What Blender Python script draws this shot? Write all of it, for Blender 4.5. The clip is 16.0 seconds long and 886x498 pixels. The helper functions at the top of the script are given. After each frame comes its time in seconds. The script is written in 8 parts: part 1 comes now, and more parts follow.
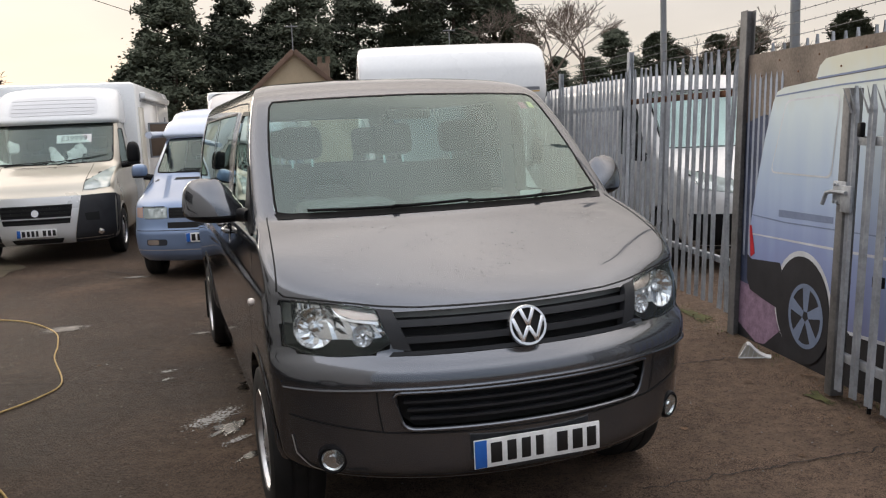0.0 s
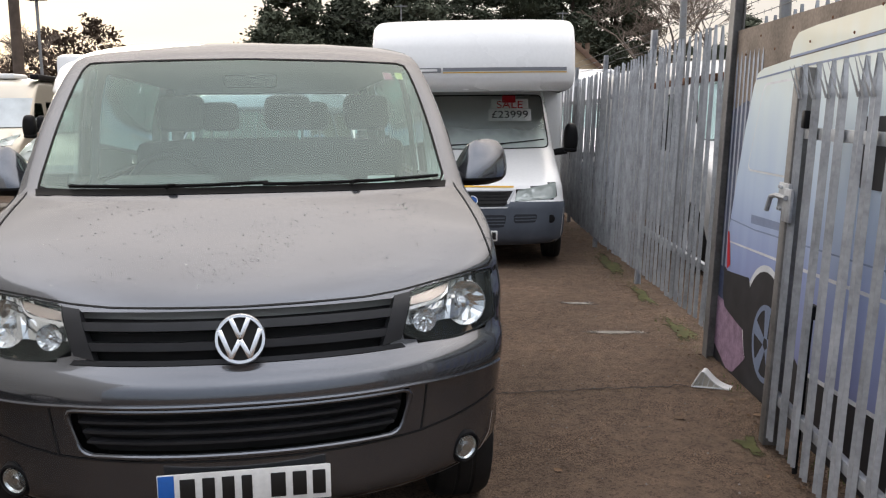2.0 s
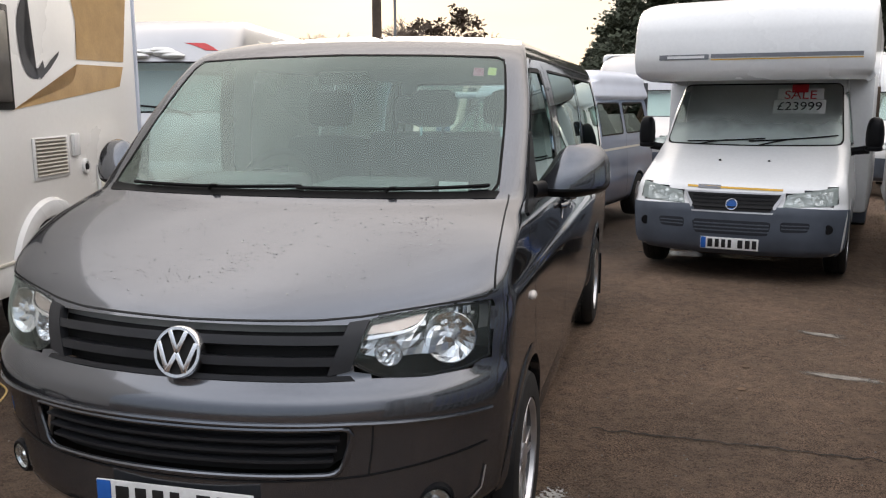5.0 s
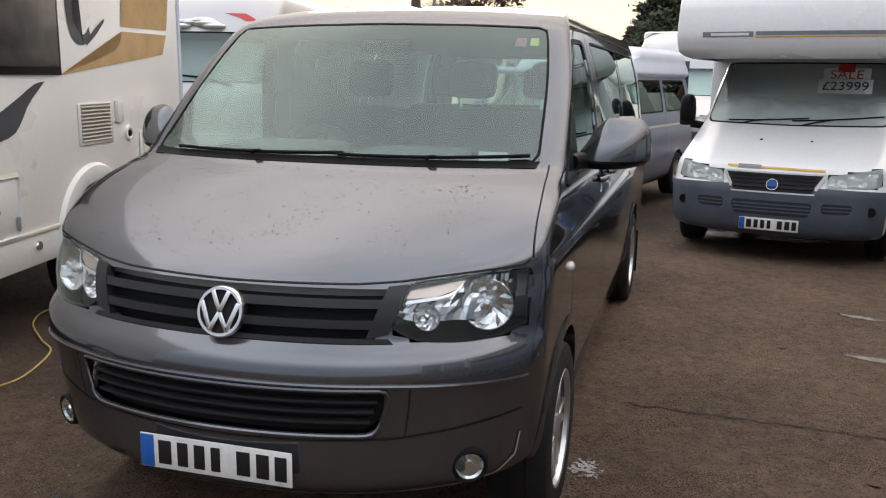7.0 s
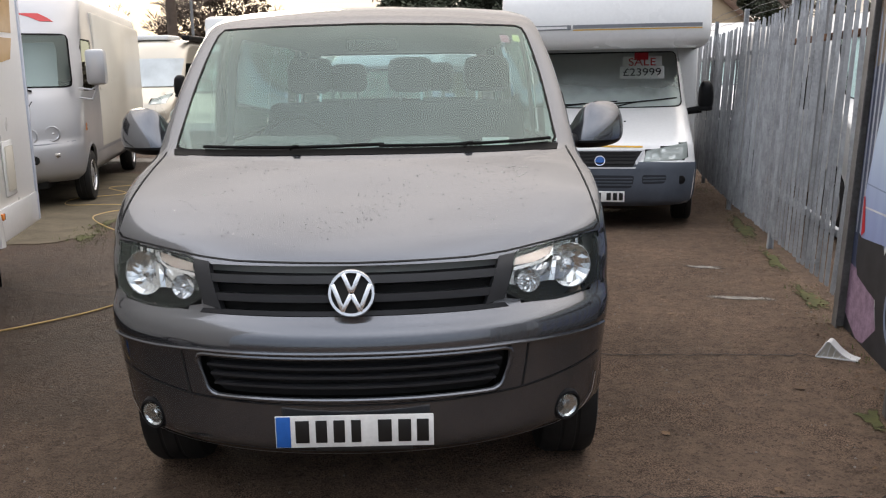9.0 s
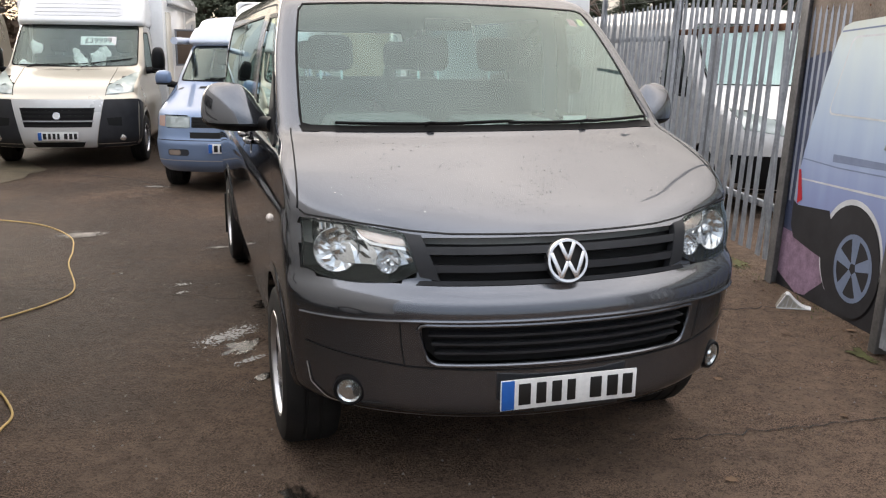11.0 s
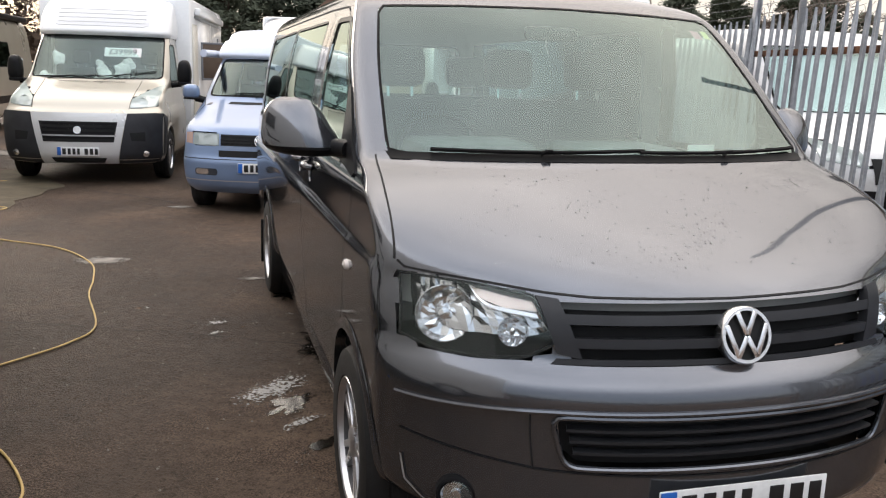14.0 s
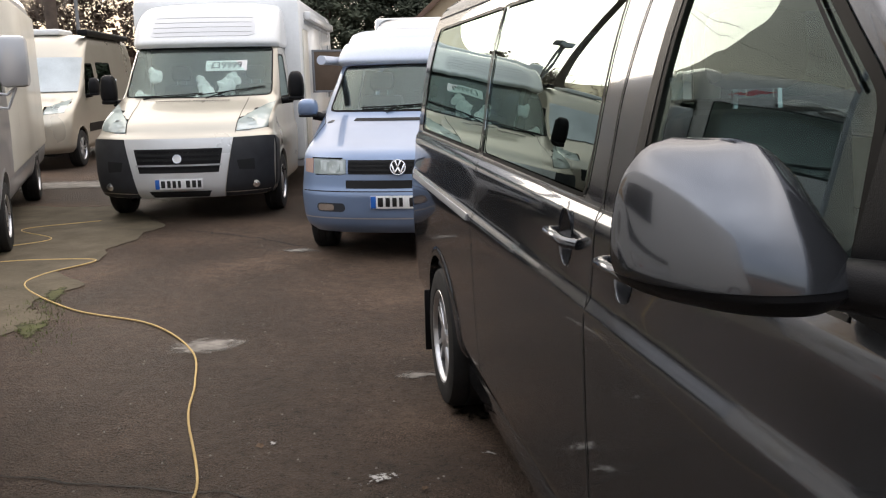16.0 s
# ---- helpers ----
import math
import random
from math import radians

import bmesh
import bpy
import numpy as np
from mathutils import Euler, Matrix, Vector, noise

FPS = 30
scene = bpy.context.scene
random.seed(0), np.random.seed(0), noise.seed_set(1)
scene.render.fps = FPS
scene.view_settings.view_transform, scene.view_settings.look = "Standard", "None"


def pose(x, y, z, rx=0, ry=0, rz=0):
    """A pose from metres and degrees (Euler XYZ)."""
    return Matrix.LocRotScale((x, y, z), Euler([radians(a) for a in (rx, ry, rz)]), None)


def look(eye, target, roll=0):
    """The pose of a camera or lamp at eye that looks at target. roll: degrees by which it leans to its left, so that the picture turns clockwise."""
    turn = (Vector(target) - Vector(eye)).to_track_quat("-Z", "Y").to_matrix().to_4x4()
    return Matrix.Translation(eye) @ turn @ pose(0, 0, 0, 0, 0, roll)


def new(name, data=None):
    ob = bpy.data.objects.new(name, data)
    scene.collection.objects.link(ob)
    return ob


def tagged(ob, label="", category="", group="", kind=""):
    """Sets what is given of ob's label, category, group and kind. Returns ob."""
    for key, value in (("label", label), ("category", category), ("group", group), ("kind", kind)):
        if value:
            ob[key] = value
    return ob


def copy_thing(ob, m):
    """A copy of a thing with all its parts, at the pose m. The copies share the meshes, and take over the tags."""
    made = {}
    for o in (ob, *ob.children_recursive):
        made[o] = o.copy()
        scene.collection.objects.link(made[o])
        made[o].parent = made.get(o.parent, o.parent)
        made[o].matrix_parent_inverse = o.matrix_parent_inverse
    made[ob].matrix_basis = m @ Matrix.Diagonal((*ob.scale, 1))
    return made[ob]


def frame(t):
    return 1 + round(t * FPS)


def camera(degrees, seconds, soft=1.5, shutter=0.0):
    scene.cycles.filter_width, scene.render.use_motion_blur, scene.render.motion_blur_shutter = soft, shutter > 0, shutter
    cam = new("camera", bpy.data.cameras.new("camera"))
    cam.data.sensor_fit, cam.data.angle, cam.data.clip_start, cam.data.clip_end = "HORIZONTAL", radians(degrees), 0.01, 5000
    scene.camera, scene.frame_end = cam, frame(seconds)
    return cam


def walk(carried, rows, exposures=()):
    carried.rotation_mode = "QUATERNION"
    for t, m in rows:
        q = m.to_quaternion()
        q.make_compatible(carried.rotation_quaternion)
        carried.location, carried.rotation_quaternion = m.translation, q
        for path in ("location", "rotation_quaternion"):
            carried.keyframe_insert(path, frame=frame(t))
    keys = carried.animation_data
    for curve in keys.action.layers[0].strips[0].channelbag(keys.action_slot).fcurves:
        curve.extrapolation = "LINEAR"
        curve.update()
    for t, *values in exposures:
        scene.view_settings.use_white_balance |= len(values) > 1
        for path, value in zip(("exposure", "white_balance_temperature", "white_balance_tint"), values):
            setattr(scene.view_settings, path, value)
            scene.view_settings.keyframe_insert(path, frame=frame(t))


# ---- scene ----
cam = camera(54.2, 16.0, 1.2)
PATH = [
    (0, (0.069, 0.149, 1.681), (0.053, 2.129, 1.398), -2.5),
    (0.5, (0.242, 0.296, 1.646), (0.274, 2.273, 1.348), -2.0),
    (1, (0.517, 0.546, 1.644), (0.602, 2.52, 1.335), -1.3),
    (1.5, (0.956, 0.702, 1.615), (0.905, 2.678, 1.31), -1.2),
    (2, (1.375, 0.902, 1.595), (1.061, 2.853, 1.287), -0.5),
    (2.5, (1.747, 1.149, 1.613), (1.212, 3.049, 1.29), 0.9),
    (2.8, (1.964, 1.287, 1.614), (1.247, 3.12, 1.26), 0.9),
    (3, (2.095, 1.347, 1.609), (1.26, 3.13, 1.256), 0.6),
    (3.1, (2.176, 1.324, 1.613), (1.275, 3.074, 1.256), 0.8),
    (3.5, (2.217, 1.538, 1.629), (1.23, 3.235, 1.249), -0.7),
    (4, (2.299, 1.633, 1.646), (1.28, 3.313, 1.275), -0.6),
    (4.2, (2.338, 1.676, 1.652), (1.296, 3.344, 1.288), -0.8),
    (6.3, (2.361, 1.709, 1.65), (1.26, 3.35, 1.341), 0.9),
    (6.5, (2.35, 1.7, 1.639), (1.247, 3.334, 1.306), 1.0),
    (7, (2.352, 1.671, 1.625), (1.221, 3.274, 1.234), 0.8),
    (7.5, (2.276, 1.578, 1.626), (1.142, 3.176, 1.227), 0.3),
    (8, (2.009, 1.35, 1.632), (1.023, 3.048, 1.256), 0.1),
    (8.5, (1.763, 1.085, 1.624), (0.995, 2.894, 1.253), 0.8),
    (9, (1.488, 0.843, 1.622), (0.877, 2.705, 1.221), -0.9),
    (9.5, (1.053, 0.695, 1.603), (0.59, 2.593, 1.175), -1.4),
    (9.7, (0.897, 0.644, 1.616), (0.502, 2.556, 1.181), -1.1),
    (11.8, (-0.272, 0.296, 1.628), (-0.267, 2.247, 1.191), 0.8),
    (12, (-0.298, 0.274, 1.642), (-0.295, 2.229, 1.216), 0.5),
    (12.5, (-0.332, 0.288, 1.651), (-0.329, 2.25, 1.26), -0.5),
    (13, (-0.323, 0.349, 1.645), (-0.322, 2.312, 1.266), -0.3),
    (13.5, (-0.327, 0.655, 1.608), (-0.321, 2.617, 1.219), 1.0),
    (14, (-0.362, 1.082, 1.585), (-0.454, 3.039, 1.185), 1.8),
    (14.5, (-0.439, 1.563, 1.593), (-0.715, 3.503, 1.193), 0.4),
    (15, (-0.713, 2.031, 1.592), (-1.029, 3.964, 1.185), -1.5),
    (15.5, (-0.953, 2.598, 1.569), (-1.273, 4.529, 1.162), -1.9),
    (16, (-1.227, 3.133, 1.565), (-1.548, 5.066, 1.168), -1.3),
]
walk(cam, [(t, look(eye, target, roll)) for t, eye, target, roll in PATH], [(0.0, -0.2), (0.5, -0.2), (1.5, -0.03), (2.5, 0.05), (3.5, 0.15), (4.2, 0.1), (6.3, -0.28), (7.0, -0.1), (8.0, 0.2), (8.5, 0.1), (9.0, 0.06), (9.5, 0.24), (9.7, 0.25), (12.0, 0.17), (14.0, 0.22), (15.0, 0.03), (15.5, -0.02), (16.0, 0.06)])

# ---- world and sun: a bright overcast winter afternoon ----
world = bpy.data.worlds.new("overcast_sky")
scene.world = world
world.use_nodes = True
wn, wl = world.node_tree.nodes, world.node_tree.links
wn.clear()
SUN_EL, SUN_ROT = 14.0, -35.0
sky = wn.new("ShaderNodeTexSky")
sky.sky_type, sky.sun_disc = "NISHITA", False
sky.sun_elevation, sky.sun_rotation = radians(SUN_EL), radians(SUN_ROT)
sky_bg = wn.new("ShaderNodeBackground")
sky_bg.inputs["Strength"].default_value = 0.1
cloud_bg = wn.new("ShaderNodeBackground")
cloud_bg.inputs["Strength"].default_value = 2.7
tc = wn.new("ShaderNodeTexCoord")
sep = wn.new("ShaderNodeSeparateXYZ")
height = wn.new("ShaderNodeValToRGB")
ramp = height.color_ramp
ramp.elements[0].position, ramp.elements[0].color = 0.0, (0.365, 0.340, 0.315, 1)
ramp.elements[1].position, ramp.elements[1].color = 1.0, (1.0, 0.99, 1.0, 1)
for where, tint in ((0.12, (0.355, 0.340, 0.322)), (0.25, (0.41, 0.398, 0.392)), (0.45, (0.60, 0.575, 0.55)), (0.62, (1.02, 0.96, 0.90)), (0.75, (1.34, 1.26, 1.18))):
    ramp.elements.new(where).color = (*tint, 1)
cloud_noise = wn.new("ShaderNodeTexNoise")
cloud_noise.inputs["Scale"].default_value, cloud_noise.inputs["Detail"].default_value = 2.2, 6.0
cmap = wn.new("ShaderNodeMapping")
cmap.inputs["Scale"].default_value = (1.0, 1.0, 4.0)
cloud_amp = wn.new("ShaderNodeMapRange")
cloud_amp.inputs["From Min"].default_value, cloud_amp.inputs["From Max"].default_value = 0.3, 0.7
cloud_amp.inputs["To Min"].default_value, cloud_amp.inputs["To Max"].default_value = 0.86, 1.12
cmul = wn.new("ShaderNodeVectorMath")
cmul.operation = "SCALE"
wl.new(tc.outputs["Generated"], sep.inputs[0])
wl.new(sep.outputs["Z"], height.inputs["Fac"])
wl.new(tc.outputs["Generated"], cmap.inputs["Vector"])
wl.new(cmap.outputs[0], cloud_noise.inputs["Vector"])
wl.new(cloud_noise.outputs["Fac"], cloud_amp.inputs["Value"])
wl.new(height.outputs["Color"], cmul.inputs[0])
wl.new(cloud_amp.outputs[0], cmul.inputs["Scale"])
# the low sun behind the clouds leaves the opposite half of the sky dimmer and cooler
toward = wn.new("ShaderNodeMapRange")
toward.inputs["From Min"].default_value, toward.inputs["From Max"].default_value = -0.9, 0.8
glow = wn.new("ShaderNodeMix")
glow.data_type = "RGBA"
glow.inputs["A"].default_value, glow.inputs["B"].default_value = (0.64, 0.72, 0.86, 1), (1.06, 1.0, 0.96, 1)
gmul = wn.new("ShaderNodeVectorMath")
gmul.operation = "MULTIPLY"
wl.new(sep.outputs["Y"], toward.inputs["Value"])
wl.new(toward.outputs[0], glow.inputs["Factor"])
wl.new(cmul.outputs[0], gmul.inputs[0])
wl.new(glow.outputs["Result"], gmul.inputs[1])
wl.new(gmul.outputs[0], cloud_bg.inputs["Color"])
wl.new(sky.outputs[0], sky_bg.inputs["Color"])
wmix = wn.new("ShaderNodeMixShader")
wmix.inputs["Fac"].default_value = 0.85
wout = wn.new("ShaderNodeOutputWorld")
wl.new(sky_bg.outputs[0], wmix.inputs[1])
wl.new(cloud_bg.outputs[0], wmix.inputs[2])
wl.new(wmix.outputs[0], wout.inputs["Surface"])

sun_data = bpy.data.lights.new("sun", "SUN")
sun_data.energy, sun_data.angle, sun_data.color = 0.7, radians(20), (1.0, 0.9, 0.78)
sun = new("sun", sun_data)
_az, _el = radians(-SUN_ROT), radians(SUN_EL)
sun.matrix_world = look((-math.sin(_az) * 60, math.cos(_az) * 60, 60 * math.tan(_el)), (0, 0, 0))


# ---- materials ----
def mat(name, color, rough=0.5, metal=0.0, coat=0.0, scale=6.0, vary=0.12, fine=60.0, bump=0.0, rvary=0.1, color2=None,
        spec=0.5, trans=0.0, alpha=1.0, ior=1.45, random_vary=0.0):
    """A principled material with coarse and fine variation of colour, gloss and relief, in metres."""
    m = bpy.data.materials.new(name)
    m.use_nodes = True
    n, l = m.node_tree.nodes, m.node_tree.links
    p = n["Principled BSDF"]
    p.inputs["Metallic"].default_value = metal
    p.inputs["Coat Weight"].default_value = coat
    p.inputs["Coat Roughness"].default_value = 0.04
    p.inputs["Specular IOR Level"].default_value = spec
    p.inputs["Transmission Weight"].default_value = trans
    p.inputs["Alpha"].default_value = alpha
    p.inputs["IOR"].default_value = ior
    co = n.new("ShaderNodeTexCoord")
    big = n.new("ShaderNodeTexNoise")
    big.inputs["Scale"].default_value, big.inputs["Detail"].default_value = scale, 5.0
    small = n.new("ShaderNodeTexNoise")
    small.inputs["Scale"].default_value, small.inputs["Detail"].default_value = fine, 3.0
    geo = n.new("ShaderNodeNewGeometry")
    for t in (big, small):
        l.new(geo.outputs["Position"], t.inputs["Vector"])
    c2 = color2 or tuple(min(1.0, c * (1 - 2.2 * vary)) for c in color)
    ramp = n.new("ShaderNodeMapRange")
    ramp.inputs["From Min"].default_value, ramp.inputs["From Max"].default_value = 0.32, 0.68
    add = n.new("ShaderNodeMath")
    add.operation = "MULTIPLY_ADD"
    add.inputs[1].default_value, add.inputs[2].default_value = 0.35, 0.0
    l.new(small.outputs["Fac"], add.inputs[0])
    sm = n.new("ShaderNodeMath")
    sm.operation = "MULTIPLY_ADD"
    sm.inputs[1].default_value = 0.65
    l.new(big.outputs["Fac"], sm.inputs[0])
    l.new(add.outputs[0], sm.inputs[2])
    l.new(sm.outputs[0], ramp.inputs["Value"])
    mix = n.new("ShaderNodeMix")
    mix.data_type = "RGBA"
    mix.inputs["A"].default_value, mix.inputs["B"].default_value = (*color, 1), (*c2, 1)
    l.new(ramp.outputs[0], mix.inputs["Factor"])
    last = mix.outputs["Result"]
    if random_vary:
        info = n.new("ShaderNodeObjectInfo")
        rr = n.new("ShaderNodeMapRange")
        rr.inputs["To Min"].default_value, rr.inputs["To Max"].default_value = 1 - random_vary, 1 + random_vary
        l.new(info.outputs["Random"], rr.inputs["Value"])
        sc = n.new("ShaderNodeVectorMath")
        sc.operation = "SCALE"
        l.new(last, sc.inputs[0])
        l.new(rr.outputs[0], sc.inputs["Scale"])
        last = sc.outputs[0]
    l.new(last, p.inputs["Base Color"])
    rg = n.new("ShaderNodeMapRange")
    rg.inputs["To Min"].default_value, rg.inputs["To Max"].default_value = max(0.0, rough - rvary), min(1.0, rough + rvary)
    l.new(big.outputs["Fac"], rg.inputs["Value"])
    l.new(rg.outputs[0], p.inputs["Roughness"])
    if bump:
        b = n.new("ShaderNodeBump")
        b.inputs["Distance"].default_value, b.inputs["Strength"].default_value = bump, 0.6
        l.new(small.outputs["Fac"], b.inputs["Height"])
        l.new(b.outputs[0], p.inputs["Normal"])
    return m


def glass(name, tint, alpha, rough=0.0, haze=0.0, mist=None):
    """Thin glazing: a clear tinted film with a glossy face by Fresnel. mist: condensation from a height up to another, and its density."""
    m = bpy.data.materials.new(name)
    m.use_nodes = True
    n, l = m.node_tree.nodes, m.node_tree.links
    n.clear()
    out, tr, gl, mx, slant, power, fr = (n.new(k) for k in ("ShaderNodeOutputMaterial", "ShaderNodeBsdfTransparent", "ShaderNodeBsdfGlossy",
                                                            "ShaderNodeMixShader", "ShaderNodeLayerWeight", "ShaderNodeMath", "ShaderNodeMapRange"))
    tr.inputs["Color"].default_value = (*tint, 1)
    gl.inputs["Roughness"].default_value = rough
    gl.inputs["Color"].default_value = (0.85, 1.0, 0.94, 1)
    slant.inputs["Blend"].default_value = 0.5
    power.operation = "POWER"
    power.inputs[1].default_value = 5.0
    fr.inputs["To Min"].default_value, fr.inputs["To Max"].default_value = (alpha / (2 + alpha)) ** 2, 1.0
    l.new(slant.outputs["Facing"], power.inputs[0])
    l.new(power.outputs[0], fr.inputs["Value"])
    l.new(fr.outputs[0], mx.inputs["Fac"])
    l.new(tr.outputs[0], mx.inputs[1])
    l.new(gl.outputs[0], mx.inputs[2])
    if haze:
        df, hz, mist_tex, pos, amt = (n.new(k) for k in ("ShaderNodeBsdfDiffuse", "ShaderNodeMixShader", "ShaderNodeTexNoise", "ShaderNodeNewGeometry", "ShaderNodeMapRange"))
        df.inputs["Color"].default_value = (0.74, 0.83, 0.79, 1)
        mist_tex.inputs["Scale"].default_value, mist_tex.inputs["Detail"].default_value = 3.5, 6.0
        amt.inputs["To Min"].default_value, amt.inputs["To Max"].default_value = haze * 0.5, haze * 1.5
        l.new(pos.outputs["Position"], mist_tex.inputs["Vector"])
        l.new(mist_tex.outputs["Fac"], amt.inputs["Value"])
        if mist:
            ht, up, dense = n.new("ShaderNodeSeparateXYZ"), n.new("ShaderNodeMath"), n.new("ShaderNodeMapRange")
            up.operation = "MULTIPLY_ADD"
            up.inputs[1].default_value = 0.25
            dense.interpolation_type = "SMOOTHSTEP"
            dense.inputs["From Min"].default_value, dense.inputs["From Max"].default_value = mist[1] + 0.125, mist[0] + 0.125
            dense.inputs["To Min"].default_value, dense.inputs["To Max"].default_value = haze, mist[2]
            l.new(pos.outputs["Position"], ht.inputs[0])
            l.new(mist_tex.outputs["Fac"], up.inputs[0])
            l.new(ht.outputs["Z"], up.inputs[2])
            l.new(up.outputs[0], dense.inputs["Value"])
            l.new(dense.outputs[0], hz.inputs["Fac"])
        else:
            l.new(amt.outputs[0], hz.inputs["Fac"])
        l.new(mx.outputs[0], hz.inputs[1])
        l.new(df.outputs[0], hz.inputs[2])
        l.new(hz.outputs[0], out.inputs["Surface"])
    else:
        l.new(mx.outputs[0], out.inputs["Surface"])
    return m


M_GREY = mat("grey_metallic_paint", (0.124, 0.132, 0.147), 0.17, 0.82, 0.9, 1.5, 0.08, 900, 0.0, 0.05)
M_GREY.node_tree.nodes["Principled BSDF"].inputs["Specular Tint"].default_value = (0.24, 0.24, 0.25, 1)
M_BLUE = mat("blue_metallic_paint", (0.180, 0.25, 0.385), 0.3, 0.35, 0.8, 1.5, 0.08, 900, 0.0, 0.05)
M_WHITE = mat("white_gelcoat", (0.76, 0.765, 0.76), 0.25, 0, 0.4, 0.9, 0.05, 30, 0.0, 0.1)
M_CREAM = mat("champagne_metallic_paint", (0.50, 0.46, 0.38), 0.3, 0.4, 0.8, 1.2, 0.06, 900)
M_SILVER = mat("silver_metallic_paint", (0.46, 0.46, 0.47), 0.32, 0.4, 0.6, 1.2, 0.07, 900)
M_BLACKP = mat("black_textured_plastic", (0.010, 0.010, 0.011), 0.42, 0, 0, 8, 0.2, 400, 0.0006, spec=0.16)
M_BUMPER = mat("dark_bumper_plastic", (0.036, 0.037, 0.041), 0.5, 0, 0, 6, 0.2, 300, 0.0006, spec=0.35)
M_FRIT = mat("printed_glass_border", (0.008, 0.008, 0.008), 0.5, 0, 0, 8, 0.1, 200, 0.0, spec=0.08)
M_DARKGREYP = mat("grey_bumper_plastic", (0.088, 0.104, 0.132), 0.5, 0, 0, 5, 0.15, 300, 0.0006)
M_RUBBER = mat("tyre_rubber", (0.013, 0.0125, 0.012), 0.75, 0, 0, 10, 0.25, 120, 0.001)
M_ALLOY = mat("alloy_wheel", (0.62, 0.62, 0.63), 0.3, 0.85, 0.2, 8, 0.1, 200)
# darker copy of the alloy: shade inside the wheel put into the colour
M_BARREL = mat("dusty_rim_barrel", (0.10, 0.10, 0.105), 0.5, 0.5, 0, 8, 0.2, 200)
M_CHROME = mat("chrome", (0.85, 0.85, 0.86), 0.08, 1.0, 0, 8, 0.04, 200, 0.0, 0.03)
M_GAP = mat("shut_line", (0.008, 0.008, 0.008), 0.8)
M_TRIM = mat("cabin_trim", (0.10, 0.105, 0.11), 0.75, 0, 0, 6, 0.15, 200, 0.0008)
M_SEAT = mat("seat_fabric", (0.055, 0.056, 0.06), 0.95, 0, 0, 6, 0.2, 500, 0.001)
M_LINING = mat("cabin_lining", (0.42, 0.42, 0.40), 0.9, 0, 0, 3, 0.1, 200, 0.0006)
M_REFLECT = mat("headlamp_reflector", (0.72, 0.73, 0.74), 0.2, 1.0, rvary=0.02, vary=0.02)
M_AMBER = mat("amber_lens", (0.75, 0.22, 0.03), 0.15, 0, 0.5)
M_CLEARIND = mat("clear_indicator", (0.72, 0.66, 0.62), 0.15, 0, 0.5)
M_DIMAMBER = mat("faded_amber_lens", (0.46, 0.31, 0.25), 0.2, 0, 0.5)
M_INDSILVER = mat("amber_tinted_silver", (0.52, 0.44, 0.39), 0.25, 0.7, 0.3)
M_PALESILVER = mat("pale_silver_paint", (0.68, 0.68, 0.67), 0.3, 0.25, 0.6, 1.2, 0.06, 900)
M_RED = mat("red_lens", (0.55, 0.02, 0.02), 0.15, 0, 0.5)
M_PLATE = mat("white_plate", (0.80, 0.80, 0.78), 0.35)
M_PLATEBLUE = mat("blue_plate_band", (0.02, 0.12, 0.45), 0.35)
M_INK = mat("black_print", (0.012, 0.012, 0.012), 0.4)
M_STEEL = mat("galvanised_steel", (0.44, 0.46, 0.485), 0.5, 0.35, 0, 7, 0.22, 40, 0.0005, 0.15, random_vary=0.14)
M_RUST = mat("rusty_steel", (0.22, 0.10, 0.05), 0.85, 0.2, 0, 12, 0.3, 80, 0.001)
M_LENSDROP = mat("water", (0.9, 0.9, 0.9), 0.03, 0, 0, trans=1.0, ior=1.33)
M_GLASS = glass("misted_windscreen_glass", (0.565, 0.735, 0.675), 0.98)
M_CLEANGLASS = glass("windscreen_glass", (0.72, 0.84, 0.80), 0.85)
M_TINT = glass("tinted_glass", (0.06, 0.07, 0.072), 0.8)
M_SIDEGLASS = glass("side_glass", (0.50, 0.58, 0.56), 0.8)
M_LENS = glass("clear_lens", (0.93, 0.95, 0.96), 0.42, 0.0, 0.02)
M_DULLLENS = glass("dull_lens", (0.90, 0.90, 0.88), 0.42, 0.0, 0.32)
M_GRILLE = mat("grille_plastic", (0.026, 0.027, 0.030), 0.4, 0, 0, 8, 0.15, 400, 0.0004, spec=0.35)
M_BADGE = mat("badge_chrome", (0.86, 0.86, 0.87), 0.24, 1.0, 0, 8, 0.03, 200, 0.0, 0.04)


# ---- helpers ----
def smooth(t):
    t = min(1.0, max(0.0, t))
    return t * t * (3 - 2 * t)


def ground_z(x, y):
    """The yard dips a little behind the grey van."""
    return -0.09 * smooth((y - 7) / 6) * smooth((x + 5) / 3)


def part(name, bm, material, parent=None, label="", m=None, flat=False):
    me = bpy.data.meshes.new(name)
    bmesh.ops.recalc_face_normals(bm, faces=bm.faces)
    bm.to_mesh(me)
    bm.free()
    if not flat:
        me.shade_smooth()
        me.set_sharp_from_angle(angle=radians(38))
    me.materials.append(material)
    ob = new(name, me)
    if parent:
        ob.parent = parent
    if m:
        ob.matrix_basis = m
    if label:
        ob["label"] = label
    return ob


def thing(name, x, y, turn=0.0, label="", category="", group="", z=None):
    e = new(name)
    e.matrix_basis = pose(x, y, ground_z(x, y) if z is None else z, 0, 0, turn)
    return tagged(e, label, category, group)


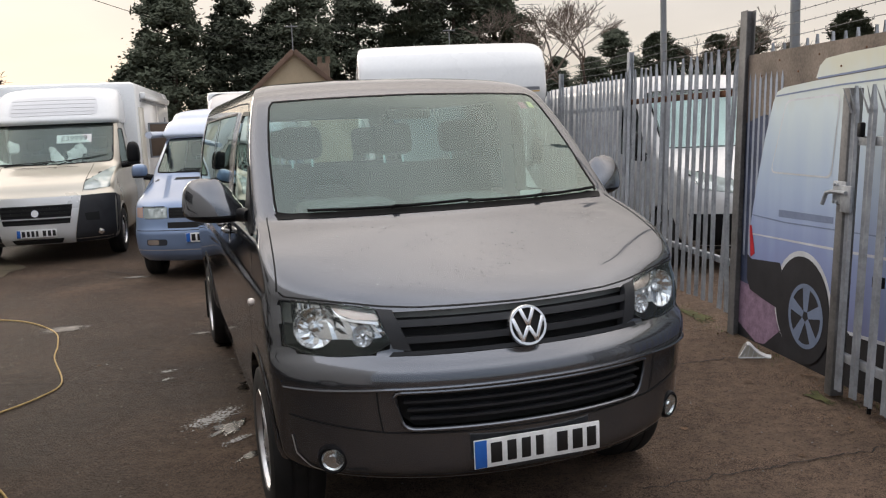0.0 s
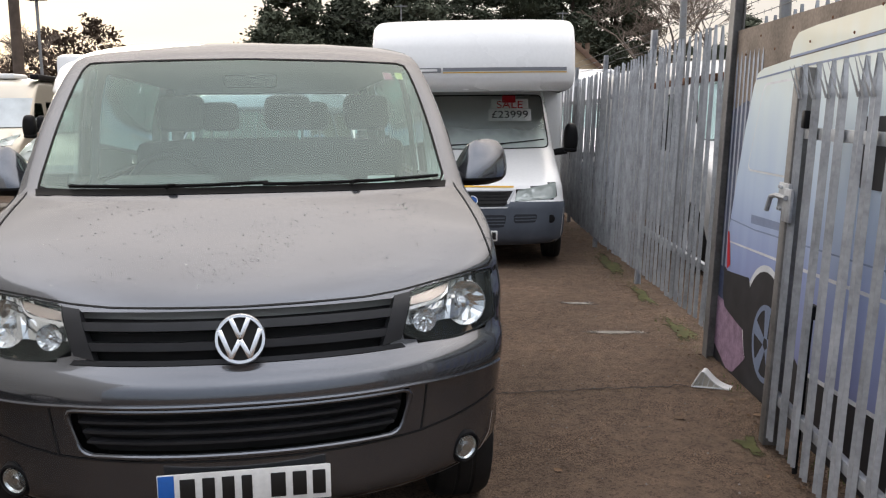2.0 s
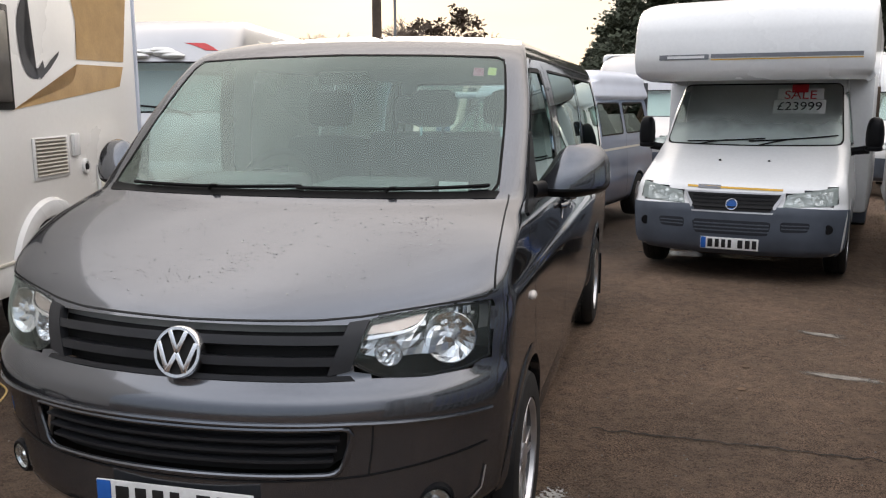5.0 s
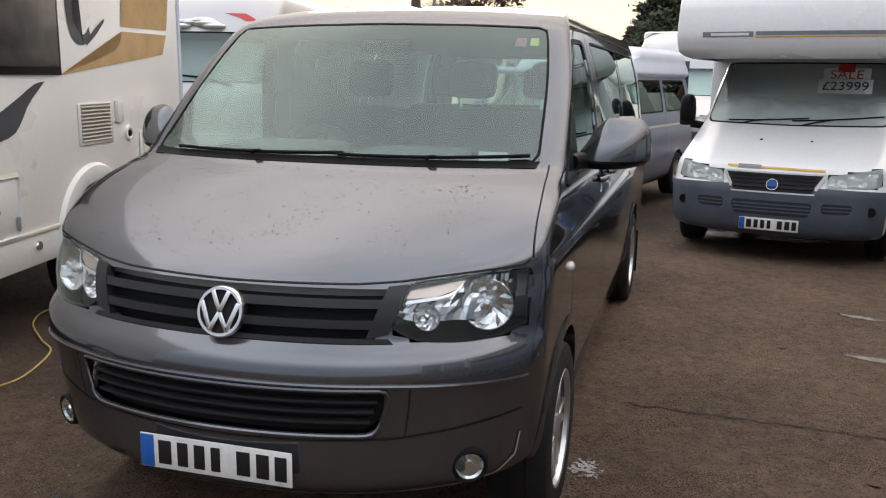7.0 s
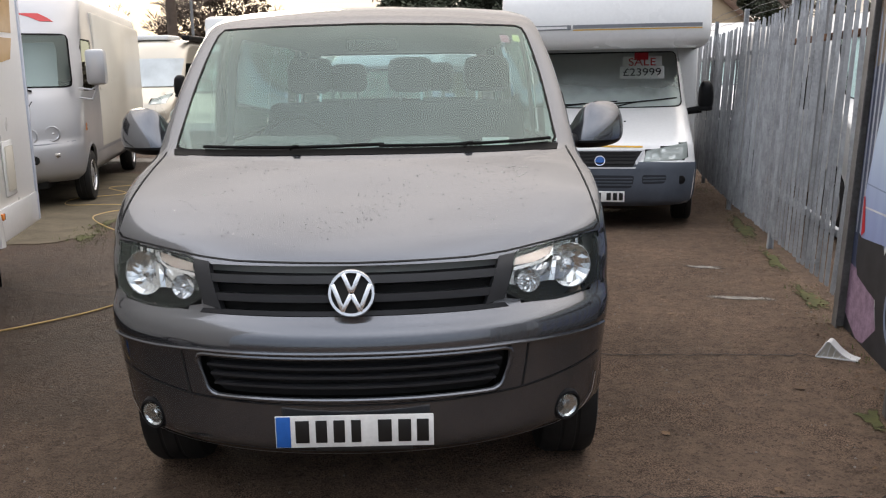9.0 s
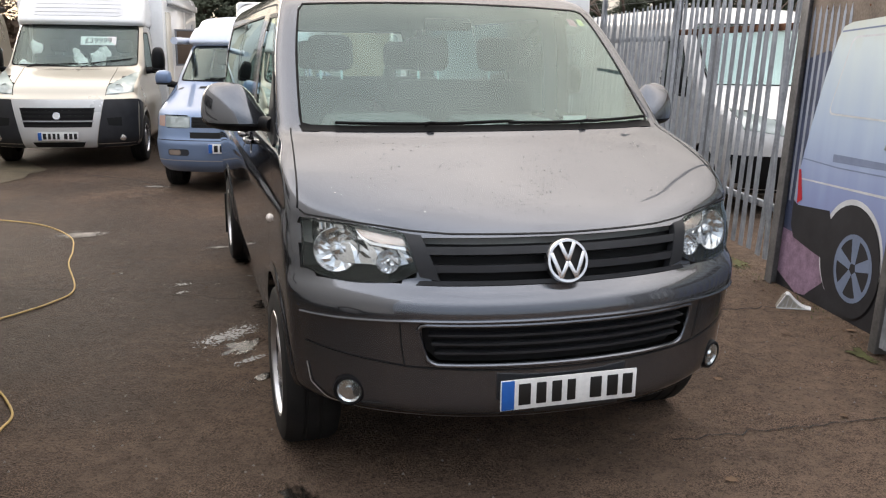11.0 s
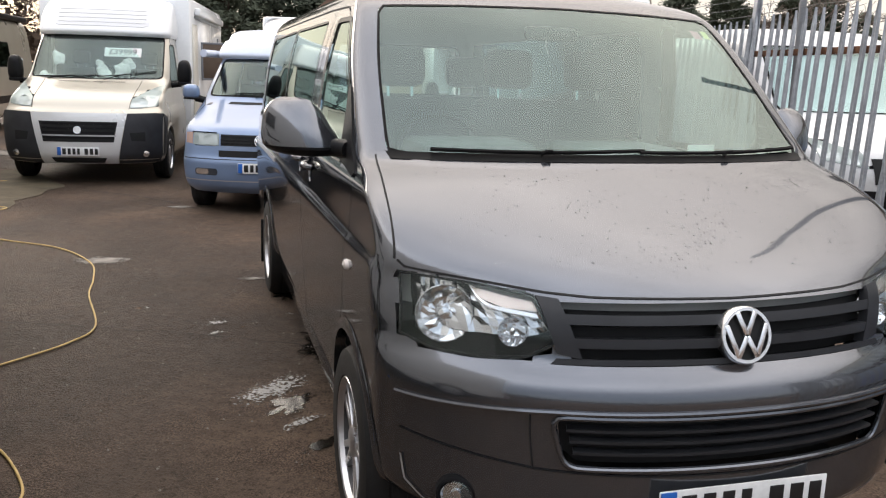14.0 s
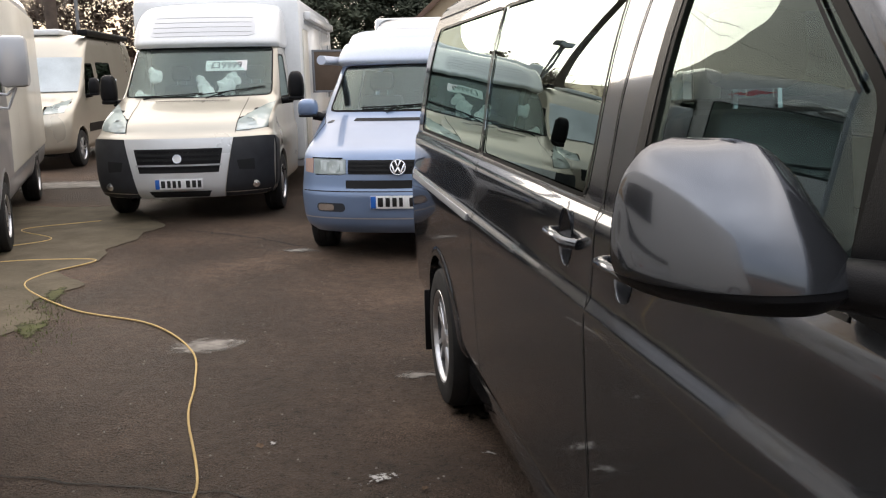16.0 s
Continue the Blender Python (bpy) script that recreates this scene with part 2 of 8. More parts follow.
def box_into(bm, x0, x1, y0, y1, z0, z1, bevel=0.0, m=None, seg=2):
    r = bmesh.ops.create_cube(bm, size=1.0)
    vs = r["verts"]
    for v in vs:
        v.co = Vector(((x0 + x1) / 2 + v.co.x * (x1 - x0), (y0 + y1) / 2 + v.co.y * (y1 - y0), (z0 + z1) / 2 + v.co.z * (z1 - z0)))
    if bevel:
        es = list({e for v in vs for e in v.link_edges})
        out = bmesh.ops.bevel(bm, geom=es, offset=bevel, segments=seg, affect="EDGES", profile=0.5)
        vs = list({v for f in out["faces"] for v in f.verts} | {v for v in vs if v.is_valid})
    if m:
        bmesh.ops.transform(bm, matrix=m, verts=vs)
    return vs


def box(x0, x1, y0, y1, z0, z1, bevel=0.0, m=None):
    bm = bmesh.new()
    box_into(bm, x0, x1, y0, y1, z0, z1, bevel, m)
    return bm


def lathe(profile, seg=32, axis="x"):
    """Turn (r, a) pairs round an axis through the origin."""
    bm = bmesh.new()
    rings = []
    for r, a in profile:
        ring = []
        for k in range(seg):
            w = 2 * math.pi * k / seg
            c, s = r * math.cos(w), r * math.sin(w)
            ring.append(bm.verts.new((a, c, s) if axis == "x" else (c, s, a) if axis == "z" else (c, a, s)))
        rings.append(ring)
    for a, b in zip(rings, rings[1:]):
        for k in range(seg):
            bm.faces.new((a[k], a[(k + 1) % seg], b[(k + 1) % seg], b[k]))
    return bm


def sweep(points, radius, seg=8, cap=True):
    """A round bar along points; radius may be a list."""
    bm = bmesh.new()
    pts = [Vector(p) for p in points]
    rad = radius if isinstance(radius, (list, tuple)) else [radius] * len(pts)
    rings, side = [], None
    for i, p in enumerate(pts):
        d = (pts[min(i + 1, len(pts) - 1)] - pts[max(i - 1, 0)]).normalized()
        if side is None:
            side = d.orthogonal().normalized()
        side = (side - d * side.dot(d)).normalized()
        up = d.cross(side)
        rings.append([bm.verts.new(p + rad[i] * (math.cos(2 * math.pi * k / seg) * side + math.sin(2 * math.pi * k / seg) * up)) for k in range(seg)])
    for a, b in zip(rings, rings[1:]):
        for k in range(seg):
            bm.faces.new((a[k], a[(k + 1) % seg], b[(k + 1) % seg], b[k]))
    if cap:
        bm.faces.new(rings[0])
        bm.faces.new(rings[-1])
    return bm


def spline(points, n):
    """n points on a Catmull-Rom curve through the given ones (any dimension)."""
    p = np.array(points, float)
    if len(p) == 2:
        return [p[0] + (p[1] - p[0]) * k / (n - 1) for k in range(n)]
    q = np.vstack([2 * p[0] - p[1], p, 2 * p[-1] - p[-2]])
    out = []
    for k in range(n):
        s = k / (n - 1) * (len(p) - 1)
        i = min(int(s), len(p) - 2)
        t = s - i
        a, b, c, d = q[i], q[i + 1], q[i + 2], q[i + 3]
        out.append(0.5 * (2 * b + (c - a) * t + (2 * a - 5 * b + 4 * c - d) * t * t + (3 * b - a - 3 * c + d) * t ** 3))
    return out


def along(points, n):
    """n points evenly spaced on a polyline (corners kept near)."""
    p = np.array(points, float)
    s = np.r_[0, np.cumsum(np.linalg.norm(np.diff(p, axis=0), axis=1))]
    return [np.array([np.interp(v, s, p[:, c]) for c in range(p.shape[1])]) for v in np.linspace(0, s[-1], n)]


class Shell:
    """A vehicle body given level by level: (z, front y at the centre, bow, corner depth, half width, rear y)."""

    def __init__(self, rows, p=2.6, rear_corner=0.12, crisp=()):
        self.r = np.array(rows, float)
        self.p, self.rc, self.kept, self.crisp = p, rear_corner, {}, crisp

    def at(self, z):
        key = round(z, 4)
        if key not in self.kept:
            self.kept[key] = [float(v) for v in self._at(z)]
        return self.kept[key]

    def corner(self, z):
        """How square the nose's corners are at a height; crisp: heights and exponents, where this changes."""
        return float(np.interp(z, *zip(*self.crisp))) if self.crisp else self.p

    def _at(self, z):
        r = self.r
        z = min(max(z, r[0, 0]), r[-1, 0])
        i = min(int(np.searchsorted(r[:, 0], z, "right")) - 1, len(r) - 2)
        h = r[i + 1, 0] - r[i, 0]
        t = (z - r[i, 0]) / h
        def slope(k):
            if k <= 0 or k >= len(r) - 1:
                j = 0 if k <= 0 else len(r) - 2
                return (r[j + 1] - r[j]) / (r[j + 1, 0] - r[j, 0])
            a = (r[k] - r[k - 1]) / (r[k, 0] - r[k - 1, 0])
            b = (r[k + 1] - r[k]) / (r[k + 1, 0] - r[k, 0])
            with np.errstate(divide="ignore", invalid="ignore"):
                return np.where(a * b > 0, 2 * a * b / (a + b), 0)
        m0, m1 = slope(i), slope(i + 1)
        v = (1 + 2 * t) * (1 - t) ** 2 * r[i] + t * (1 - t) ** 2 * h * m0 + t * t * (3 - 2 * t) * r[i + 1] + t * t * (t - 1) * h * m1
        return v

    def front(self, x, z, off=0.0):
        _, y0, b, c, w, _ = self.at(z)
        t = min(abs(x) / max(w, 1e-4), 1.0)
        p = self.corner(z)
        y = y0 + b * t * t + c * (1 - (1 - t ** p) ** (1 / p))
        return self._off(Vector((math.copysign(min(abs(x), w), x), y, z)), "f", x, z, off)

    def _off(self, q, kind, a, z, off):
        if not off:
            return q
        f = self.front if kind == "f" else (lambda y, zz: self.side(y, zz, 1 if q.x > 0 else -1))
        e = 0.01
        z1, z0 = min(z + e, self.r[-1, 0]), max(z - e, self.r[0, 0])
        du, dv = f(a + e, z) - f(a - e, z), f(a, z1) - f(a, z0)
        n = du.cross(dv)
        if n.length < 1e-9:
            return q
        n.normalize()
        ref = Vector((0, -1, 0.3)) if kind == "f" else Vector((q.x, 0, 0.2))
        if n.dot(ref) < 0:
            n = -n
        return q + n * off

    def side(self, y, z, s=1, off=0.0):
        _, y0, b, c, w, yr = self.at(z)
        if y < y0 + b + c:
            lo, hi, p = 0.0, 1.0, self.corner(z)
            for _ in range(28):
                t = (lo + hi) / 2
                if y0 + b * t * t + c * (1 - (1 - t ** p) ** (1 / p)) < y:
                    lo = t
                else:
                    hi = t
            x = w * lo
        elif y > yr - self.rc:
            k = min(1.0, (y - yr + self.rc) / self.rc)
            x = w - self.rc * (1 - (1 - k ** 2.5) ** 0.4)
        else:
            x = w
        return self._off(Vector((s * x, y, z)), "s", y, z, off)

    def ring(self, z, nf, ns):
        """Half outline at a level, from the front's centre round to the rear's centre."""
        _, y0, b, c, w, yr = self.at(z)
        p = self.corner(z)
        pts = []
        for k in range(nf):
            t = math.sin(math.pi / 2 * k / nf)
            pts.append((w * t, y0 + b * t * t + c * (1 - (1 - t ** p) ** (1 / p))))
        ys = y0 + b + c
        for k in range(ns):
            pts.append((w, ys + (yr - self.rc - ys) * k / ns))
        for k in range(7):
            a = math.pi / 2 * k / 6
            pts.append((w - min(self.rc, w) * (1 - math.cos(a)), yr - self.rc + self.rc * math.sin(a)))
        pts.append((0.0, yr))
        return pts

    def mesh(self, levels, nf=18, ns=60, cut=None):
        """The skin; cut(kind, a, z) tells what is open ('f': a is x on the nose, 's': a is y on a flank)."""
        bm = bmesh.new()
        rings = []
        for z in levels:
            half = self.ring(z, nf, ns)
            full = [(-x, y) for x, y in half[:0:-1]] + half
            rings.append([bm.verts.new((x, y, z)) for x, y in full[:-1]])
        n = len(rings[0])
        for a, b in zip(rings, rings[1:]):
            for k in range(n):
                f = (a[k], a[(k + 1) % n], b[(k + 1) % n], b[k])
                if cut:
                    q = sum((v.co for v in f), Vector()) / 4
                    if cut(q):
                        continue
                try:
                    bm.faces.new(f)
                except ValueError:
                    pass
        bm.faces.new(rings[-1])
        bmesh.ops.delete(bm, geom=[v for v in bm.verts if not v.link_faces], context="VERTS")
        bmesh.ops.remove_doubles(bm, verts=bm.verts, dist=1e-4)
        return bm

    def f2(self, pts, off):
        return [self.front(a, z, off) for a, z in pts]

    def s2(self, pts, s, off):
        return [self.side(a, z, s, off) for a, z in pts]

    def panel(self, low, high, where, off=0.003, n=14, m=6, depth=0.0, curve=False, lift=None):
        """A skin piece between two curves given on the nose (where 0) or a flank (where +1, -1)."""
        fn = spline if curve else along
        lo, hi = fn(low, n), fn(high, n)
        bm = bmesh.new()
        grid = []
        for j in range(m + 1):
            row = []
            for a, b in zip(lo, hi):
                q = a + (b - a) * j / m
                o = off + (lift(j / m) if lift else 0)
                row.append(bm.verts.new(self.front(q[0], q[1], o) if where == 0 else self.side(q[0], q[1], where, o)))
            grid.append(row)
        for r0, r1 in zip(grid, grid[1:]):
            for k in range(n - 1):
                bm.faces.new((r0[k], r0[k + 1], r1[k + 1], r1[k]))
        if depth:
            bmesh.ops.recalc_face_normals(bm, faces=bm.faces)
            bmesh.ops.solidify(bm, geom=bm.faces[:], thickness=depth)
        return bm

    def line(self, pts, where, width=0.006, off=0.002, n=30, curve=False, bm=None):
        """A thin ribbon along a curve on the skin."""
        q = (spline if curve else along)(pts, n)
        bm = bm or bmesh.new()
        vs = []
        put = (lambda p, o: self.front(p[0], p[1], o)) if where == 0 else (lambda p, o: self.side(p[0], p[1], where, o))
        at = [put(p, off) for p in q]
        for i, p in enumerate(q):
            t = at[min(i + 1, n - 1)] - at[max(i - 1, 0)]
            across = t.cross(at[i] - put(p, off - 0.01))
            across = across.normalized() * width / 2 if across.length > 1e-12 else Vector((0, 0, width / 2))
            vs.append([bm.verts.new(at[i] + across), bm.verts.new(at[i] - across)])
        for a, b in zip(vs, vs[1:]):
            bm.faces.new((a[0], b[0], b[1], a[1]))
        return bm

    def band(self, pts, where, width=0.02, off=0.004, n=60, depth=0.0):
        """A closed band just inside a closed outline on the skin."""
        q = along(list(pts) + [pts[0]], n + 1)[:-1]
        c = sum(q) / n
        bm = bmesh.new()
        pairs = []
        for i, p in enumerate(q):
            d = q[(i + 1) % n] - q[i - 1]
            d = d / (np.linalg.norm(d) + 1e-9)
            nn = np.array([-d[1], d[0]])
            if nn @ (c - p) < 0:
                nn = -nn
            pr = []
            put = lambda u: self.front(u[0], u[1]) if where == 0 else self.side(u[0], u[1], where)
            stretch = max(1.0, (put(p + nn * 0.004) - put(p)).length / 0.004)
            for k in (0, 1):
                e = p + nn * width * k / stretch
                pr.append(bm.verts.new(self.front(e[0], e[1], off) if where == 0 else self.side(e[0], e[1], where, off)))
            pairs.append(pr)
        for i in range(n):
            a, b = pairs[i], pairs[(i + 1) % n]
            bm.faces.new((a[0], b[0], b[1], a[1]))
        if depth:
            bmesh.ops.recalc_face_normals(bm, faces=bm.faces)
            bmesh.ops.solidify(bm, geom=bm.faces[:], thickness=depth)
        return bm


def inside(poly, a, z):
    c, n = False, len(poly)
    for i in range(n):
        (x0, y0), (x1, y1) = poly[i], poly[i - 1]
        if (y0 > z) != (y1 > z) and a < (x1 - x0) * (z - y0) / (y1 - y0) + x0:
            c = not c
    return c


def rounded(poly, r=0.05, k=4):
    """A polygon with its corners rounded."""
    out, n = [], len(poly)
    for i in range(n):
        p, a, b = np.array(poly[i], float), np.array(poly[i - 1], float), np.array(poly[(i + 1) % n], float)
        da, db = (a - p), (b - p)
        la, lb = np.linalg.norm(da), np.linalg.norm(db)
        rr = min(r, la * 0.45, lb * 0.45)
        s, e = p + da / la * rr, p + db / lb * rr
        for j in range(k + 1):
            t = j / k
            out.append(tuple((1 - t) ** 2 * s + 2 * t * (1 - t) * p + t * t * e))
    return out


def fill_skin(shell, poly, where, off, cell=0.05, depth=0.0):
    """A piece of the skin bounded by a closed outline: a fan of rings shrinking to its middle."""
    n = max(40, len(poly))
    q = along(list(poly) + [poly[0]], n + 1)[:-1]
    c = sum(q) / n
    bm = bmesh.new()
    put = lambda p: bm.verts.new(shell.front(p[0], p[1], off) if where == 0 else shell.side(p[0], p[1], where, off))
    rings = [[put(c + (p - c) * s) for p in q] for s in (1, 0.85, 0.65, 0.45, 0.22)]
    for a, b in zip(rings, rings[1:]):
        for k in range(n):
            bm.faces.new((a[k], a[(k + 1) % n], b[(k + 1) % n], b[k]))
    m = put(c)
    for k in range(n):
        bm.faces.new((rings[-1][k], rings[-1][(k + 1) % n], m))
    if depth:
        bmesh.ops.recalc_face_normals(bm, faces=bm.faces)
        bmesh.ops.solidify(bm, geom=bm.faces[:], thickness=depth)
    return bm


def wheel(parent, x, y, r, out, width=0.22, rim_r=None, spokes=5, steel=False, double=True):
    """A wheel as a part of a vehicle: tyre and rim below it. out: +1 faces +x."""
    rr = rim_r or r * 0.66
    w = width / 2
    prof = [(rr * 0.98, -w * 0.8), (rr * 1.02, -w), (r * 0.86, -w * 1.04), (r * 0.95, -w * 0.95), (r * 0.995, -w * 0.72), (r, -w * 0.35), (r * 0.985, -w * 0.3),
            (r * 0.985, -w * 0.24), (r, -w * 0.2), (r, w * 0.2), (r * 0.985, w * 0.24), (r * 0.985, w * 0.3), (r, w * 0.35), (r * 0.995, w * 0.72),
            (r * 0.95, w * 0.95), (r * 0.86, w * 1.04), (rr * 1.02, w), (rr * 0.98, w * 0.8)]
    wh = new("wheel")
    wh.parent = parent
    wh.matrix_basis = pose(x, y, r, 0, 0, 0 if out > 0 else 180)
    part("tyre", lathe(prof, 40), M_RUBBER, wh)
    bm = lathe([(rr * 1.0, w * 0.96), (rr * 0.985, w * 1.0), (rr * 0.955, w * 0.96), (rr * 0.93, w * 0.80)], 40)
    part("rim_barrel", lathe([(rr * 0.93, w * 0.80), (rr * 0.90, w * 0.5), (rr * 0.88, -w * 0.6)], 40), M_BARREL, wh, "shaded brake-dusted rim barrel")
    if steel:
        b2 = lathe([(rr * 0.9, w * 0.55), (rr * 0.62, w * 0.62), (rr * 0.5, w * 0.85), (rr * 0.3, w * 0.9), (0.001, w * 0.9)], 40)
        me = bpy.data.meshes.new("tmp")
        b2.to_mesh(me)
        bm.from_mesh(me)
        b2.free()
        bpy.data.meshes.remove(me)
        for k in range(16):
            a = 2 * math.pi * k / 16
            box_into(bm, w * 0.6, w * 0.68, rr * 0.7, rr * 0.84, -rr * 0.04, rr * 0.04, 0.004, Matrix.Rotation(a, 4, "X"))
    else:
        for k in range(spokes):
            for d in ((-0.17, 0.17) if double else (0.0,)):
                a = 2 * math.pi * k / spokes + d
                sw = rr * (0.058 if double else 0.16)
                vs = box_into(bm, w * 0.55, w * 0.86, rr * 0.16, rr * 0.94, -sw, sw, sw * 0.4)
                for v in vs:
                    v.co.x -= 0.22 * w * (v.co.y / rr - 0.5) ** 2
                bmesh.ops.transform(bm, matrix=Matrix.Rotation(a, 4, "X"), verts=vs)
        b2 = lathe([(rr * 0.26, w * 0.5), (rr * 0.25, w * 0.84), (rr * 0.2, w * 0.9), (0.001, w * 0.92)], 24)
        me = bpy.data.meshes.new("tmp")
        b2.to_mesh(me)
        bm.from_mesh(me)
        b2.free()
        bpy.data.meshes.remove(me)
    part("rim", bm, M_ALLOY, wh, "silver alloy rim")
    part("hub_disc", lathe([(rr * 0.88, -w * 0.5), (rr * 0.86, 0.0), (0.001, 0.0)], 24), M_GAP, wh)
    return wh


# ---- vehicles ----
def near_on(poly, a, z):
    best, d0 = None, 1e9
    p = np.array([a, z])
    for i in range(len(poly)):
        u, v = np.array(poly[i - 1]), np.array(poly[i])
        t = min(1.0, max(0.0, float((p - u) @ (v - u)) / (float((v - u) @ (v - u)) + 1e-12)))
        c = u + t * (v - u)
        d = np.linalg.norm(p - c)
        if d < d0:
            best, d0 = c, d
    return best


def body_skin(shell, levels, screen, flank, arches, nf=18, ns=110, rear=None, y_front=1.9, holes=()):
    """The skin with true openings for screen, side windows and wheels, their edges drawn onto the outlines."""
    def kind(q):
        for ya, za, ra in arches:
            if abs(q.x) > 0.5 and (q.y - ya) ** 2 + (q.z - za) ** 2 < ra * ra:
                return ("a", (ya, za, ra))
        if screen and q.y < y_front and inside(screen, q.x, q.z) and shell.front(q.x, q.z).y > q.y - 0.15:
            return ("f", screen)
        for poly in holes:
            if q.y < 0.8 and inside(poly, q.x, q.z):
                return ("f", poly)
        for s, poly in flank:
            if q.x * s > 0.45 and inside(poly, q.y, q.z):
                return ("s", poly, s)
        if rear and q.y > shell.at(q.z)[5] - 0.02 and inside(rear, q.x, q.z):
            return ("r", rear)
        return None
    bm = shell.mesh(levels, nf, ns, lambda q: kind(q) is not None)
    for v in bm.verts:
        k = kind(v.co)
        if not k:
            continue
        if k[0] == "a":
            ya, za, ra = k[1]
            d = Vector((v.co.y - ya, v.co.z - za))
            d = d.normalized() * ra
            v.co.y, v.co.z = ya + d.x, max(za + d.y, levels[0])
        elif k[0] == "f":
            c = near_on(k[1], v.co.x, v.co.z)
            v.co = shell.front(c[0], c[1])
        elif k[0] == "s":
            c = near_on(k[1], v.co.y, v.co.z)
            v.co = shell.side(c[0], c[1], k[2])
        else:
            c = near_on(k[1], v.co.x, v.co.z)
            v.co.x, v.co.z = c[0], c[1]
    # corners of cut cells that lie just outside a window are drawn onto its outline too
    for v in bm.verts:
        if not v.is_boundary or v.co.z < 1.2:
            continue
        if screen and v.co.y < y_front:
            c = near_on(screen, v.co.x, v.co.z)
            if 1e-4 < math.hypot(c[0] - v.co.x, c[1] - v.co.z) < 0.035:
                q = shell.front(c[0], c[1])
                if (q - v.co).length < 0.08:
                    v.co = q
                    continue
        for s, poly in flank:
            if v.co.x * s > 0.45:
                c = near_on(poly, v.co.y, v.co.z)
                if 1e-4 < math.hypot(c[0] - v.co.y, c[1] - v.co.z) < 0.03:
                    q = shell.side(c[0], c[1], s)
                    if (q - v.co).length < 0.06:
                        v.co = q
                        break
    return bm


def lamp_holes(low, high):
    """Openings in the nose for a pair of lamps, drawn a little inside their edges."""
    ring = [tuple(p) for p in spline(low, 14)] + [tuple(p) for p in spline(high, 14)][::-1]
    return [ring, [(-a, z) for a, z in ring]]


def arch_lip(shell, y, z, r, s, parent, material, z_min, width=0.035, proud=0.012):
    """The flared lip round a wheel opening."""
    a0 = math.asin(max(-1.0, (z_min - z) / r))
    bm = bmesh.new()
    rows = []
    for k in range(33):
        a = a0 + (math.pi - 2 * a0) * k / 32
        row = []
        for rad, off in ((r - 0.006, -0.03), (r - 0.008, proud * 0.8), (r + width * 0.4, proud), (r + width, 0.001)):
            yy, zz = y + rad * math.cos(a), z + rad * math.sin(a)
            q = shell.side(yy, max(zz, shell.r[0, 0]), s)
            row.append(bm.verts.new((q.x + s * off, yy, max(zz, z_min))))
        rows.append(row)
    for p, q in zip(rows, rows[1:]):
        for j in range(3):
            bm.faces.new((p[j], p[j + 1], q[j + 1], q[j]))
    part("wheel_arch", bm, material, parent)
    bm = bmesh.new()
    w0 = abs(shell.side(y, max(z, shell.r[0, 0]), s).x)
    rows = []
    for k in range(17):
        a = math.pi * k / 16
        rows.append([bm.verts.new((s * x, y + (r + 0.01) * math.cos(a), z + (r + 0.01) * math.sin(a))) for x in (w0 - 0.03, w0 - 0.36)])
    for p, q in zip(rows, rows[1:]):
        bm.faces.new((p[0], p[1], q[1], q[0]))
    f = [p[1] for p in rows]
    bm.faces.new(f)
    part("arch_liner", bm, M_GAP, parent)


BAR_PATTERN = ((0, 1), (1.25, 2.1), (2.35, 3.2), (3.45, 4.2), (5.1, 6.1), (6.35, 7.3), (7.5, 8.4))


def number_plate(parent, x, y, z, w=0.52, h=0.111, tilt=0.0, band=True, turn=0.0):
    """A plate with a blue band and plain bars for its characters."""
    e = new("number_plate")
    e.parent = parent
    e.matrix_basis = pose(x, y, z, tilt, 0, turn)
    part("plate_back", box(-w / 2, w / 2, -0.006, 0.0, -h / 2, h / 2, 0.003), M_PLATE, e, "white plate with plain dark bars")
    x0 = -w / 2 + 0.008
    if band:
        part("blue_band", box(-w / 2 + 0.003, -w / 2 + 0.05, -0.0085, -0.005, -h / 2 + 0.003, h / 2 - 0.003, 0.001), M_PLATEBLUE, e)
        x0 = -w / 2 + 0.062
    k = (w / 2 - 0.012 - x0) / 8.4
    for a, b in BAR_PATTERN:
        part("bar", box(x0 + a * k + 0.004, x0 + b * k - 0.004, -0.0085, -0.005, -h * 0.35, h * 0.35, 0.002), M_INK, e)
    return e


def emblem(parent, shell, z, r, ring=None):
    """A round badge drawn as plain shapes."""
    q = shell.front(0, z)
    e = new("badge")
    e.parent = parent
    e.matrix_basis = pose(0, q.y - 0.016, z, -14, 0, 0)
    part("badge_disc", lathe([(r * 0.93, 0.02), (r * 0.93, 0.0), (0.001, -0.004)], 40, "y"), M_GAP if ring is None else ring, e, "dark badge disc")
    part("badge_ring", lathe([(r, 0.02), (r, -0.006), (r * 0.96, -0.012), (r * 0.85, -0.012), (r * 0.82, -0.004), (r * 0.82, 0.01)], 48, "y"), M_BADGE, e, "chrome badge ring")
    return e


def badge_bars(b, k):
    """Slanting chrome bars on a round badge."""
    runs = ((0.026, 0.060, 0.002, 0.004), (0.060, 0.026, 0.028, -0.056), (0.028, -0.056, 0.002, -0.006))
    for s in (1, -1):
        for xa, za, xb, zb in runs:
            p, d = Vector((s * xa * k, 0, za * k)), Vector((s * (xb - xa) * k, 0, (zb - za) * k))
            part("badge_bar", box(-0.0075 * k, 0.0075 * k, -0.014, -0.004, -0.003 * k, d.length + 0.003 * k, 0.002, Matrix.Translation(p) @ Vector((0, 0, 1)).rotation_difference(d).to_matrix().to_4x4()), M_BADGE, b)


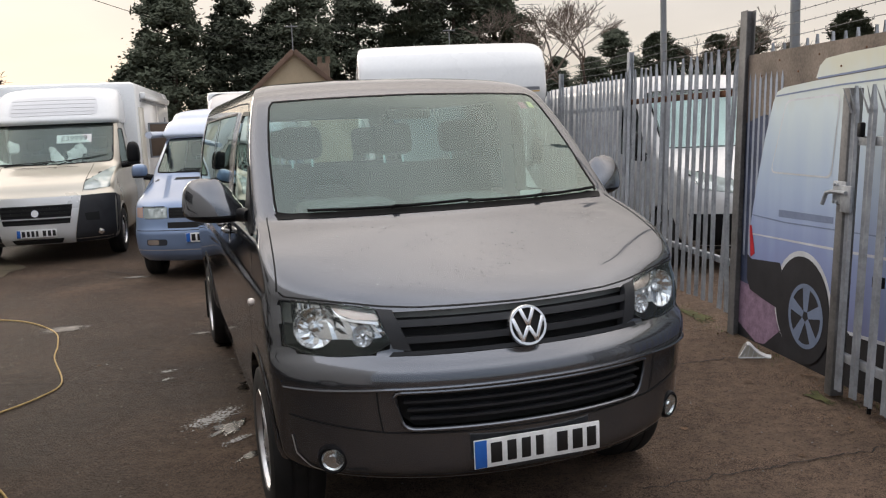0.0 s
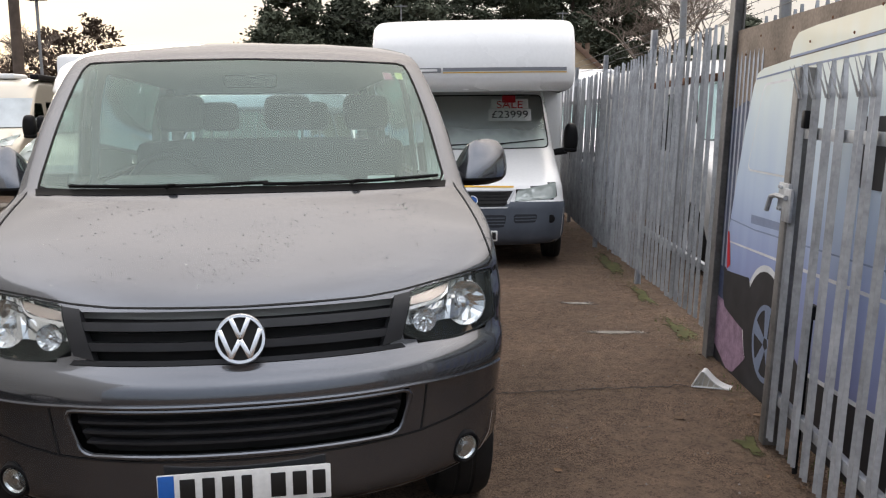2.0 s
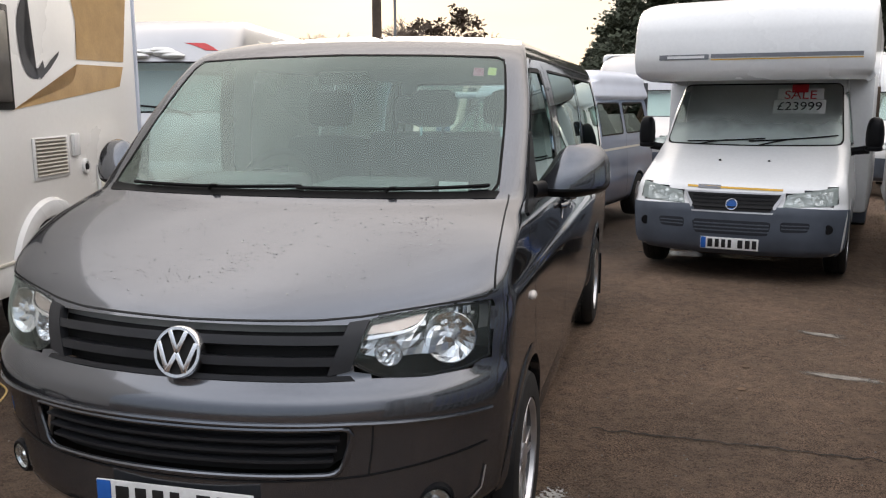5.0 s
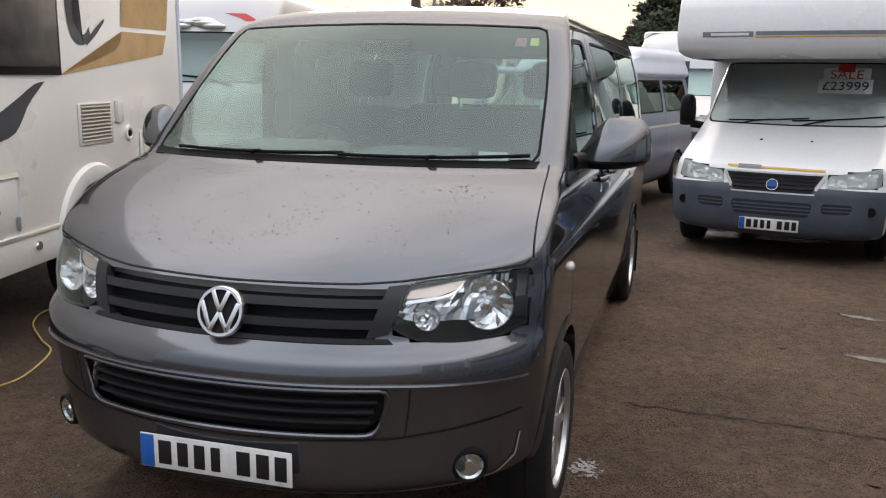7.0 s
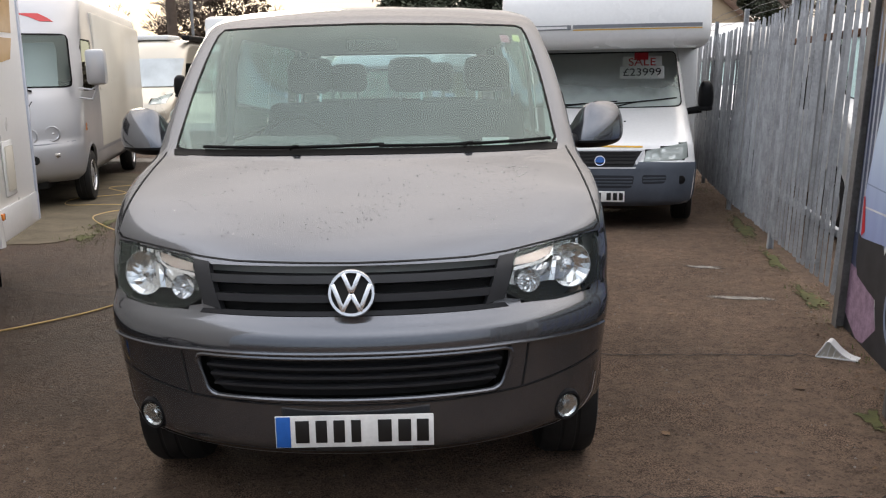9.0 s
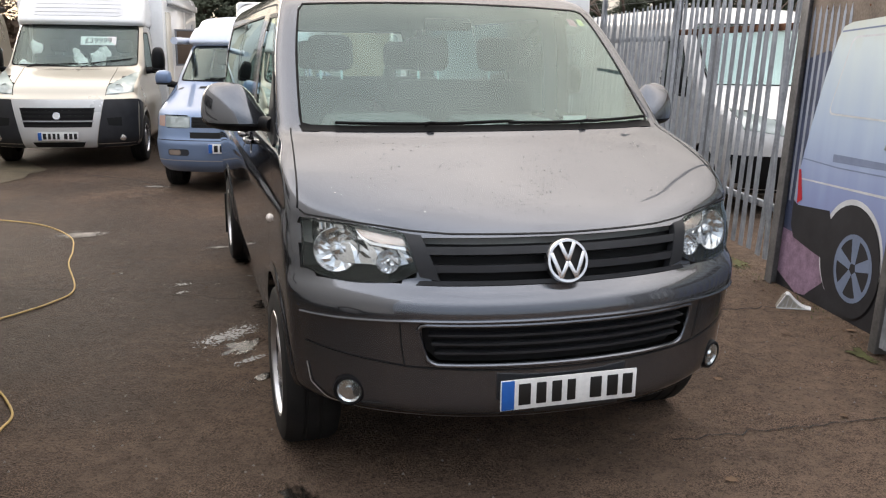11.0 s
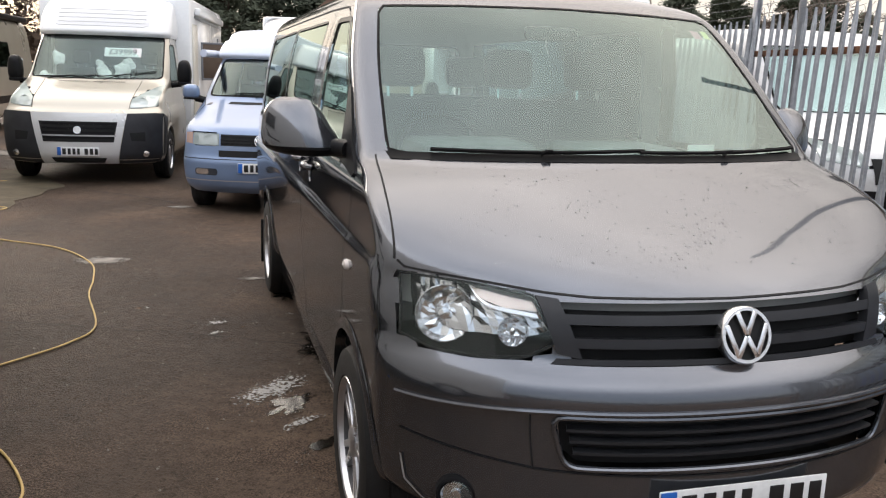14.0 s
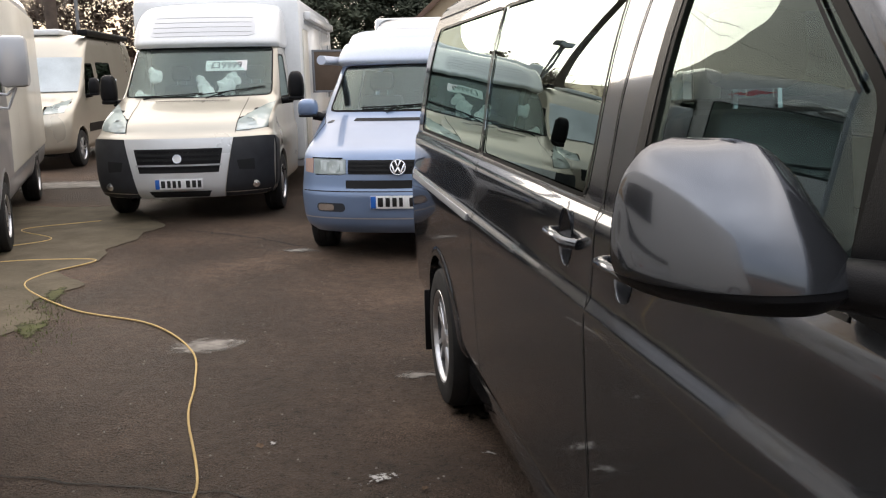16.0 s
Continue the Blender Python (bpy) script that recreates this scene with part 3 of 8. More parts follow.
def wiper(shell, parent, x0, x1, z0, z1, pivot, n=14):
    """A wiper lying on a screen: blade and arm."""
    pts = [shell.front(x0 + (x1 - x0) * k / (n - 1), z0 + (z1 - z0) * k / (n - 1) - 0.006 * math.sin(math.pi * k / (n - 1)), 0.014) for k in range(n)]
    e = new("wiper")
    e.parent = parent
    part("blade", sweep(pts, 0.007, 6), M_FRIT, e)
    m = pts[n // 2] + Vector((0, -0.006, 0.006))
    q = shell.front(pivot[0], pivot[1], 0.008)
    part("arm", sweep([q, q.lerp(m, 0.4) + Vector((0, -0.004, 0.006)), m], [0.007, 0.007, 0.005], 8), M_FRIT, e)
    return e


def squash(bm, f):
    for v in bm.verts:
        v.co = Vector(f(v.co))
    return bm


def mirror(parent, x, y, z, s, w=0.26, h=0.22, d=0.14, shellm=None, foot=0.12, up=0.0):
    """A door mirror: housing, black foot, and glass facing back."""
    e = new("door_mirror")
    e.parent = parent
    e.matrix_basis = pose(x, y, z, 0, 0, 0)
    bm = bmesh.new()
    bmesh.ops.create_uvsphere(bm, u_segments=28, v_segments=18, radius=1.0)
    def f(c):
        k = lambda v, p: math.copysign(abs(v) ** p, v)
        xx, yy, zz = k(c.x, 0.62), k(c.y, 0.8), k(c.z, 0.62)
        yy = yy * (1.0 if yy < 0 else 0.35)
        zz = max(zz, -0.80)
        return (s * (foot + w / 2 + xx * w / 2 * (1 - 0.14 * max(0, zz))), yy * d, zz * h / 2 + h * 0.5 + up)
    part("housing", squash(bm, f), shellm or M_GREY, e)
    part("mirror_glass", box(s * (foot + w * 0.08) if s > 0 else -(foot + w * 0.92), s * (foot + w * 0.92) if s > 0 else -(foot + w * 0.08), d * 0.33, d * 0.36, h * 0.06 + up, h * 0.86 + up, 0.001), M_CHROME, e, "mirror glass")
    bm = bmesh.new()
    bmesh.ops.create_uvsphere(bm, u_segments=20, v_segments=10, radius=1.0)
    part("base", squash(bm, lambda c: (s * (foot + w * 0.47 + math.copysign(abs(c.x) ** 0.6, c.x) * (w * 0.50)), math.copysign(abs(c.y) ** 0.8, c.y) * d * (0.96 if c.y < 0 else 0.36), up + h * 0.085 + math.copysign(abs(c.z) ** 0.5, c.z) * h * 0.085)), M_BLACKP, e, "black lower half")
    part("foot", sweep([(s * -0.04, 0.02, -0.02), (s * 0.04, 0.01, 0.0), (s * (foot + w * 0.25), 0, 0.02 + up)], [0.05, 0.04, 0.045], 12), M_BLACKP, e)
    return e


def car_mirror(parent, s, paint):
    """A car's door mirror: painted domed shell over a black lower lip, its glass facing back, on a short foot."""
    e = new("door_mirror")
    e.parent = parent
    e.matrix_basis = pose(s * 0.900, 1.40, 1.283)
    vs = (0.0, 0.06, 0.16, 0.32, 0.55, 0.74, 0.88, 0.96, 1.0)
    inner = (0.01, -0.025, -0.030, -0.008, 0.026, 0.050, 0.076, 0.100, 0.130)
    outer = (0.195, 0.238, 0.262, 0.270, 0.267, 0.258, 0.240, 0.220, 0.190)
    edges = [np.array(spline(list(zip(vs, e_)), 80)) for e_ in (inner, outer)]
    def skin(v, t):
        a, b = (float(np.interp(v, c[:, 0], c[:, 1])) for c in edges)
        dome = max(0.0, 1 - abs(2 * t - 1) ** 2.1) ** 0.55
        rise = max(0.0, 1 - (max(0.0, v - 0.10) / 0.9) ** 1.7) ** 0.6 * (0.80 + 0.20 * min(1.0, v / 0.12))
        deep = 0.145 * dome * rise
        sweep_in = -0.05 * (1 - t) ** 1.4
        return Vector((s * (a + (b - a) * t), sweep_in - deep, 0.206 * v)), Vector((s * (a + (b - a) * t), sweep_in + 0.02 * dome * rise, 0.206 * v))
    def shell(v0, v1, n, grow):
        bm = bmesh.new()
        front, rear = [], []
        for i in range(n + 1):
            v = v0 + (v1 - v0) * i / n
            row = [skin(v, 0.5 - 0.5 * math.cos(math.pi * k / 26)) for k in range(27)]
            front.append([bm.verts.new(p + Vector((0, -grow, 0))) for p, _ in row])
            rear.append([bm.verts.new(q) for _, q in row])
        for grid in (front, rear):
            for p, q in zip(grid, grid[1:]):
                for k in range(26):
                    bm.faces.new((p[k], p[k + 1], q[k + 1], q[k]))
        for p, q in ((front[0], rear[0]), (front[-1], rear[-1])):
            for k in range(26):
                bm.faces.new((p[k], p[k + 1], q[k + 1], q[k]))
        bmesh.ops.remove_doubles(bm, verts=bm.verts, dist=1e-5)
        return bm
    part("housing", shell(0.17, 1.0, 22, 0.002), paint, e)
    part("base", shell(0.0, 0.165, 8, 0.0), M_BLACKP, e, "black lower lip")
    k = lambda v, p: math.copysign(abs(v) ** p, v)
    part("mirror_glass", squash(lathe([(1.0, 0.0), (0.9, 0.002), (0.001, 0.003)], 28, "y"), lambda c: (s * (0.150 + k(c.x, 0.8) * 0.07), 0.015 + c.y + 0.05 * c.x * 0, 0.105 + k(c.z, 0.8) * 0.06)), M_CHROME, e, "mirror glass")
    part("foot", squash(sweep([(s * -0.025, -0.21, 0.03), (s * -0.01, -0.16, 0.03), (s * 0.03, -0.11, 0.03), (s * 0.07, -0.09, 0.028)], [0.034, 0.036, 0.034, 0.024], 12), lambda c: (c.x, c.y, 0.032 + (c.z - 0.03) * 0.95)), M_BLACKP, e)
    return e


def seat(parent, x, y, z, w=0.5, heads=1, tall=0.62, leanb=0.16):
    e = new("seat")
    e.parent = parent
    e.matrix_basis = pose(x, y, z)
    part("cushion", box(-w / 2, w / 2, -0.26, 0.24, -0.1, 0.06, 0.05), M_SEAT, e)
    lean = Matrix.Translation((0, 0.2, 0)) @ Matrix.Rotation(-leanb, 4, "X")
    part("backrest", box(-w / 2 + 0.01, w / 2 - 0.01, -0.06, 0.08, 0.0, tall, 0.055, lean), M_SEAT, e)
    for k in range(heads):
        hx = 0 if heads == 1 else (-w / 4 if k == 0 else w / 4)
        part("headrest", box(hx - 0.13, hx + 0.13, -0.05, 0.06, tall + 0.05, tall + 0.25, 0.05, lean), M_SEAT, e)
        bm = bmesh.new()
        for d in (-0.06, 0.06):
            box_into(bm, hx + d - 0.006, hx + d + 0.006, 0.0, 0.012, tall - 0.02, tall + 0.08, 0, lean)
        part("headrest_post", bm, M_CHROME, e)
    return e


def inset(low, high, k):
    """The two edges of a lamp drawn in towards its middle."""
    c = sum((np.array(p, float) for p in list(low) + list(high))) / (len(low) + len(high))
    f = lambda pts: [tuple(c + (np.array(p) - c) * (1 - k)) for p in pts]
    lo, hi = f(low), f(high)
    lo = [(a, b + 0.32 * (h - b)) for (a, b), h in zip(lo, [hi[0][1]] * len(lo))]
    return lo, hi


def head_lamp(shell, parent, low, high, s, bowls, depth=0.05, indicator=None, bucket=None, blade=()):
    """A lamp unit: dark bucket behind the skin, reflector bowls and a clear lens."""
    e = new("headlight")
    e.parent = parent
    lo = [(s * a, z) for a, z in low]
    hi = [(s * a, z) for a, z in high]
    part("bucket", shell.panel(lo, hi, 0, -depth * 1.2, 20, 8, curve=True), bucket or M_BLACKP, e)
    t_lo, t_hi = inset(low, high, 0.01)
    tray = shell.panel([(s * a, z) for a, z in t_lo], [(s * a, z) for a, z in t_hi], 0, -depth, 22, 5, curve=True)
    rnd = random.Random(7)
    flute = {}
    for v in tray.verts:
        k = round(v.co.x * 70)
        v.co.y += flute.setdefault(k, rnd.uniform(-0.007, 0.007)) + rnd.uniform(-0.001, 0.001)
    part("reflector_tray", tray, M_REFLECT, e, "silvered faceted reflector tray", None, True)
    rim = lo + hi[::-1]
    part("bezel", shell.band(rim, 0, 0.007, 0.002, 70, 0.004), M_BLACKP, e)
    for x, z, r in bowls:
        q = shell.front(s * x, z, -depth * 0.8)
        nrm = (shell.front(s * x, z, 0.05) - shell.front(s * x, z)).normalized()
        nrm = (nrm + Vector((0, -1.2, 0))).normalized()
        jit = random.Random(int(x * 1000))
        bm = lathe([(r, 0.014), (r * 0.985, 0.015), (r * 0.96, 0.010), (r * 0.8, 0.0), (r * 0.55, -0.010), (r * 0.3, -0.015), (r * 0.22, -0.008), (r * 0.2, 0.008), (0.001, 0.012)], 22, "z")
        for v in bm.verts:
            rad = math.hypot(v.co.x, v.co.y)
            if 0.4 * r < rad < 0.9 * r:
                v.co.z += jit.uniform(-0.006, 0.006)
        part("reflector", bm, M_REFLECT, e, "chrome reflector bowl", Matrix.Translation(q) @ nrm.to_track_quat("Z", "Y").to_matrix().to_4x4(), True)
    if indicator:
        a, b = indicator
        part("indicator", shell.panel([(s * p, z) for p, z in a], [(s * p, z) for p, z in b], 0, -0.016, 12, 3), M_INDSILVER, e, "silver indicator reflector with an amber tint")
    if blade:
        part("blade", shell.panel([(s * p, z) for p, z in blade], [(s * (p + 0.004), z + 0.011) for p, z in blade], 0, -0.012, 16, 2, 0.012, True), M_BADGE, e, "bright chrome blade")
    lens = part("lens", shell.panel(lo, hi, 0, 0.004, 20, 8, curve=True), M_DULLLENS if bucket else M_LENS, e, "clear lens")
    lens.visible_shadow = False
    return e


def slats(shell, parent, name, rows, half, z0, z1, material, off=0.008, h=0.03, depth=0.02, thin=0):
    """Horizontal bars across a grille opening."""
    for z in rows:
        hw = half(z)
        part(name, shell.panel([(-hw, z - h / 2), (hw, z - h / 2)], [(-hw, z + h / 2), (hw, z + h / 2)], 0, off, 26, 2, depth), material, parent)


def levels_of(z0, z1, step):
    n = max(2, int(round((z1 - z0) / step)))
    return [z0 + (z1 - z0) * k / n for k in range(n + 1)]


def windows(shell, parent, flank, material, frit=0.02, trim=M_FRIT):
    for s, poly in flank:
        w = new("side_window")
        w.parent = parent
        pane = part("pane", fill_skin(shell, poly, s, -0.004), material, w)
        pane.visible_shadow = False
        part("seal", shell.band(poly, s, frit, 0.0025, 80), trim, w, "black rubber seal")


def windscreen(shell, parent, poly, material=None, frit=0.022):
    w = new("windscreen")
    w.parent = parent
    pane = part("pane", fill_skin(shell, poly, 0, 0.001), material or M_CLEANGLASS, w)
    pane.visible_shadow = False
    part("seal", shell.band(poly, 0, frit, 0.003, 100), M_FRIT, w, "black printed border")


def both(poly):
    return [(1, poly), (-1, poly)]


def sym(half):
    """A closed outline from its half on +x, given from bottom centre up to top centre."""
    return [(x, z) for x, z in half] + [(-x, z) for x, z in half[::-1] if x > 1e-6]


def grey_van():
    """The grey panel van with windows that the camera walks round."""
    e = thing("van", 0.3665, 3.30, 18.9, "dark grey metallic passenger van with wet bonnet, parked on tarmac", "van", z=-0.01)
    sh = Shell([
        (0.355, 0.1, 0.22, 0.33, 0.865, 5.22), (0.385, 0.03, 0.215, 0.35, 0.886, 5.27), (0.43, 0.005, 0.21, 0.36, 0.901, 5.29), (0.52, 0, 0.205, 0.355, 0.908, 5.29),
        (0.62, -0.004, 0.2, 0.345, 0.915, 5.29), (0.72, -0.01, 0.195, 0.33, 0.921, 5.285), (0.745, -0.014, 0.19, 0.325, 0.9225, 5.28), (0.8, -0.002, 0.19, 0.31, 0.925, 5.275),
        (0.828, 0.022, 0.19, 0.3, 0.926, 5.27), (0.848, 0.055, 0.19, 0.3, 0.927, 5.27), (0.93, 0.072, 0.195, 0.28, 0.930, 5.26), (0.99, 0.095, 0.2, 0.265, 0.932, 5.255),
        (1.03, 0.135, 0.195, 0.25, 0.930, 5.25), (1.07, 0.205, 0.145, 0.21, 0.917, 5.25), (1.13, 0.34, 0.10, 0.15, 0.912, 5.245), (1.2, 0.51, 0.065, 0.115, 0.909, 5.24),
        (1.235, 0.593, 0.07, 0.115, 0.905, 5.238), (1.268, 0.672, 0.08, 0.12, 0.889, 5.236), (1.315, 0.785, 0.11, 0.135, 0.884, 5.23), (1.36, 0.85, 0.09, 0.115, 0.878, 5.22),
        (1.6, 1.14, 0.078, 0.105, 0.847, 5.18), (1.83, 1.425, 0.07, 0.105, 0.788, 5.12), (1.885, 1.52, 0.075, 0.13, 0.763, 5.08), (1.93, 1.66, 0.1, 0.25, 0.714, 5),
        (1.96, 1.88, 0.1, 0.4, 0.630, 4.88), (1.98, 2.25, 0.1, 0.65, 0.492, 4.7), (1.988, 2.7, 0.05, 0.7, 0.295, 4.5)],
        crisp=((1.02, 2.6), (1.14, 4.2), (1.28, 4.2), (1.36, 2.6)))
    edge = [((0.905 + 0.002 * k / 9) * sh.at(1.33 + 0.054 * k)[4], 1.33 + 0.054 * k) for k in range(10)]
    screen = rounded([(0.0, 1.325), (0.5, 1.323)] + edge + [(0.70, 1.842), (0.4, 1.852), (0.0, 1.858), (-0.4, 1.852), (-0.70, 1.842)] + [(-x, z) for x, z in edge[::-1]] + [(-0.5, 1.323)], 0.03)
    door = rounded([(1.30, 1.272), (2.03, 1.275), (1.925, 1.805), (1.60, 1.80), (1.30, 1.545)], 0.035)
    mid_w = rounded([(2.31, 1.275), (3.49, 1.278), (3.47, 1.81), (2.22, 1.81)], 0.035)
    back_w = rounded([(3.50, 1.278), (4.98, 1.28), (4.86, 1.80), (3.48, 1.81)], 0.05)
    band = rounded([(2.31, 1.275), (4.98, 1.28), (4.86, 1.80), (2.22, 1.81)], 0.035)
    dishes = [[(y + 0.05 * math.cos(a), 1.168 + 0.072 * math.sin(a)) for a in [2 * math.pi * k / 28 for k in range(28)]] for y in (2.01, 2.40)]
    flank = both(door) + both(band)
    rear = rounded([(-0.72, 1.25), (0.72, 1.25), (0.66, 1.78), (-0.66, 1.78)], 0.06)
    LAMP = ([(0.508, 0.90), (0.58, 0.862), (0.70, 0.852), (0.80, 0.858), (0.874, 0.885)], [(0.548, 1.022), (0.62, 1.034), (0.72, 1.045), (0.80, 1.050), (0.868, 1.052)])
    mouth = rounded([(-0.475, 0.866), (0.475, 0.866), (0.505, 1.008), (-0.505, 1.008)], 0.02)
    jaw = rounded([(-0.480, 0.59), (0.480, 0.59), (0.525, 0.72), (-0.525, 0.72)], 0.035)
    arches = [(0.91, 0.335, 0.40), (4.31, 0.335, 0.40)]
    lv = levels_of(0.355, 1.03, 0.022) + levels_of(1.03, 1.315, 0.012)[1:] + levels_of(1.315, 1.93, 0.025)[1:] + levels_of(1.93, 1.988, 0.008)[1:]
    part("body", body_skin(sh, lv, screen, flank + both(dishes[0]) + both(dishes[1]), arches, 24, 170, rear, holes=lamp_holes(*LAMP) + [mouth, jaw]), M_GREY, e)
    inner = Shell([(r[0] - (0.03 if r[0] > 1.85 else 0), r[1] + 0.07, r[2], r[3], r[4] - 0.045, r[5] - 0.05) for r in sh.r if r[0] > 0.9])
    wide = lambda poly, k: [(sum(p[0] for p in poly) / len(poly) * (1 - k) + a * k, sum(p[1] for p in poly) / len(poly) * (1 - k) + b * k) for a, b in poly]
    part("lining", body_skin(inner, levels_of(0.95, 1.95, 0.03), wide(screen, 1.10), both(wide(door, 1.10)) + both(wide(band, 1.04)), [], 18, 100, wide(rear, 1.05)), M_LINING, e, "pale cabin lining")
    windscreen(sh, e, screen, M_GLASS, 0.011)
    windows(sh, e, both(door), M_SIDEGLASS)
    windows(sh, e, both(mid_w) + both(back_w), M_TINT, 0.012)
    bm = bmesh.new()
    bm.faces.new([bm.verts.new((x, 5.235 - 0.12 * (z - 1.25), z)) for x, z in rear])
    w = part("rear_window", bm, M_SIDEGLASS, e)
    w.visible_shadow = False
    # sills and underside
    for s in (1, -1):
        part("sill", box(min(s * 0.76, s * 0.872), max(s * 0.76, s * 0.872), 1.33, 3.9, 0.235, 0.37, 0.03), M_GREY, e)
        part("rear_sill", box(min(s * 0.76, s * 0.872), max(s * 0.76, s * 0.872), 4.72, 5.2, 0.26, 0.37, 0.03), M_GREY, e)
        part("mudflap", box(min(s * 0.70, s * 0.935), max(s * 0.70, s * 0.935), 4.74, 4.755, 0.13, 0.46, 0.005), M_BLACKP, e, "black rubber mudflap")
    part("underbody", box(-0.62, 0.62, 0.35, 5.15, 0.30, 0.42, 0.03), M_GAP, e)
    part("undertray", sh.panel([(-0.55, 0.362), (0.55, 0.362)], [(-0.55, 0.385), (0.55, 0.385)], 0, -0.03, 20, 2, 0.02), M_BLACKP, e)
    for y, z, r in arches:
        for s in (1, -1):
            arch_lip(sh, y, z, r, s, e, M_GREY, 0.357)
            wheel(e, s * 0.812, y, 0.335, s, 0.225, 0.225, 5)
    # nose: upper grille
    g = new("upper_grille")
    g.parent = e
    zt, zb = 1.012, 0.862
    hw = lambda z: 0.505 + 0.06 * (0.93 - z)
    part("grille_back", sh.panel([(-0.50, zb), (0.50, zb)], [(-0.52, zt), (0.52, zt)], 0, -0.05, 30, 6), M_GAP, g)
    slats(sh, g, "slat", (0.967, 0.908), lambda z: 0.485, zb, zt, M_GRILLE, 0.006, 0.025, 0.045)
    for s in (1, -1):
        part("grille_end", sh.panel([(s * 0.44, 0.866), (s * 0.504, 0.88)], [(s * 0.49, 1.012), (s * 0.545, 1.018)], 0, 0.008, 6, 8, 0.03), M_GRILLE, g)
    part("lower_bar", sh.panel([(-0.52, 0.850), (0.52, 0.850)], [(-0.505, 0.867), (0.505, 0.867)], 0, 0.006, 30, 2, 0.012), M_GRILLE, g)
    b = emblem(e, sh, 0.929, 0.078)
    badge_bars(b, 1.0)
    # lower grille
    g2 = new("lower_grille")
    g2.parent = e
    low = jaw
    part("grille_back", fill_skin(sh, [(x * 1.02, 0.655 + (z - 0.655) * 1.1) for x, z in low], 0, -0.04), M_GAP, g2)
    slats(sh, g2, "slat", (0.625, 0.658, 0.690), lambda z: 0.46 + (z - 0.59) * 0.33, 0.59, 0.72, M_GRILLE, 0.0, 0.008, 0.03)
    ring = along([(x * 1.02, 0.655 + (z - 0.655) * 1.14) for x, z in low] + [(low[0][0] * 1.02, 0.655 + (low[0][1] - 0.655) * 1.14)], 121)
    part("surround", sweep([sh.front(a, z, 0.002) for a, z in ring], 0.008, 8), M_GREY, g2)
    # bumper joints and trim strips
    half_strip = [(0.0, 0.744), (0.53, 0.742), (0.82, 0.731), (0.86, 0.729), (0.885, 0.727)]
    part("bumper_strip", sweep([sh.front(a, z, 0.001) for a, z in along([(-a, z) for a, z in half_strip[:0:-1]] + half_strip, 70)], 0.008, 8), M_GREY, e, "raised grey bumper edge")
    for s in (1, -1):
        j = sh.line([(s * 0.585, 0.742), (s * 0.578, 0.66), (s * 0.565, 0.575)], 0, 0.005, 0.003)
        part("shut_line", sh.line([(s * 0.87, 0.615), (s * 0.70, 0.59), (s * 0.55, 0.572), (s * 0.3, 0.565), (0, 0.563)], 0, 0.005, 0.003, 40, False, j), M_GAP, e)
        f = new("fog_light")
        f.parent = e
        q = sh.front(s * 0.735, 0.455)
        nrm = ((sh.front(s * 0.735, 0.455, 0.05) - q).normalized() + Vector((0, -0.6, 0))).normalized()
        m = Matrix.Translation(q) @ nrm.to_track_quat("Z", "Y").to_matrix().to_4x4()
        part("recess", lathe([(0.062, -0.006), (0.056, 0.012), (0.050, 0.015), (0.043, 0.006)], 28, "z"), M_BLACKP, f, "", m)
        part("reflector", lathe([(0.043, 0.012), (0.037, 0.005), (0.018, 0.002), (0.014, 0.010), (0.001, 0.012)], 24, "z"), M_REFLECT, f, "", m)
        ln = part("lens", lathe([(0.044, 0.011), (0.037, 0.017), (0.018, 0.022), (0.001, 0.024)], 24, "z"), M_LENS, f, "", m)
        ln.visible_shadow = False
        part("brow", sh.line([(s * 0.862, 0.53), (s * 0.85, 0.455), (s * 0.80, 0.405), (s * 0.70, 0.388), (s * 0.4, 0.384), (0.0, 0.383)], 0, 0.008, 0.004, 50), M_SILVER, f, "pale worn bumper edge")
        head_lamp(sh, e, *LAMP, s,
                  [(0.615, 0.928, 0.042), (0.785, 0.958, 0.080)], 0.06, ([(0.545, 0.985), (0.63, 0.99), (0.69, 1.015)], [(0.552, 1.012), (0.63, 1.024), (0.70, 1.034)]), None,
                  [(0.545, 0.968), (0.60, 0.975), (0.655, 0.985), (0.685, 1.005), (0.70, 1.03)])
        # bonnet edge and wing lines
        ln = sh.line([(s * 0.872, 1.08), (s * 0.862, 1.066), (s * 0.80, 1.060), (s * 0.65, 1.044), (s * 0.52, 1.028), (s * 0.4, 1.020), (0, 1.016)], 0, 0.006, 0.002, 40)
        ln = sh.line([(s * a, z) for a, z in ((0.879, 1.082), (0.869, 1.15), (0.857, 1.22), (0.843, 1.28), (0.832, 1.322))], 0, 0.006, 0.002, 50, True, ln)
        ln = sh.line([(0.505, 1.082), (0.475, 1.0), (0.46, 0.90), (0.46, 0.75)], s, 0.005, 0.002, 30, True, ln)
        part("shut_line", ln, M_GAP, e)
        # doors
        ln = sh.line([(0.955, 1.235), (0.985, 1.0), (1.02, 0.86), (1.09, 0.70)], s, 0.006, 0.002, 40, True)
        ln = sh.line([(2.20, 0.36), (2.20, 1.25), (2.17, 1.50), (2.07, 1.84)], s, 0.007, 0.002, 40, False, ln)
        ln = sh.line([(1.34, 0.372), (2.28, 0.372), (3.56, 0.372)], s, 0.006, 0.002, 40, False, ln)
        ln = sh.line([(3.50, 0.372), (3.50, 1.25)], s, 0.006, 0.002, 40, False, ln)
        ln = sh.line([(1.36, 1.54), (1.67, 1.815), (1.76, 1.845), (2.26, 1.855), (3.54, 1.855), (4.95, 1.85)], s, 0.007, 0.002, 60, False, ln)
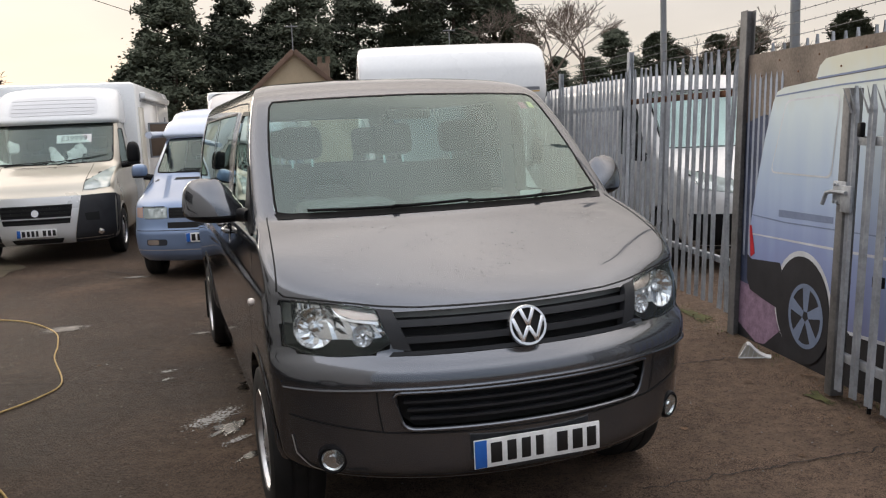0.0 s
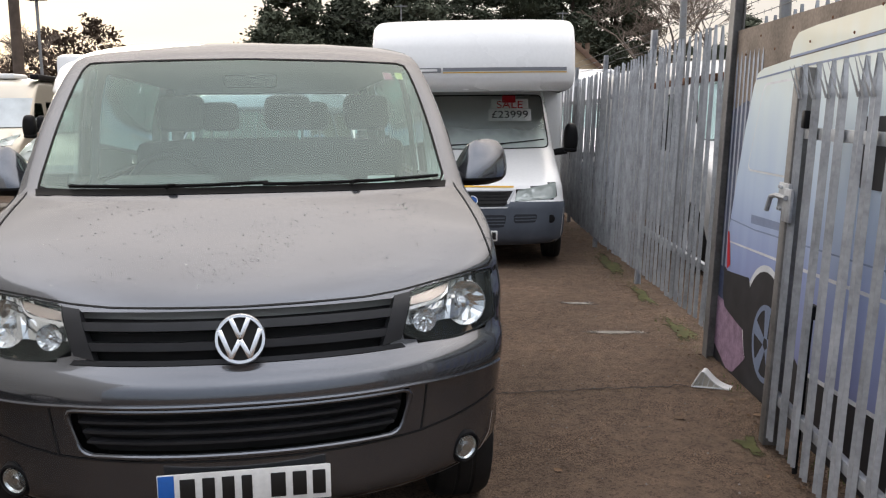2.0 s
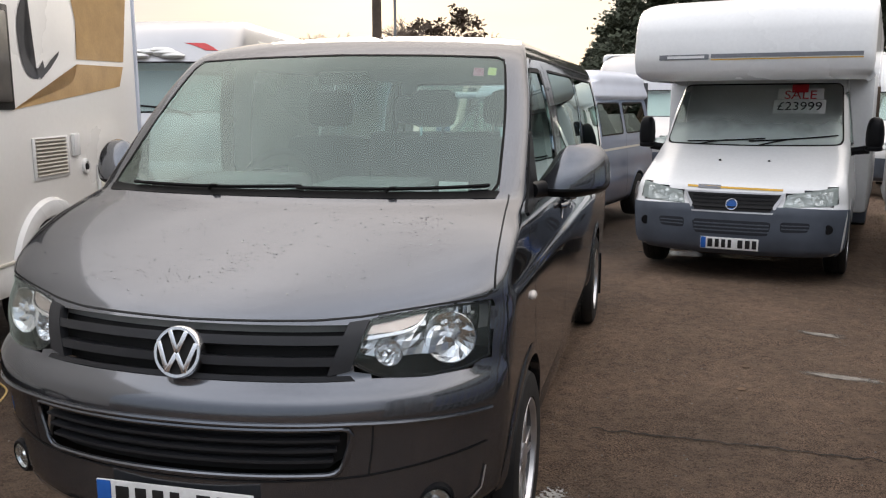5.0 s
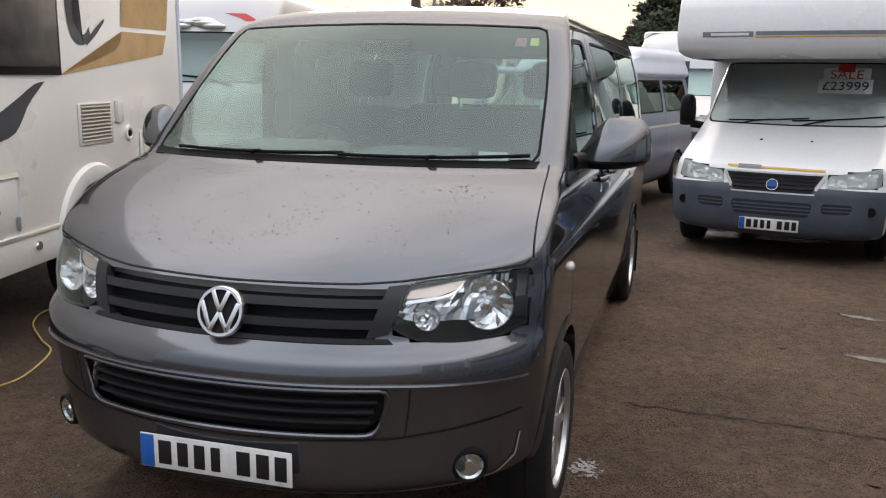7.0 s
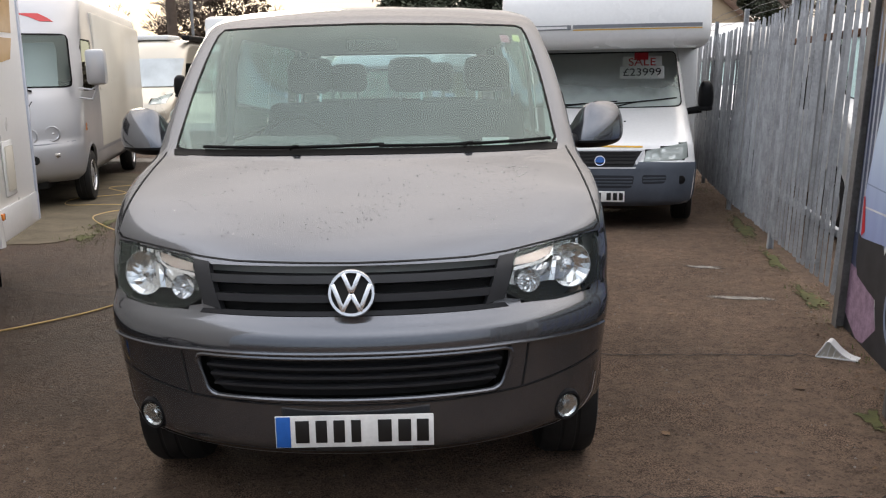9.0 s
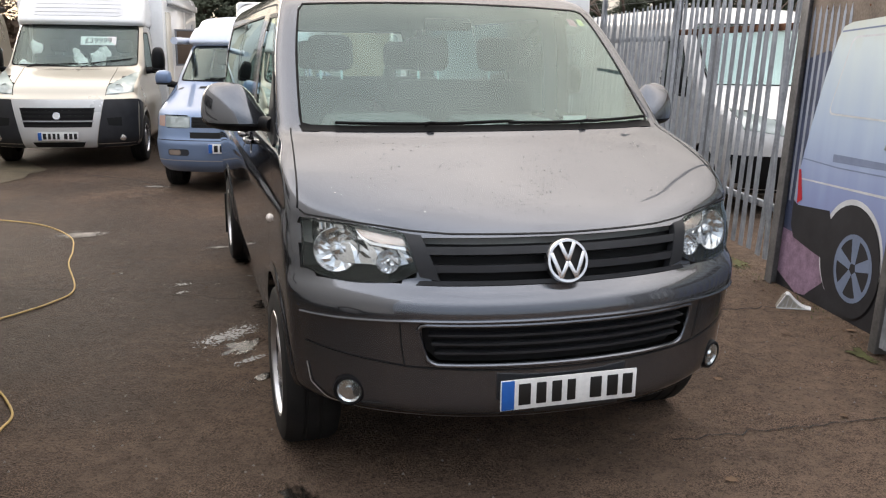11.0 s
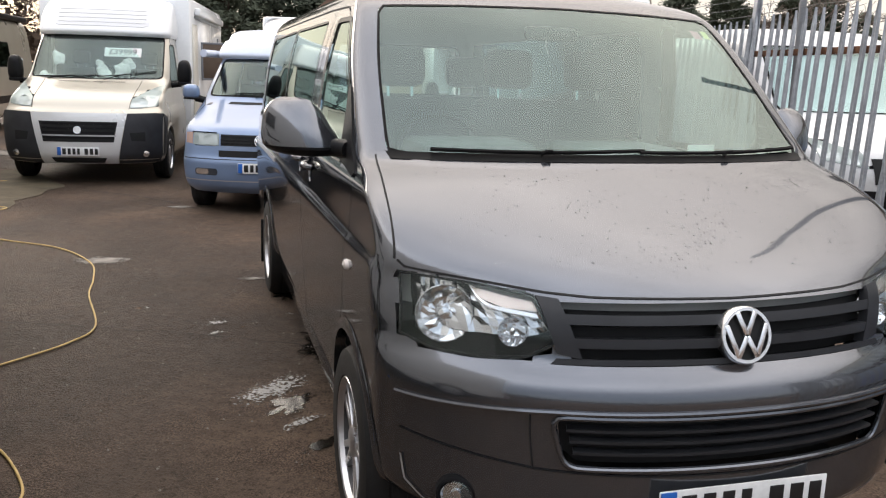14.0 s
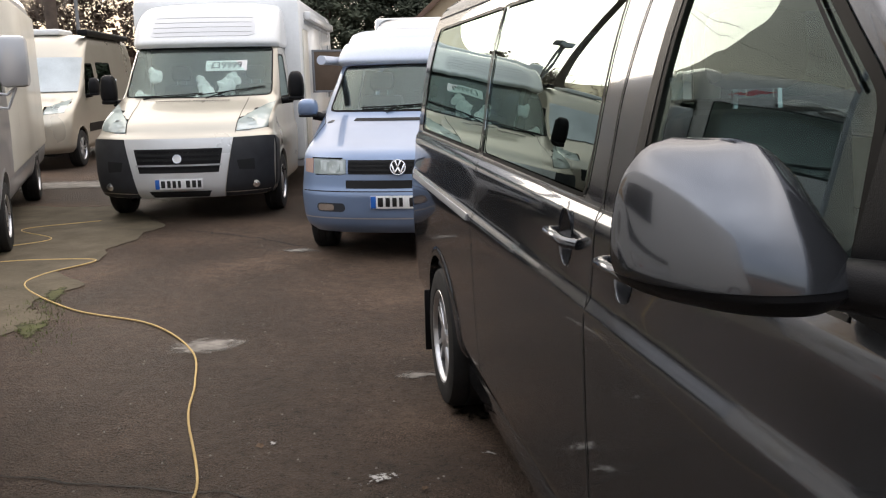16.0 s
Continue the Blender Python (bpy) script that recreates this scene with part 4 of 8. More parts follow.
        part("door_gap", ln, M_GAP, e)
        part("belt_strip", sh.panel([(1.30, 1.258), (2.27, 1.260), (3.55, 1.262), (5.0, 1.262)], [(1.30, 1.266), (2.27, 1.268), (3.55, 1.270), (5.0, 1.270)], s, 0.004, 40, 2, 0.004), M_BLACKP, e)
        part("side_rail", sh.panel([(3.58, 1.02), (5.05, 1.02)], [(3.58, 1.045), (5.05, 1.045)], s, 0.006, 20, 2, 0.008), M_SILVER, e, "bright sliding door rail")
        part("pillar_trim", sh.panel([(2.03, 1.28), (2.075, 1.28)], [(1.922, 1.80), (1.955, 1.80)], s, 0.004, 4, 10), M_BLACKP, e, "black door pillar strip")
        part("window_joint", sh.panel([(3.485, 1.285), (3.505, 1.285)], [(3.465, 1.80), (3.485, 1.80)], s, 0.0, 3, 8), M_BLACKP, e)
        for y, flip in ((2.01, 1), (2.40, -1)):
            h = new("door_handle")
            h.parent = e
            q = sh.side(y, 1.168, s)
            part("recess", squash(lathe([(1.04, 0.003), (0.97, -0.004), (0.85, -0.02), (0.55, -0.034), (0.001, -0.04)], 28, "x"), lambda c: (c.x * s, c.y * 0.05, c.z * 0.072)), M_GREY, h, "", Matrix.Translation(q))
            part("grip", squash(sweep([(s * 0.004, -0.10 * flip, 0.002), (s * 0.022, -0.085 * flip, 0.003), (s * 0.031, 0.0, 0.006), (s * 0.026, 0.075 * flip, 0.003), (s * 0.002, 0.10 * flip, 0.0)], [0.012, 0.014, 0.013, 0.015, 0.014], 12), lambda c: (c.x * 1.0, c.y, c.z * 0.95)), M_GREY, h, "", Matrix.Translation(q))
        q = sh.side(0.90, 0.965, s)
        part("side_repeater", squash(lathe([(1.0, 0.0), (0.8, 0.012), (0.001, 0.018)], 20, "x"), lambda c: (c.x * s, c.y * 0.034, c.z * 0.018)), M_CLEARIND, e, "small clear oval side indicator", Matrix.Translation(q))
        car_mirror(e, s, M_GREY)
        part("mirror_triangle", fill_skin(sh, rounded([(0.96, 1.242), (1.32, 1.268), (1.31, 1.38), (1.285, 1.545), (1.25, 1.53), (1.08, 1.33)], 0.02), s, 0.006, 0.05, 0.006), M_BLACKP, e, "black mirror mounting panel")
    number_plate(e, 0, -0.012, 0.481)
    part("plate_strip", box(-0.13, 0.19, -0.014, -0.005, 0.410, 0.424, 0.002, Matrix.Translation((0, 0, 0))), M_INK, e, "dark dealer strip below the plate")
    part("cowl", sh.panel([(-0.79, 1.312), (0.79, 1.312)], [(-0.80, 1.334), (0.80, 1.334)], 0, 0.003, 30, 3), M_FRIT, e, "black scuttle panel")
    wiper(sh, e, -0.66, 0.08, 1.336, 1.340, (-0.30, 1.330))
    wiper(sh, e, 0.06, 0.76, 1.334, 1.346, (0.40, 1.330))
    # cabin
    part("cabin_floor", box(-0.86, 0.86, 0.95, 5.1, 0.55, 0.60), M_TRIM, e)
    part("dashboard", squash(box(-0.85, 0.85, 0.86, 1.55, 0.85, 1.27, 0.08), lambda c: (c.x, c.y - 0.05 * abs(c.x), c.z + (0.03 if c.z > 1.1 and abs(c.x) < 0.6 else 0))), M_TRIM, e)
    part("instrument_hood", squash(box(-0.62, -0.16, 1.16, 1.52, 1.25, 1.345, 0.04), lambda c: (c.x, c.y, c.z)), M_TRIM, e)
    part("dash_top", box(-0.02, 0.42, 1.10, 1.48, 1.25, 1.335, 0.035), M_TRIM, e)
    bm = lathe([(0.19 + 0.016 * math.cos(a), 0.016 * math.sin(a)) for a in [2 * math.pi * k / 10 for k in range(11)]], 36, "z")
    box_into(bm, -0.19, 0.19, -0.025, 0.025, -0.03, -0.01, 0.008)
    box_into(bm, -0.025, 0.025, -0.19, 0.0, -0.03, -0.01, 0.008)
    part("steering_wheel", bm, M_BLACKP, e, "", pose(-0.40, 1.64, 1.255, 62, 0, 0))
    seat(e, -0.42, 2.08, 0.86, 0.50)
    seat(e, 0.38, 2.10, 0.86, 0.88, 2)
    seat(e, 0.0, 3.35, 0.84, 1.25, 2)
    part("interior_mirror", box(-0.12, 0.12, 1.48, 1.52, 1.73, 1.79, 0.02), M_BLACKP, e)
    part("paper", box(0.50, 0.62, 1.22, 1.225, 1.275, 1.34, 0, Matrix.Translation((0, 0, 0))), M_PLATE, e, "white paper on the dashboard")
    part("sticker", sh.panel([(0.658, 1.768), (0.692, 1.766)], [(0.654, 1.80), (0.687, 1.798)], 0, -0.004, 4, 3), mat("yellow_sticker", (0.42, 0.44, 0.10), 0.5), e, "yellow screen sticker")
    part("sticker", sh.panel([(0.60, 1.765), (0.643, 1.762)], [(0.595, 1.80), (0.638, 1.797)], 0, -0.004, 4, 3), mat("maroon_sticker", (0.30, 0.05, 0.12), 0.5), e, "maroon screen sticker")
    bm = bmesh.new()
    rnd = random.Random(4)
    pools = [(rnd.uniform(-0.7, 0.7), rnd.uniform(1.08, 1.29)) for _ in range(22)]
    for k in range(640):
        x, z = rnd.uniform(-0.75, 0.75), rnd.uniform(1.06, 1.30)
        if k > 260:
            c = rnd.choice(pools)
            x, z = max(-0.78, min(0.78, c[0] + rnd.gauss(0, 0.05))), max(1.05, min(1.30, c[1] + rnd.gauss(0, 0.014)))
        r = rnd.choice((0.001, 0.0012, 0.0015, 0.0018, 0.0023))
        q = sh.front(x, z)
        k = bmesh.ops.create_icosphere(bm, subdivisions=1, radius=r)
        for v in k["verts"]:
            v.co = Vector((v.co.x * 1.5, v.co.y * 1.5, v.co.z * 0.8)) + q
    drops = part("water_film", bm, M_LENSDROP, e, "scattered water drops on the bonnet")
    drops["kind"] = "stuff"
    return e


grey_van()


def cabin(e, w, y0, y1, floor, dash_z, seats=True, back=True):
    part("dashboard", box(-w, w, y0, y0 + 0.55, dash_z - 0.45, dash_z, 0.06), M_TRIM, e)
    part("cabin_floor", box(-w, w, y0, y1, floor, floor + 0.05), M_TRIM, e)
    if back:
        part("cabin_back", box(-w, w, y1 - 0.03, y1, floor, dash_z + 0.75), M_TRIM, e)
    if seats:
        for x in (-0.5, 0.5):
            seat(e, x * w / 0.9, y0 + 1.15, dash_z - 0.42, 0.48)


def cab(name, label, x, y, turn, rows, paint, screen, flank=(), arches=(), wr=0.33, steel=True, spokes=5, ns=40, step=0.03, category="motorhome",
        lamps=None, bowls=(), dash=(0.9, 1.2), interior=True, wheels_at=None, glassm=None, z=None, track=None, y_front=1.9):
    e = thing(name, x, y, turn, label, category, z=z)
    sh = Shell(rows)
    flank = [f for p in flank for f in both(p)]
    part("body", body_skin(sh, levels_of(rows[0][0], rows[-1][0], step), screen, flank, arches, 16, ns, y_front=y_front, holes=lamp_holes(*lamps) if lamps else ()), paint, e)
    if screen:
        windscreen(sh, e, screen, glassm)
    if flank:
        windows(sh, e, flank, M_TINT)
    for ya, za, ra in arches:
        for s in (1, -1):
            arch_lip(sh, ya, za, ra, s, e, paint, rows[0][0] + 0.005, 0.03, 0.008)
    for ya in (wheels_at or [a[0] for a in arches]):
        for s in (1, -1):
            wheel(e, s * (track or (sh.at(0.6)[4] - 0.10)), ya, wr, s, 0.2, wr * 0.62, spokes, steel)
    if lamps:
        for s in (1, -1):
            head_lamp(sh, e, lamps[0], lamps[1], s, bowls, 0.05, None, M_SILVER)
    if interior:
        cabin(e, sh.at(dash[1])[4] - 0.07, dash[0], rows[0][5] - 0.1, 0.5, dash[1])
    part("underbody", box(-0.7, 0.7, 0.3, rows[0][5] - 0.1, 0.25, 0.45, 0.02), M_GAP, e)
    return e, sh


def price_card(e, sh, x, z, w, h, text, sale=None, tilt=35.0, inset=0.03):
    """A white card behind the screen with printed figures."""
    q = sh.front(x, z, -inset)
    c = new("price_card")
    c.parent = e
    c.matrix_basis = Matrix.Translation(q) @ pose(0, 0, 0, -tilt, 0, 0)
    part("card", box(-w / 2, w / 2, -0.002, 0.002, -h / 2, h / 2, 0.0015), M_CARD, c, "white price card with black figures")
    def words(name, body, size, px, pz, material):
        cu = bpy.data.curves.new(name, "FONT")
        cu.body, cu.size, cu.align_x, cu.align_y, cu.extrude = body, size, "CENTER", "CENTER", 0.001
        cu.materials.append(material)
        ob = new(name, cu)
        ob.parent = c
        ob.matrix_basis = pose(px, -0.006, pz, 90, 0, 0)
        return ob
    words("price_text", text, h * 0.85, 0, 0, M_INK)
    if sale:
        part("sale_card", box(-w * 0.44, w * 0.44, -0.002, 0.002, h / 2 + 0.005, h / 2 + 0.14, 0.0015), M_CARD, c)
        part("sale_blob", box(-w * 0.18, w * 0.14, -0.006, -0.003, h / 2 + 0.09, h / 2 + 0.19, 0.002), M_SALERED, c, "red printed tag")
        words("sale_text", "SALE", 0.15, 0, h / 2 + 0.055, M_SALERED)
    return c


M_SLOT = mat("bumper_slot", (0.022, 0.025, 0.032), 0.7)
M_FOGGED = glass("fogged_screen", (0.88, 0.91, 0.89), 0.6, 0.0, 0.02, (1.28, 1.56, 0.5))
M_CARD = mat("white_card", (0.82, 0.82, 0.80), 0.6)
M_SALERED = mat("red_print", (0.55, 0.02, 0.03), 0.5)
M_YELLOW = mat("yellow_stripe", (0.72, 0.42, 0.04), 0.4)
M_GREYSTRIPE = mat("grey_stripe", (0.20, 0.21, 0.23), 0.4)
M_BLIND = mat("brown_blind", (0.11, 0.075, 0.05), 0.6)
M_GOLD = mat("gold_decal", (0.56, 0.36, 0.15), 0.4, 0, 0.2)
M_CHARCOAL = mat("charcoal_decal", (0.05, 0.05, 0.055), 0.4, 0, 0.2)
M_VENTSLOT = mat("vent_slot", (0.24, 0.215, 0.18), 0.8)
# white raised above the other whites to add sky light the wall lacks
M_LITWHITE = mat("bright_white_panel", (0.87, 0.865, 0.845), 0.3, 0, 0.3, 0.9, 0.03, 30)
M_CAPGREY = mat("cap_grey", (0.66, 0.66, 0.665), 0.35, 0, 0.3, 2, 0.06)
M_IVORY = mat("ivory_panel", (0.66, 0.63, 0.55), 0.4, 0, 0.2, 1.0, 0.05)
M_FROST = mat("frost_blind", (0.55, 0.60, 0.62), 0.7, 0, 0, 2, 0.15)
M_PALEBLUE = mat("pale_blue_roof", (0.60, 0.65, 0.76), 0.35, 0, 0.3, 2, 0.08)


def coach_box(e, name, x0, x1, y0, y1, z0, z1, r, material):
    return part(name, box(x0, x1, y0, y1, z0, z1, r), material, e)


def blue_camper():
    rows = [(0.26, 0.10, 0.10, 0.22, 0.80, 4.66), (0.34, 0.02, 0.10, 0.25, 0.87, 4.7), (0.45, 0.0, 0.10, 0.25, 0.89, 4.7), (0.60, 0.0, 0.10, 0.25, 0.90, 4.7), (0.66, 0.03, 0.10, 0.23, 0.895, 4.69),
            (0.78, 0.05, 0.10, 0.22, 0.885, 4.68), (0.92, 0.09, 0.10, 0.22, 0.88, 4.67), (0.97, 0.16, 0.10, 0.22, 0.875, 4.67), (1.05, 0.38, 0.10, 0.24, 0.865, 4.66), (1.15, 0.64, 0.10, 0.27, 0.86, 4.66),
            (1.23, 0.84, 0.10, 0.28, 0.85, 4.65), (1.30, 0.92, 0.10, 0.28, 0.84, 4.64), (1.50, 1.15, 0.10, 0.30, 0.80, 4.6), (1.72, 1.42, 0.10, 0.30, 0.75, 4.55), (1.78, 1.52, 0.10, 0.3, 0.73, 4.5)]
    screen = rounded([(-0.78, 1.27), (0.78, 1.27), (0.69, 1.70), (0, 1.71), (-0.69, 1.70)], 0.05)
    fl = [rounded([(1.35, 1.22), (1.95, 1.22), (1.93, 1.66), (1.66, 1.66)], 0.05), rounded([(2.10, 1.22), (3.10, 1.22), (3.08, 1.66), (2.09, 1.66)], 0.06), rounded([(3.22, 1.22), (4.35, 1.22), (4.28, 1.66), (3.2, 1.66)], 0.06)]
    e, sh = cab("campervan", "blue metallic older camper van with raised pale roof", -2.79, 10.28, 5.0, rows, M_BLUE, screen, fl, [(0.87, 0.31, 0.36), (3.79, 0.31, 0.36)], 0.31, False, 7,
                60, 0.03, "camper van", ([(0.46, 0.775), (0.755, 0.775)], [(0.46, 0.90), (0.755, 0.905)]), [(0.60, 0.84, 0.055)], (0.86, 1.2))
    g = new("grille")
    g.parent = e
    part("grille_back", sh.panel([(-0.44, 0.775), (0.44, 0.775)], [(-0.44, 0.895), (0.44, 0.895)], 0, 0.003, 20, 3), M_GAP, g)
    slats(sh, g, "slat", (0.80, 0.835, 0.87), lambda z: 0.44, 0, 1, M_BLACKP, 0.008, 0.012, 0.01)
    badge_bars(emblem(e, sh, 0.835, 0.07), 0.9)
    part("lower_intake", sh.panel([(-0.46, 0.655), (0.46, 0.655)], [(-0.46, 0.725), (0.46, 0.725)], 0, 0.003, 20, 2), M_GAP, e)
    for s in (1, -1):
        part("indicator", sh.panel([(s * 0.765, 0.78), (s * 0.845, 0.79)], [(s * 0.765, 0.905), (s * 0.845, 0.90)], 0, 0.004, 8, 3, 0.006), M_DIMAMBER, e, "amber corner indicator")
        part("fog_recess", fill_skin(sh, rounded([(s * 0.47, 0.455), (s * 0.73, 0.455), (s * 0.73, 0.53), (s * 0.47, 0.53)], 0.035), 0, 0.003), M_SLOT, e)
        part("fog_light", fill_skin(sh, rounded([(s * 0.57, 0.465), (s * 0.715, 0.465), (s * 0.715, 0.522), (s * 0.57, 0.522)], 0.028), 0, 0.006), M_INDSILVER, e)
        mirror(e, s * 0.83, 1.15, 1.22, s, 0.2, 0.18, 0.09, M_BLUE, 0.07)
        part("bonnet_gap", sh.line([(0.44, 0.97), (0.9, 1.17), (1.15, 1.24)], s, 0.008, 0.002), M_GAP, e)
        for yy in (1.98, 3.16):
            part("door_gap", sh.line([(yy + 0.03, 0.3), (yy + 0.03, 1.2), (yy, 1.7)], s, 0.008, 0.002, 20), M_GAP, e)
        part("side_stripe", sh.panel([(0.9, 1.02), (4.5, 1.02)], [(0.9, 1.05), (4.5, 1.05)], s, 0.004, 20, 1), M_IVORY, e)
    part("bumper_joint", sh.line([(-0.86, 0.63), (0.86, 0.63)], 0, 0.01, 0.002), M_GAP, e)
    part("bumper_line", sh.line([(-0.86, 0.40), (0.86, 0.40)], 0, 0.012, 0.003), M_SILVER, e)
    part("bonnet_vent", sh.panel([(-0.5, 1.19), (0.5, 1.19)], [(-0.48, 1.215), (0.48, 1.215)], 0, 0.003, 16, 1), M_GAP, e)
    number_plate(e, 0.02, -0.012, 0.545, 0.52, 0.111)
    wiper(sh, e, -0.45, 0.25, 1.30, 1.33, (-0.2, 1.26))
    wiper(sh, e, 0.15, 0.72, 1.30, 1.33, (0.45, 1.26))
    # raised roof: gutter, fairing and stepped pop-top
    top = Shell([(1.70, 1.42, 0.10, 0.3, 0.77, 4.55), (1.75, 1.38, 0.10, 0.3, 0.80, 4.58), (1.82, 1.42, 0.10, 0.3, 0.785, 4.56), (1.92, 1.55, 0.10, 0.35, 0.76, 4.5), (1.95, 1.75, 0.10, 0.4, 0.76, 4.48), (2.02, 1.85, 0.1, 0.4, 0.74, 4.45),
                 (2.07, 2.05, 0.1, 0.4, 0.68, 4.4), (2.10, 2.4, 0.1, 0.4, 0.55, 4.2)])
    part("raised_roof", top.mesh(levels_of(1.70, 2.10, 0.012), 14, 30), M_PALEBLUE, e, "pale blue raised roof")
    part("awning_roll", sweep([(-0.86, 1.2, 1.76), (-0.86, 4.4, 1.76)], 0.045, 12), M_PALEBLUE, e)
    bm = bmesh.new()
    part("price_paper", box(0.30, 0.62, 1.36, 1.365, 1.48, 1.60), M_CARD, e, "white paper behind the screen")


def white_motorhome():
    """Coachbuilt motorhome on a champagne cab with a white roof cap."""
    rows = [(0.27, 0.12, 0.10, 0.30, 0.92, 2.6), (0.33, 0.03, 0.10, 0.34, 0.98, 2.6), (0.55, 0.0, 0.10, 0.34, 1.0, 2.6), (0.82, 0.02, 0.10, 0.34, 1.01, 2.6), (0.93, 0.05, 0.10, 0.33, 1.0, 2.6), (0.97, 0.12, 0.12, 0.30, 0.985, 2.6),
            (1.08, 0.22, 0.12, 0.30, 0.975, 2.6), (1.18, 0.45, 0.12, 0.30, 0.97, 2.6), (1.30, 0.80, 0.12, 0.32, 0.96, 2.6), (1.36, 0.93, 0.12, 0.34, 0.95, 2.6), (1.65, 1.22, 0.12, 0.32, 0.92, 2.6), (1.97, 1.55, 0.12, 0.30, 0.88, 2.6), (2.0, 1.6, 0.12, 0.3, 0.87, 2.6)]
    screen = rounded([(-0.885, 1.36), (0, 1.345), (0.885, 1.36), (0.845, 1.955), (0, 1.96), (-0.845, 1.955)], 0.06)
    fl = [rounded([(1.42, 1.32), (2.2, 1.32), (2.18, 1.86), (1.78, 1.86)], 0.06)]
    e, sh = cab("motorhome", "white coachbuilt motorhome with champagne cab and black bumper", -5.62, 12.02, 11.5, rows, M_CREAM, screen, fl, [(0.95, 0.335, 0.40)], 0.335, True, 5, 30, 0.03, "motorhome",
                ([(0.61, 0.99), (0.88, 1.01), (0.93, 1.03)], [(0.62, 1.11), (0.84, 1.25), (0.94, 1.29)]), [(0.75, 1.09, 0.075), (0.84, 1.18, 0.05)], (0.95, 1.3), z=0.0)
    # bumper: black corners, silver middle
    for s in (1, -1):
        part("bumper_corner", sh.panel([(s * 0.47, 0.285), (s * 0.92, 0.30), (s * 0.975, 0.32)], [(s * 0.595, 0.925), (s * 0.92, 0.93), (s * 0.995, 0.925)], 0, 0.012, 16, 10, 0.012), M_BUMPER, e, "black plastic bumper corner")
        part("bumper_return", sh.panel([(0.42, 0.29), (0.60, 0.29)], [(0.42, 0.92), (0.66, 0.86)], s, 0.012, 8, 6, 0.012), M_BUMPER, e)
        part("bumper_intake", sh.panel([(s * 0.64, 0.58), (s * 0.80, 0.57)], [(s * 0.62, 0.68), (s * 0.80, 0.69)], 0, 0.014, 6, 3), M_GAP, e)
        q = sh.front(s * 0.80, 0.41, 0.015)
        part("fog_light", lathe([(0.045, 0.0), (0.04, -0.012), (0.001, -0.016)], 16, "y"), M_REFLECT, e, "", Matrix.Translation(q))
        mirror(e, s * 0.93, 1.45, 1.28, s, 0.2, 0.36, 0.12, M_BLACKP, 0.12)
        ln = sh.line([(s * 0.6, 0.97), (s * 0.62, 1.15), (s * 0.64, 1.34)], 0, 0.008, 0.002)
        part("bonnet_gap", ln, M_GAP, e)
    part("bumper_middle", sh.panel([(-0.46, 0.285), (0.46, 0.285)], [(-0.59, 0.925), (0.59, 0.925)], 0, 0.014, 24, 10, 0.012), M_PALESILVER, e, "pale silver painted bumper middle")
    g = new("grille")
    g.parent = e
    part("grille_back", sh.panel([(-0.43, 0.56), (0.43, 0.56)], [(-0.48, 0.82), (0.48, 0.82)], 0, 0.017, 20, 3), M_GAP, g)
    slats(sh, g, "slat", (0.615, 0.68, 0.735, 0.79), lambda z: 0.44, 0, 1, M_BLACKP, 0.022, 0.022, 0.01)
    slats(sh, g, "silver_bar", (0.642,), lambda z: 0.46, 0, 1, M_SILVER, 0.022, 0.018, 0.01)
    b = emblem(e, sh, 0.715, 0.05, M_PALESILVER)
    b.matrix_basis = Matrix.Translation((0, -0.02, 0)) @ b.matrix_basis
    part("lower_slot", sh.panel([(-0.30, 0.30), (0.30, 0.30)], [(-0.34, 0.36), (0.34, 0.36)], 0, 0.017, 12, 2), M_GAP, e)
    bm = bmesh.new()
    for k in range(28):
        x = -0.42 + k * 0.0305 + (0.02 if k > 13 else 0)
        q = sh.front(x, 1.315, 0.002)
        box_into(bm, q.x - 0.006, q.x + 0.006, q.y - 0.03, q.y + 0.03, q.z - 0.002, q.z + 0.004, 0, None)
    v = part("bonnet_vents", bm, M_GAP, e, "rows of small bonnet vents")
    v["kind"] = "stuff"
    number_plate(e, 0, -0.03, 0.44)
    wiper(sh, e, -0.72, 0.1, 1.36, 1.39, (-0.6, 1.335))
    wiper(sh, e, 0.05, 0.80, 1.37, 1.46, (0.15, 1.335))
    price_card(e, sh, 0.33, 1.74, 0.50, 0.15, "£39999")
    # added white blobs imitate the clouds reflected in the screen
    blob_rnd = random.Random(12)
    for k in range(13):
        cx, cz = blob_rnd.choice((-0.62, -0.5, 0.0, 0.12, 0.3, 0.42)) + blob_rnd.gauss(0, 0.08), 1.42 + 0.30 * blob_rnd.random() ** 1.6
        bm = bmesh.new()
        bmesh.ops.create_icosphere(bm, subdivisions=3, radius=blob_rnd.uniform(0.04, 0.10))
        for v in bm.verts:
            v.co *= 1 + 0.9 * noise.noise(v.co * 16 + Vector((k * 3, 0, 0)))
            v.co.y *= 0.35
        part("paper_bundle", bm, M_CARD, e, "pale crumpled bundle behind the screen", Matrix.Translation(sh.front(cx, cz, -0.12)))
    # white cap over the cab
    capw = Shell([(1.95, 1.50, 0.12, 0.32, 0.90, 3.0), (2.0, 1.46, 0.12, 0.32, 0.92, 3.0), (2.1, 1.52, 0.12, 0.32, 0.92, 3.0), (2.35, 1.75, 0.12, 0.34, 0.90, 3.0), (2.47, 1.95, 0.12, 0.4, 0.86, 3.0), (2.54, 2.4, 0.1, 0.4, 0.75, 3.0)])
    part("roof_cap", capw.mesh(levels_of(1.95, 2.54, 0.02), 16, 12), M_WHITE, e, "white moulded roof cap")
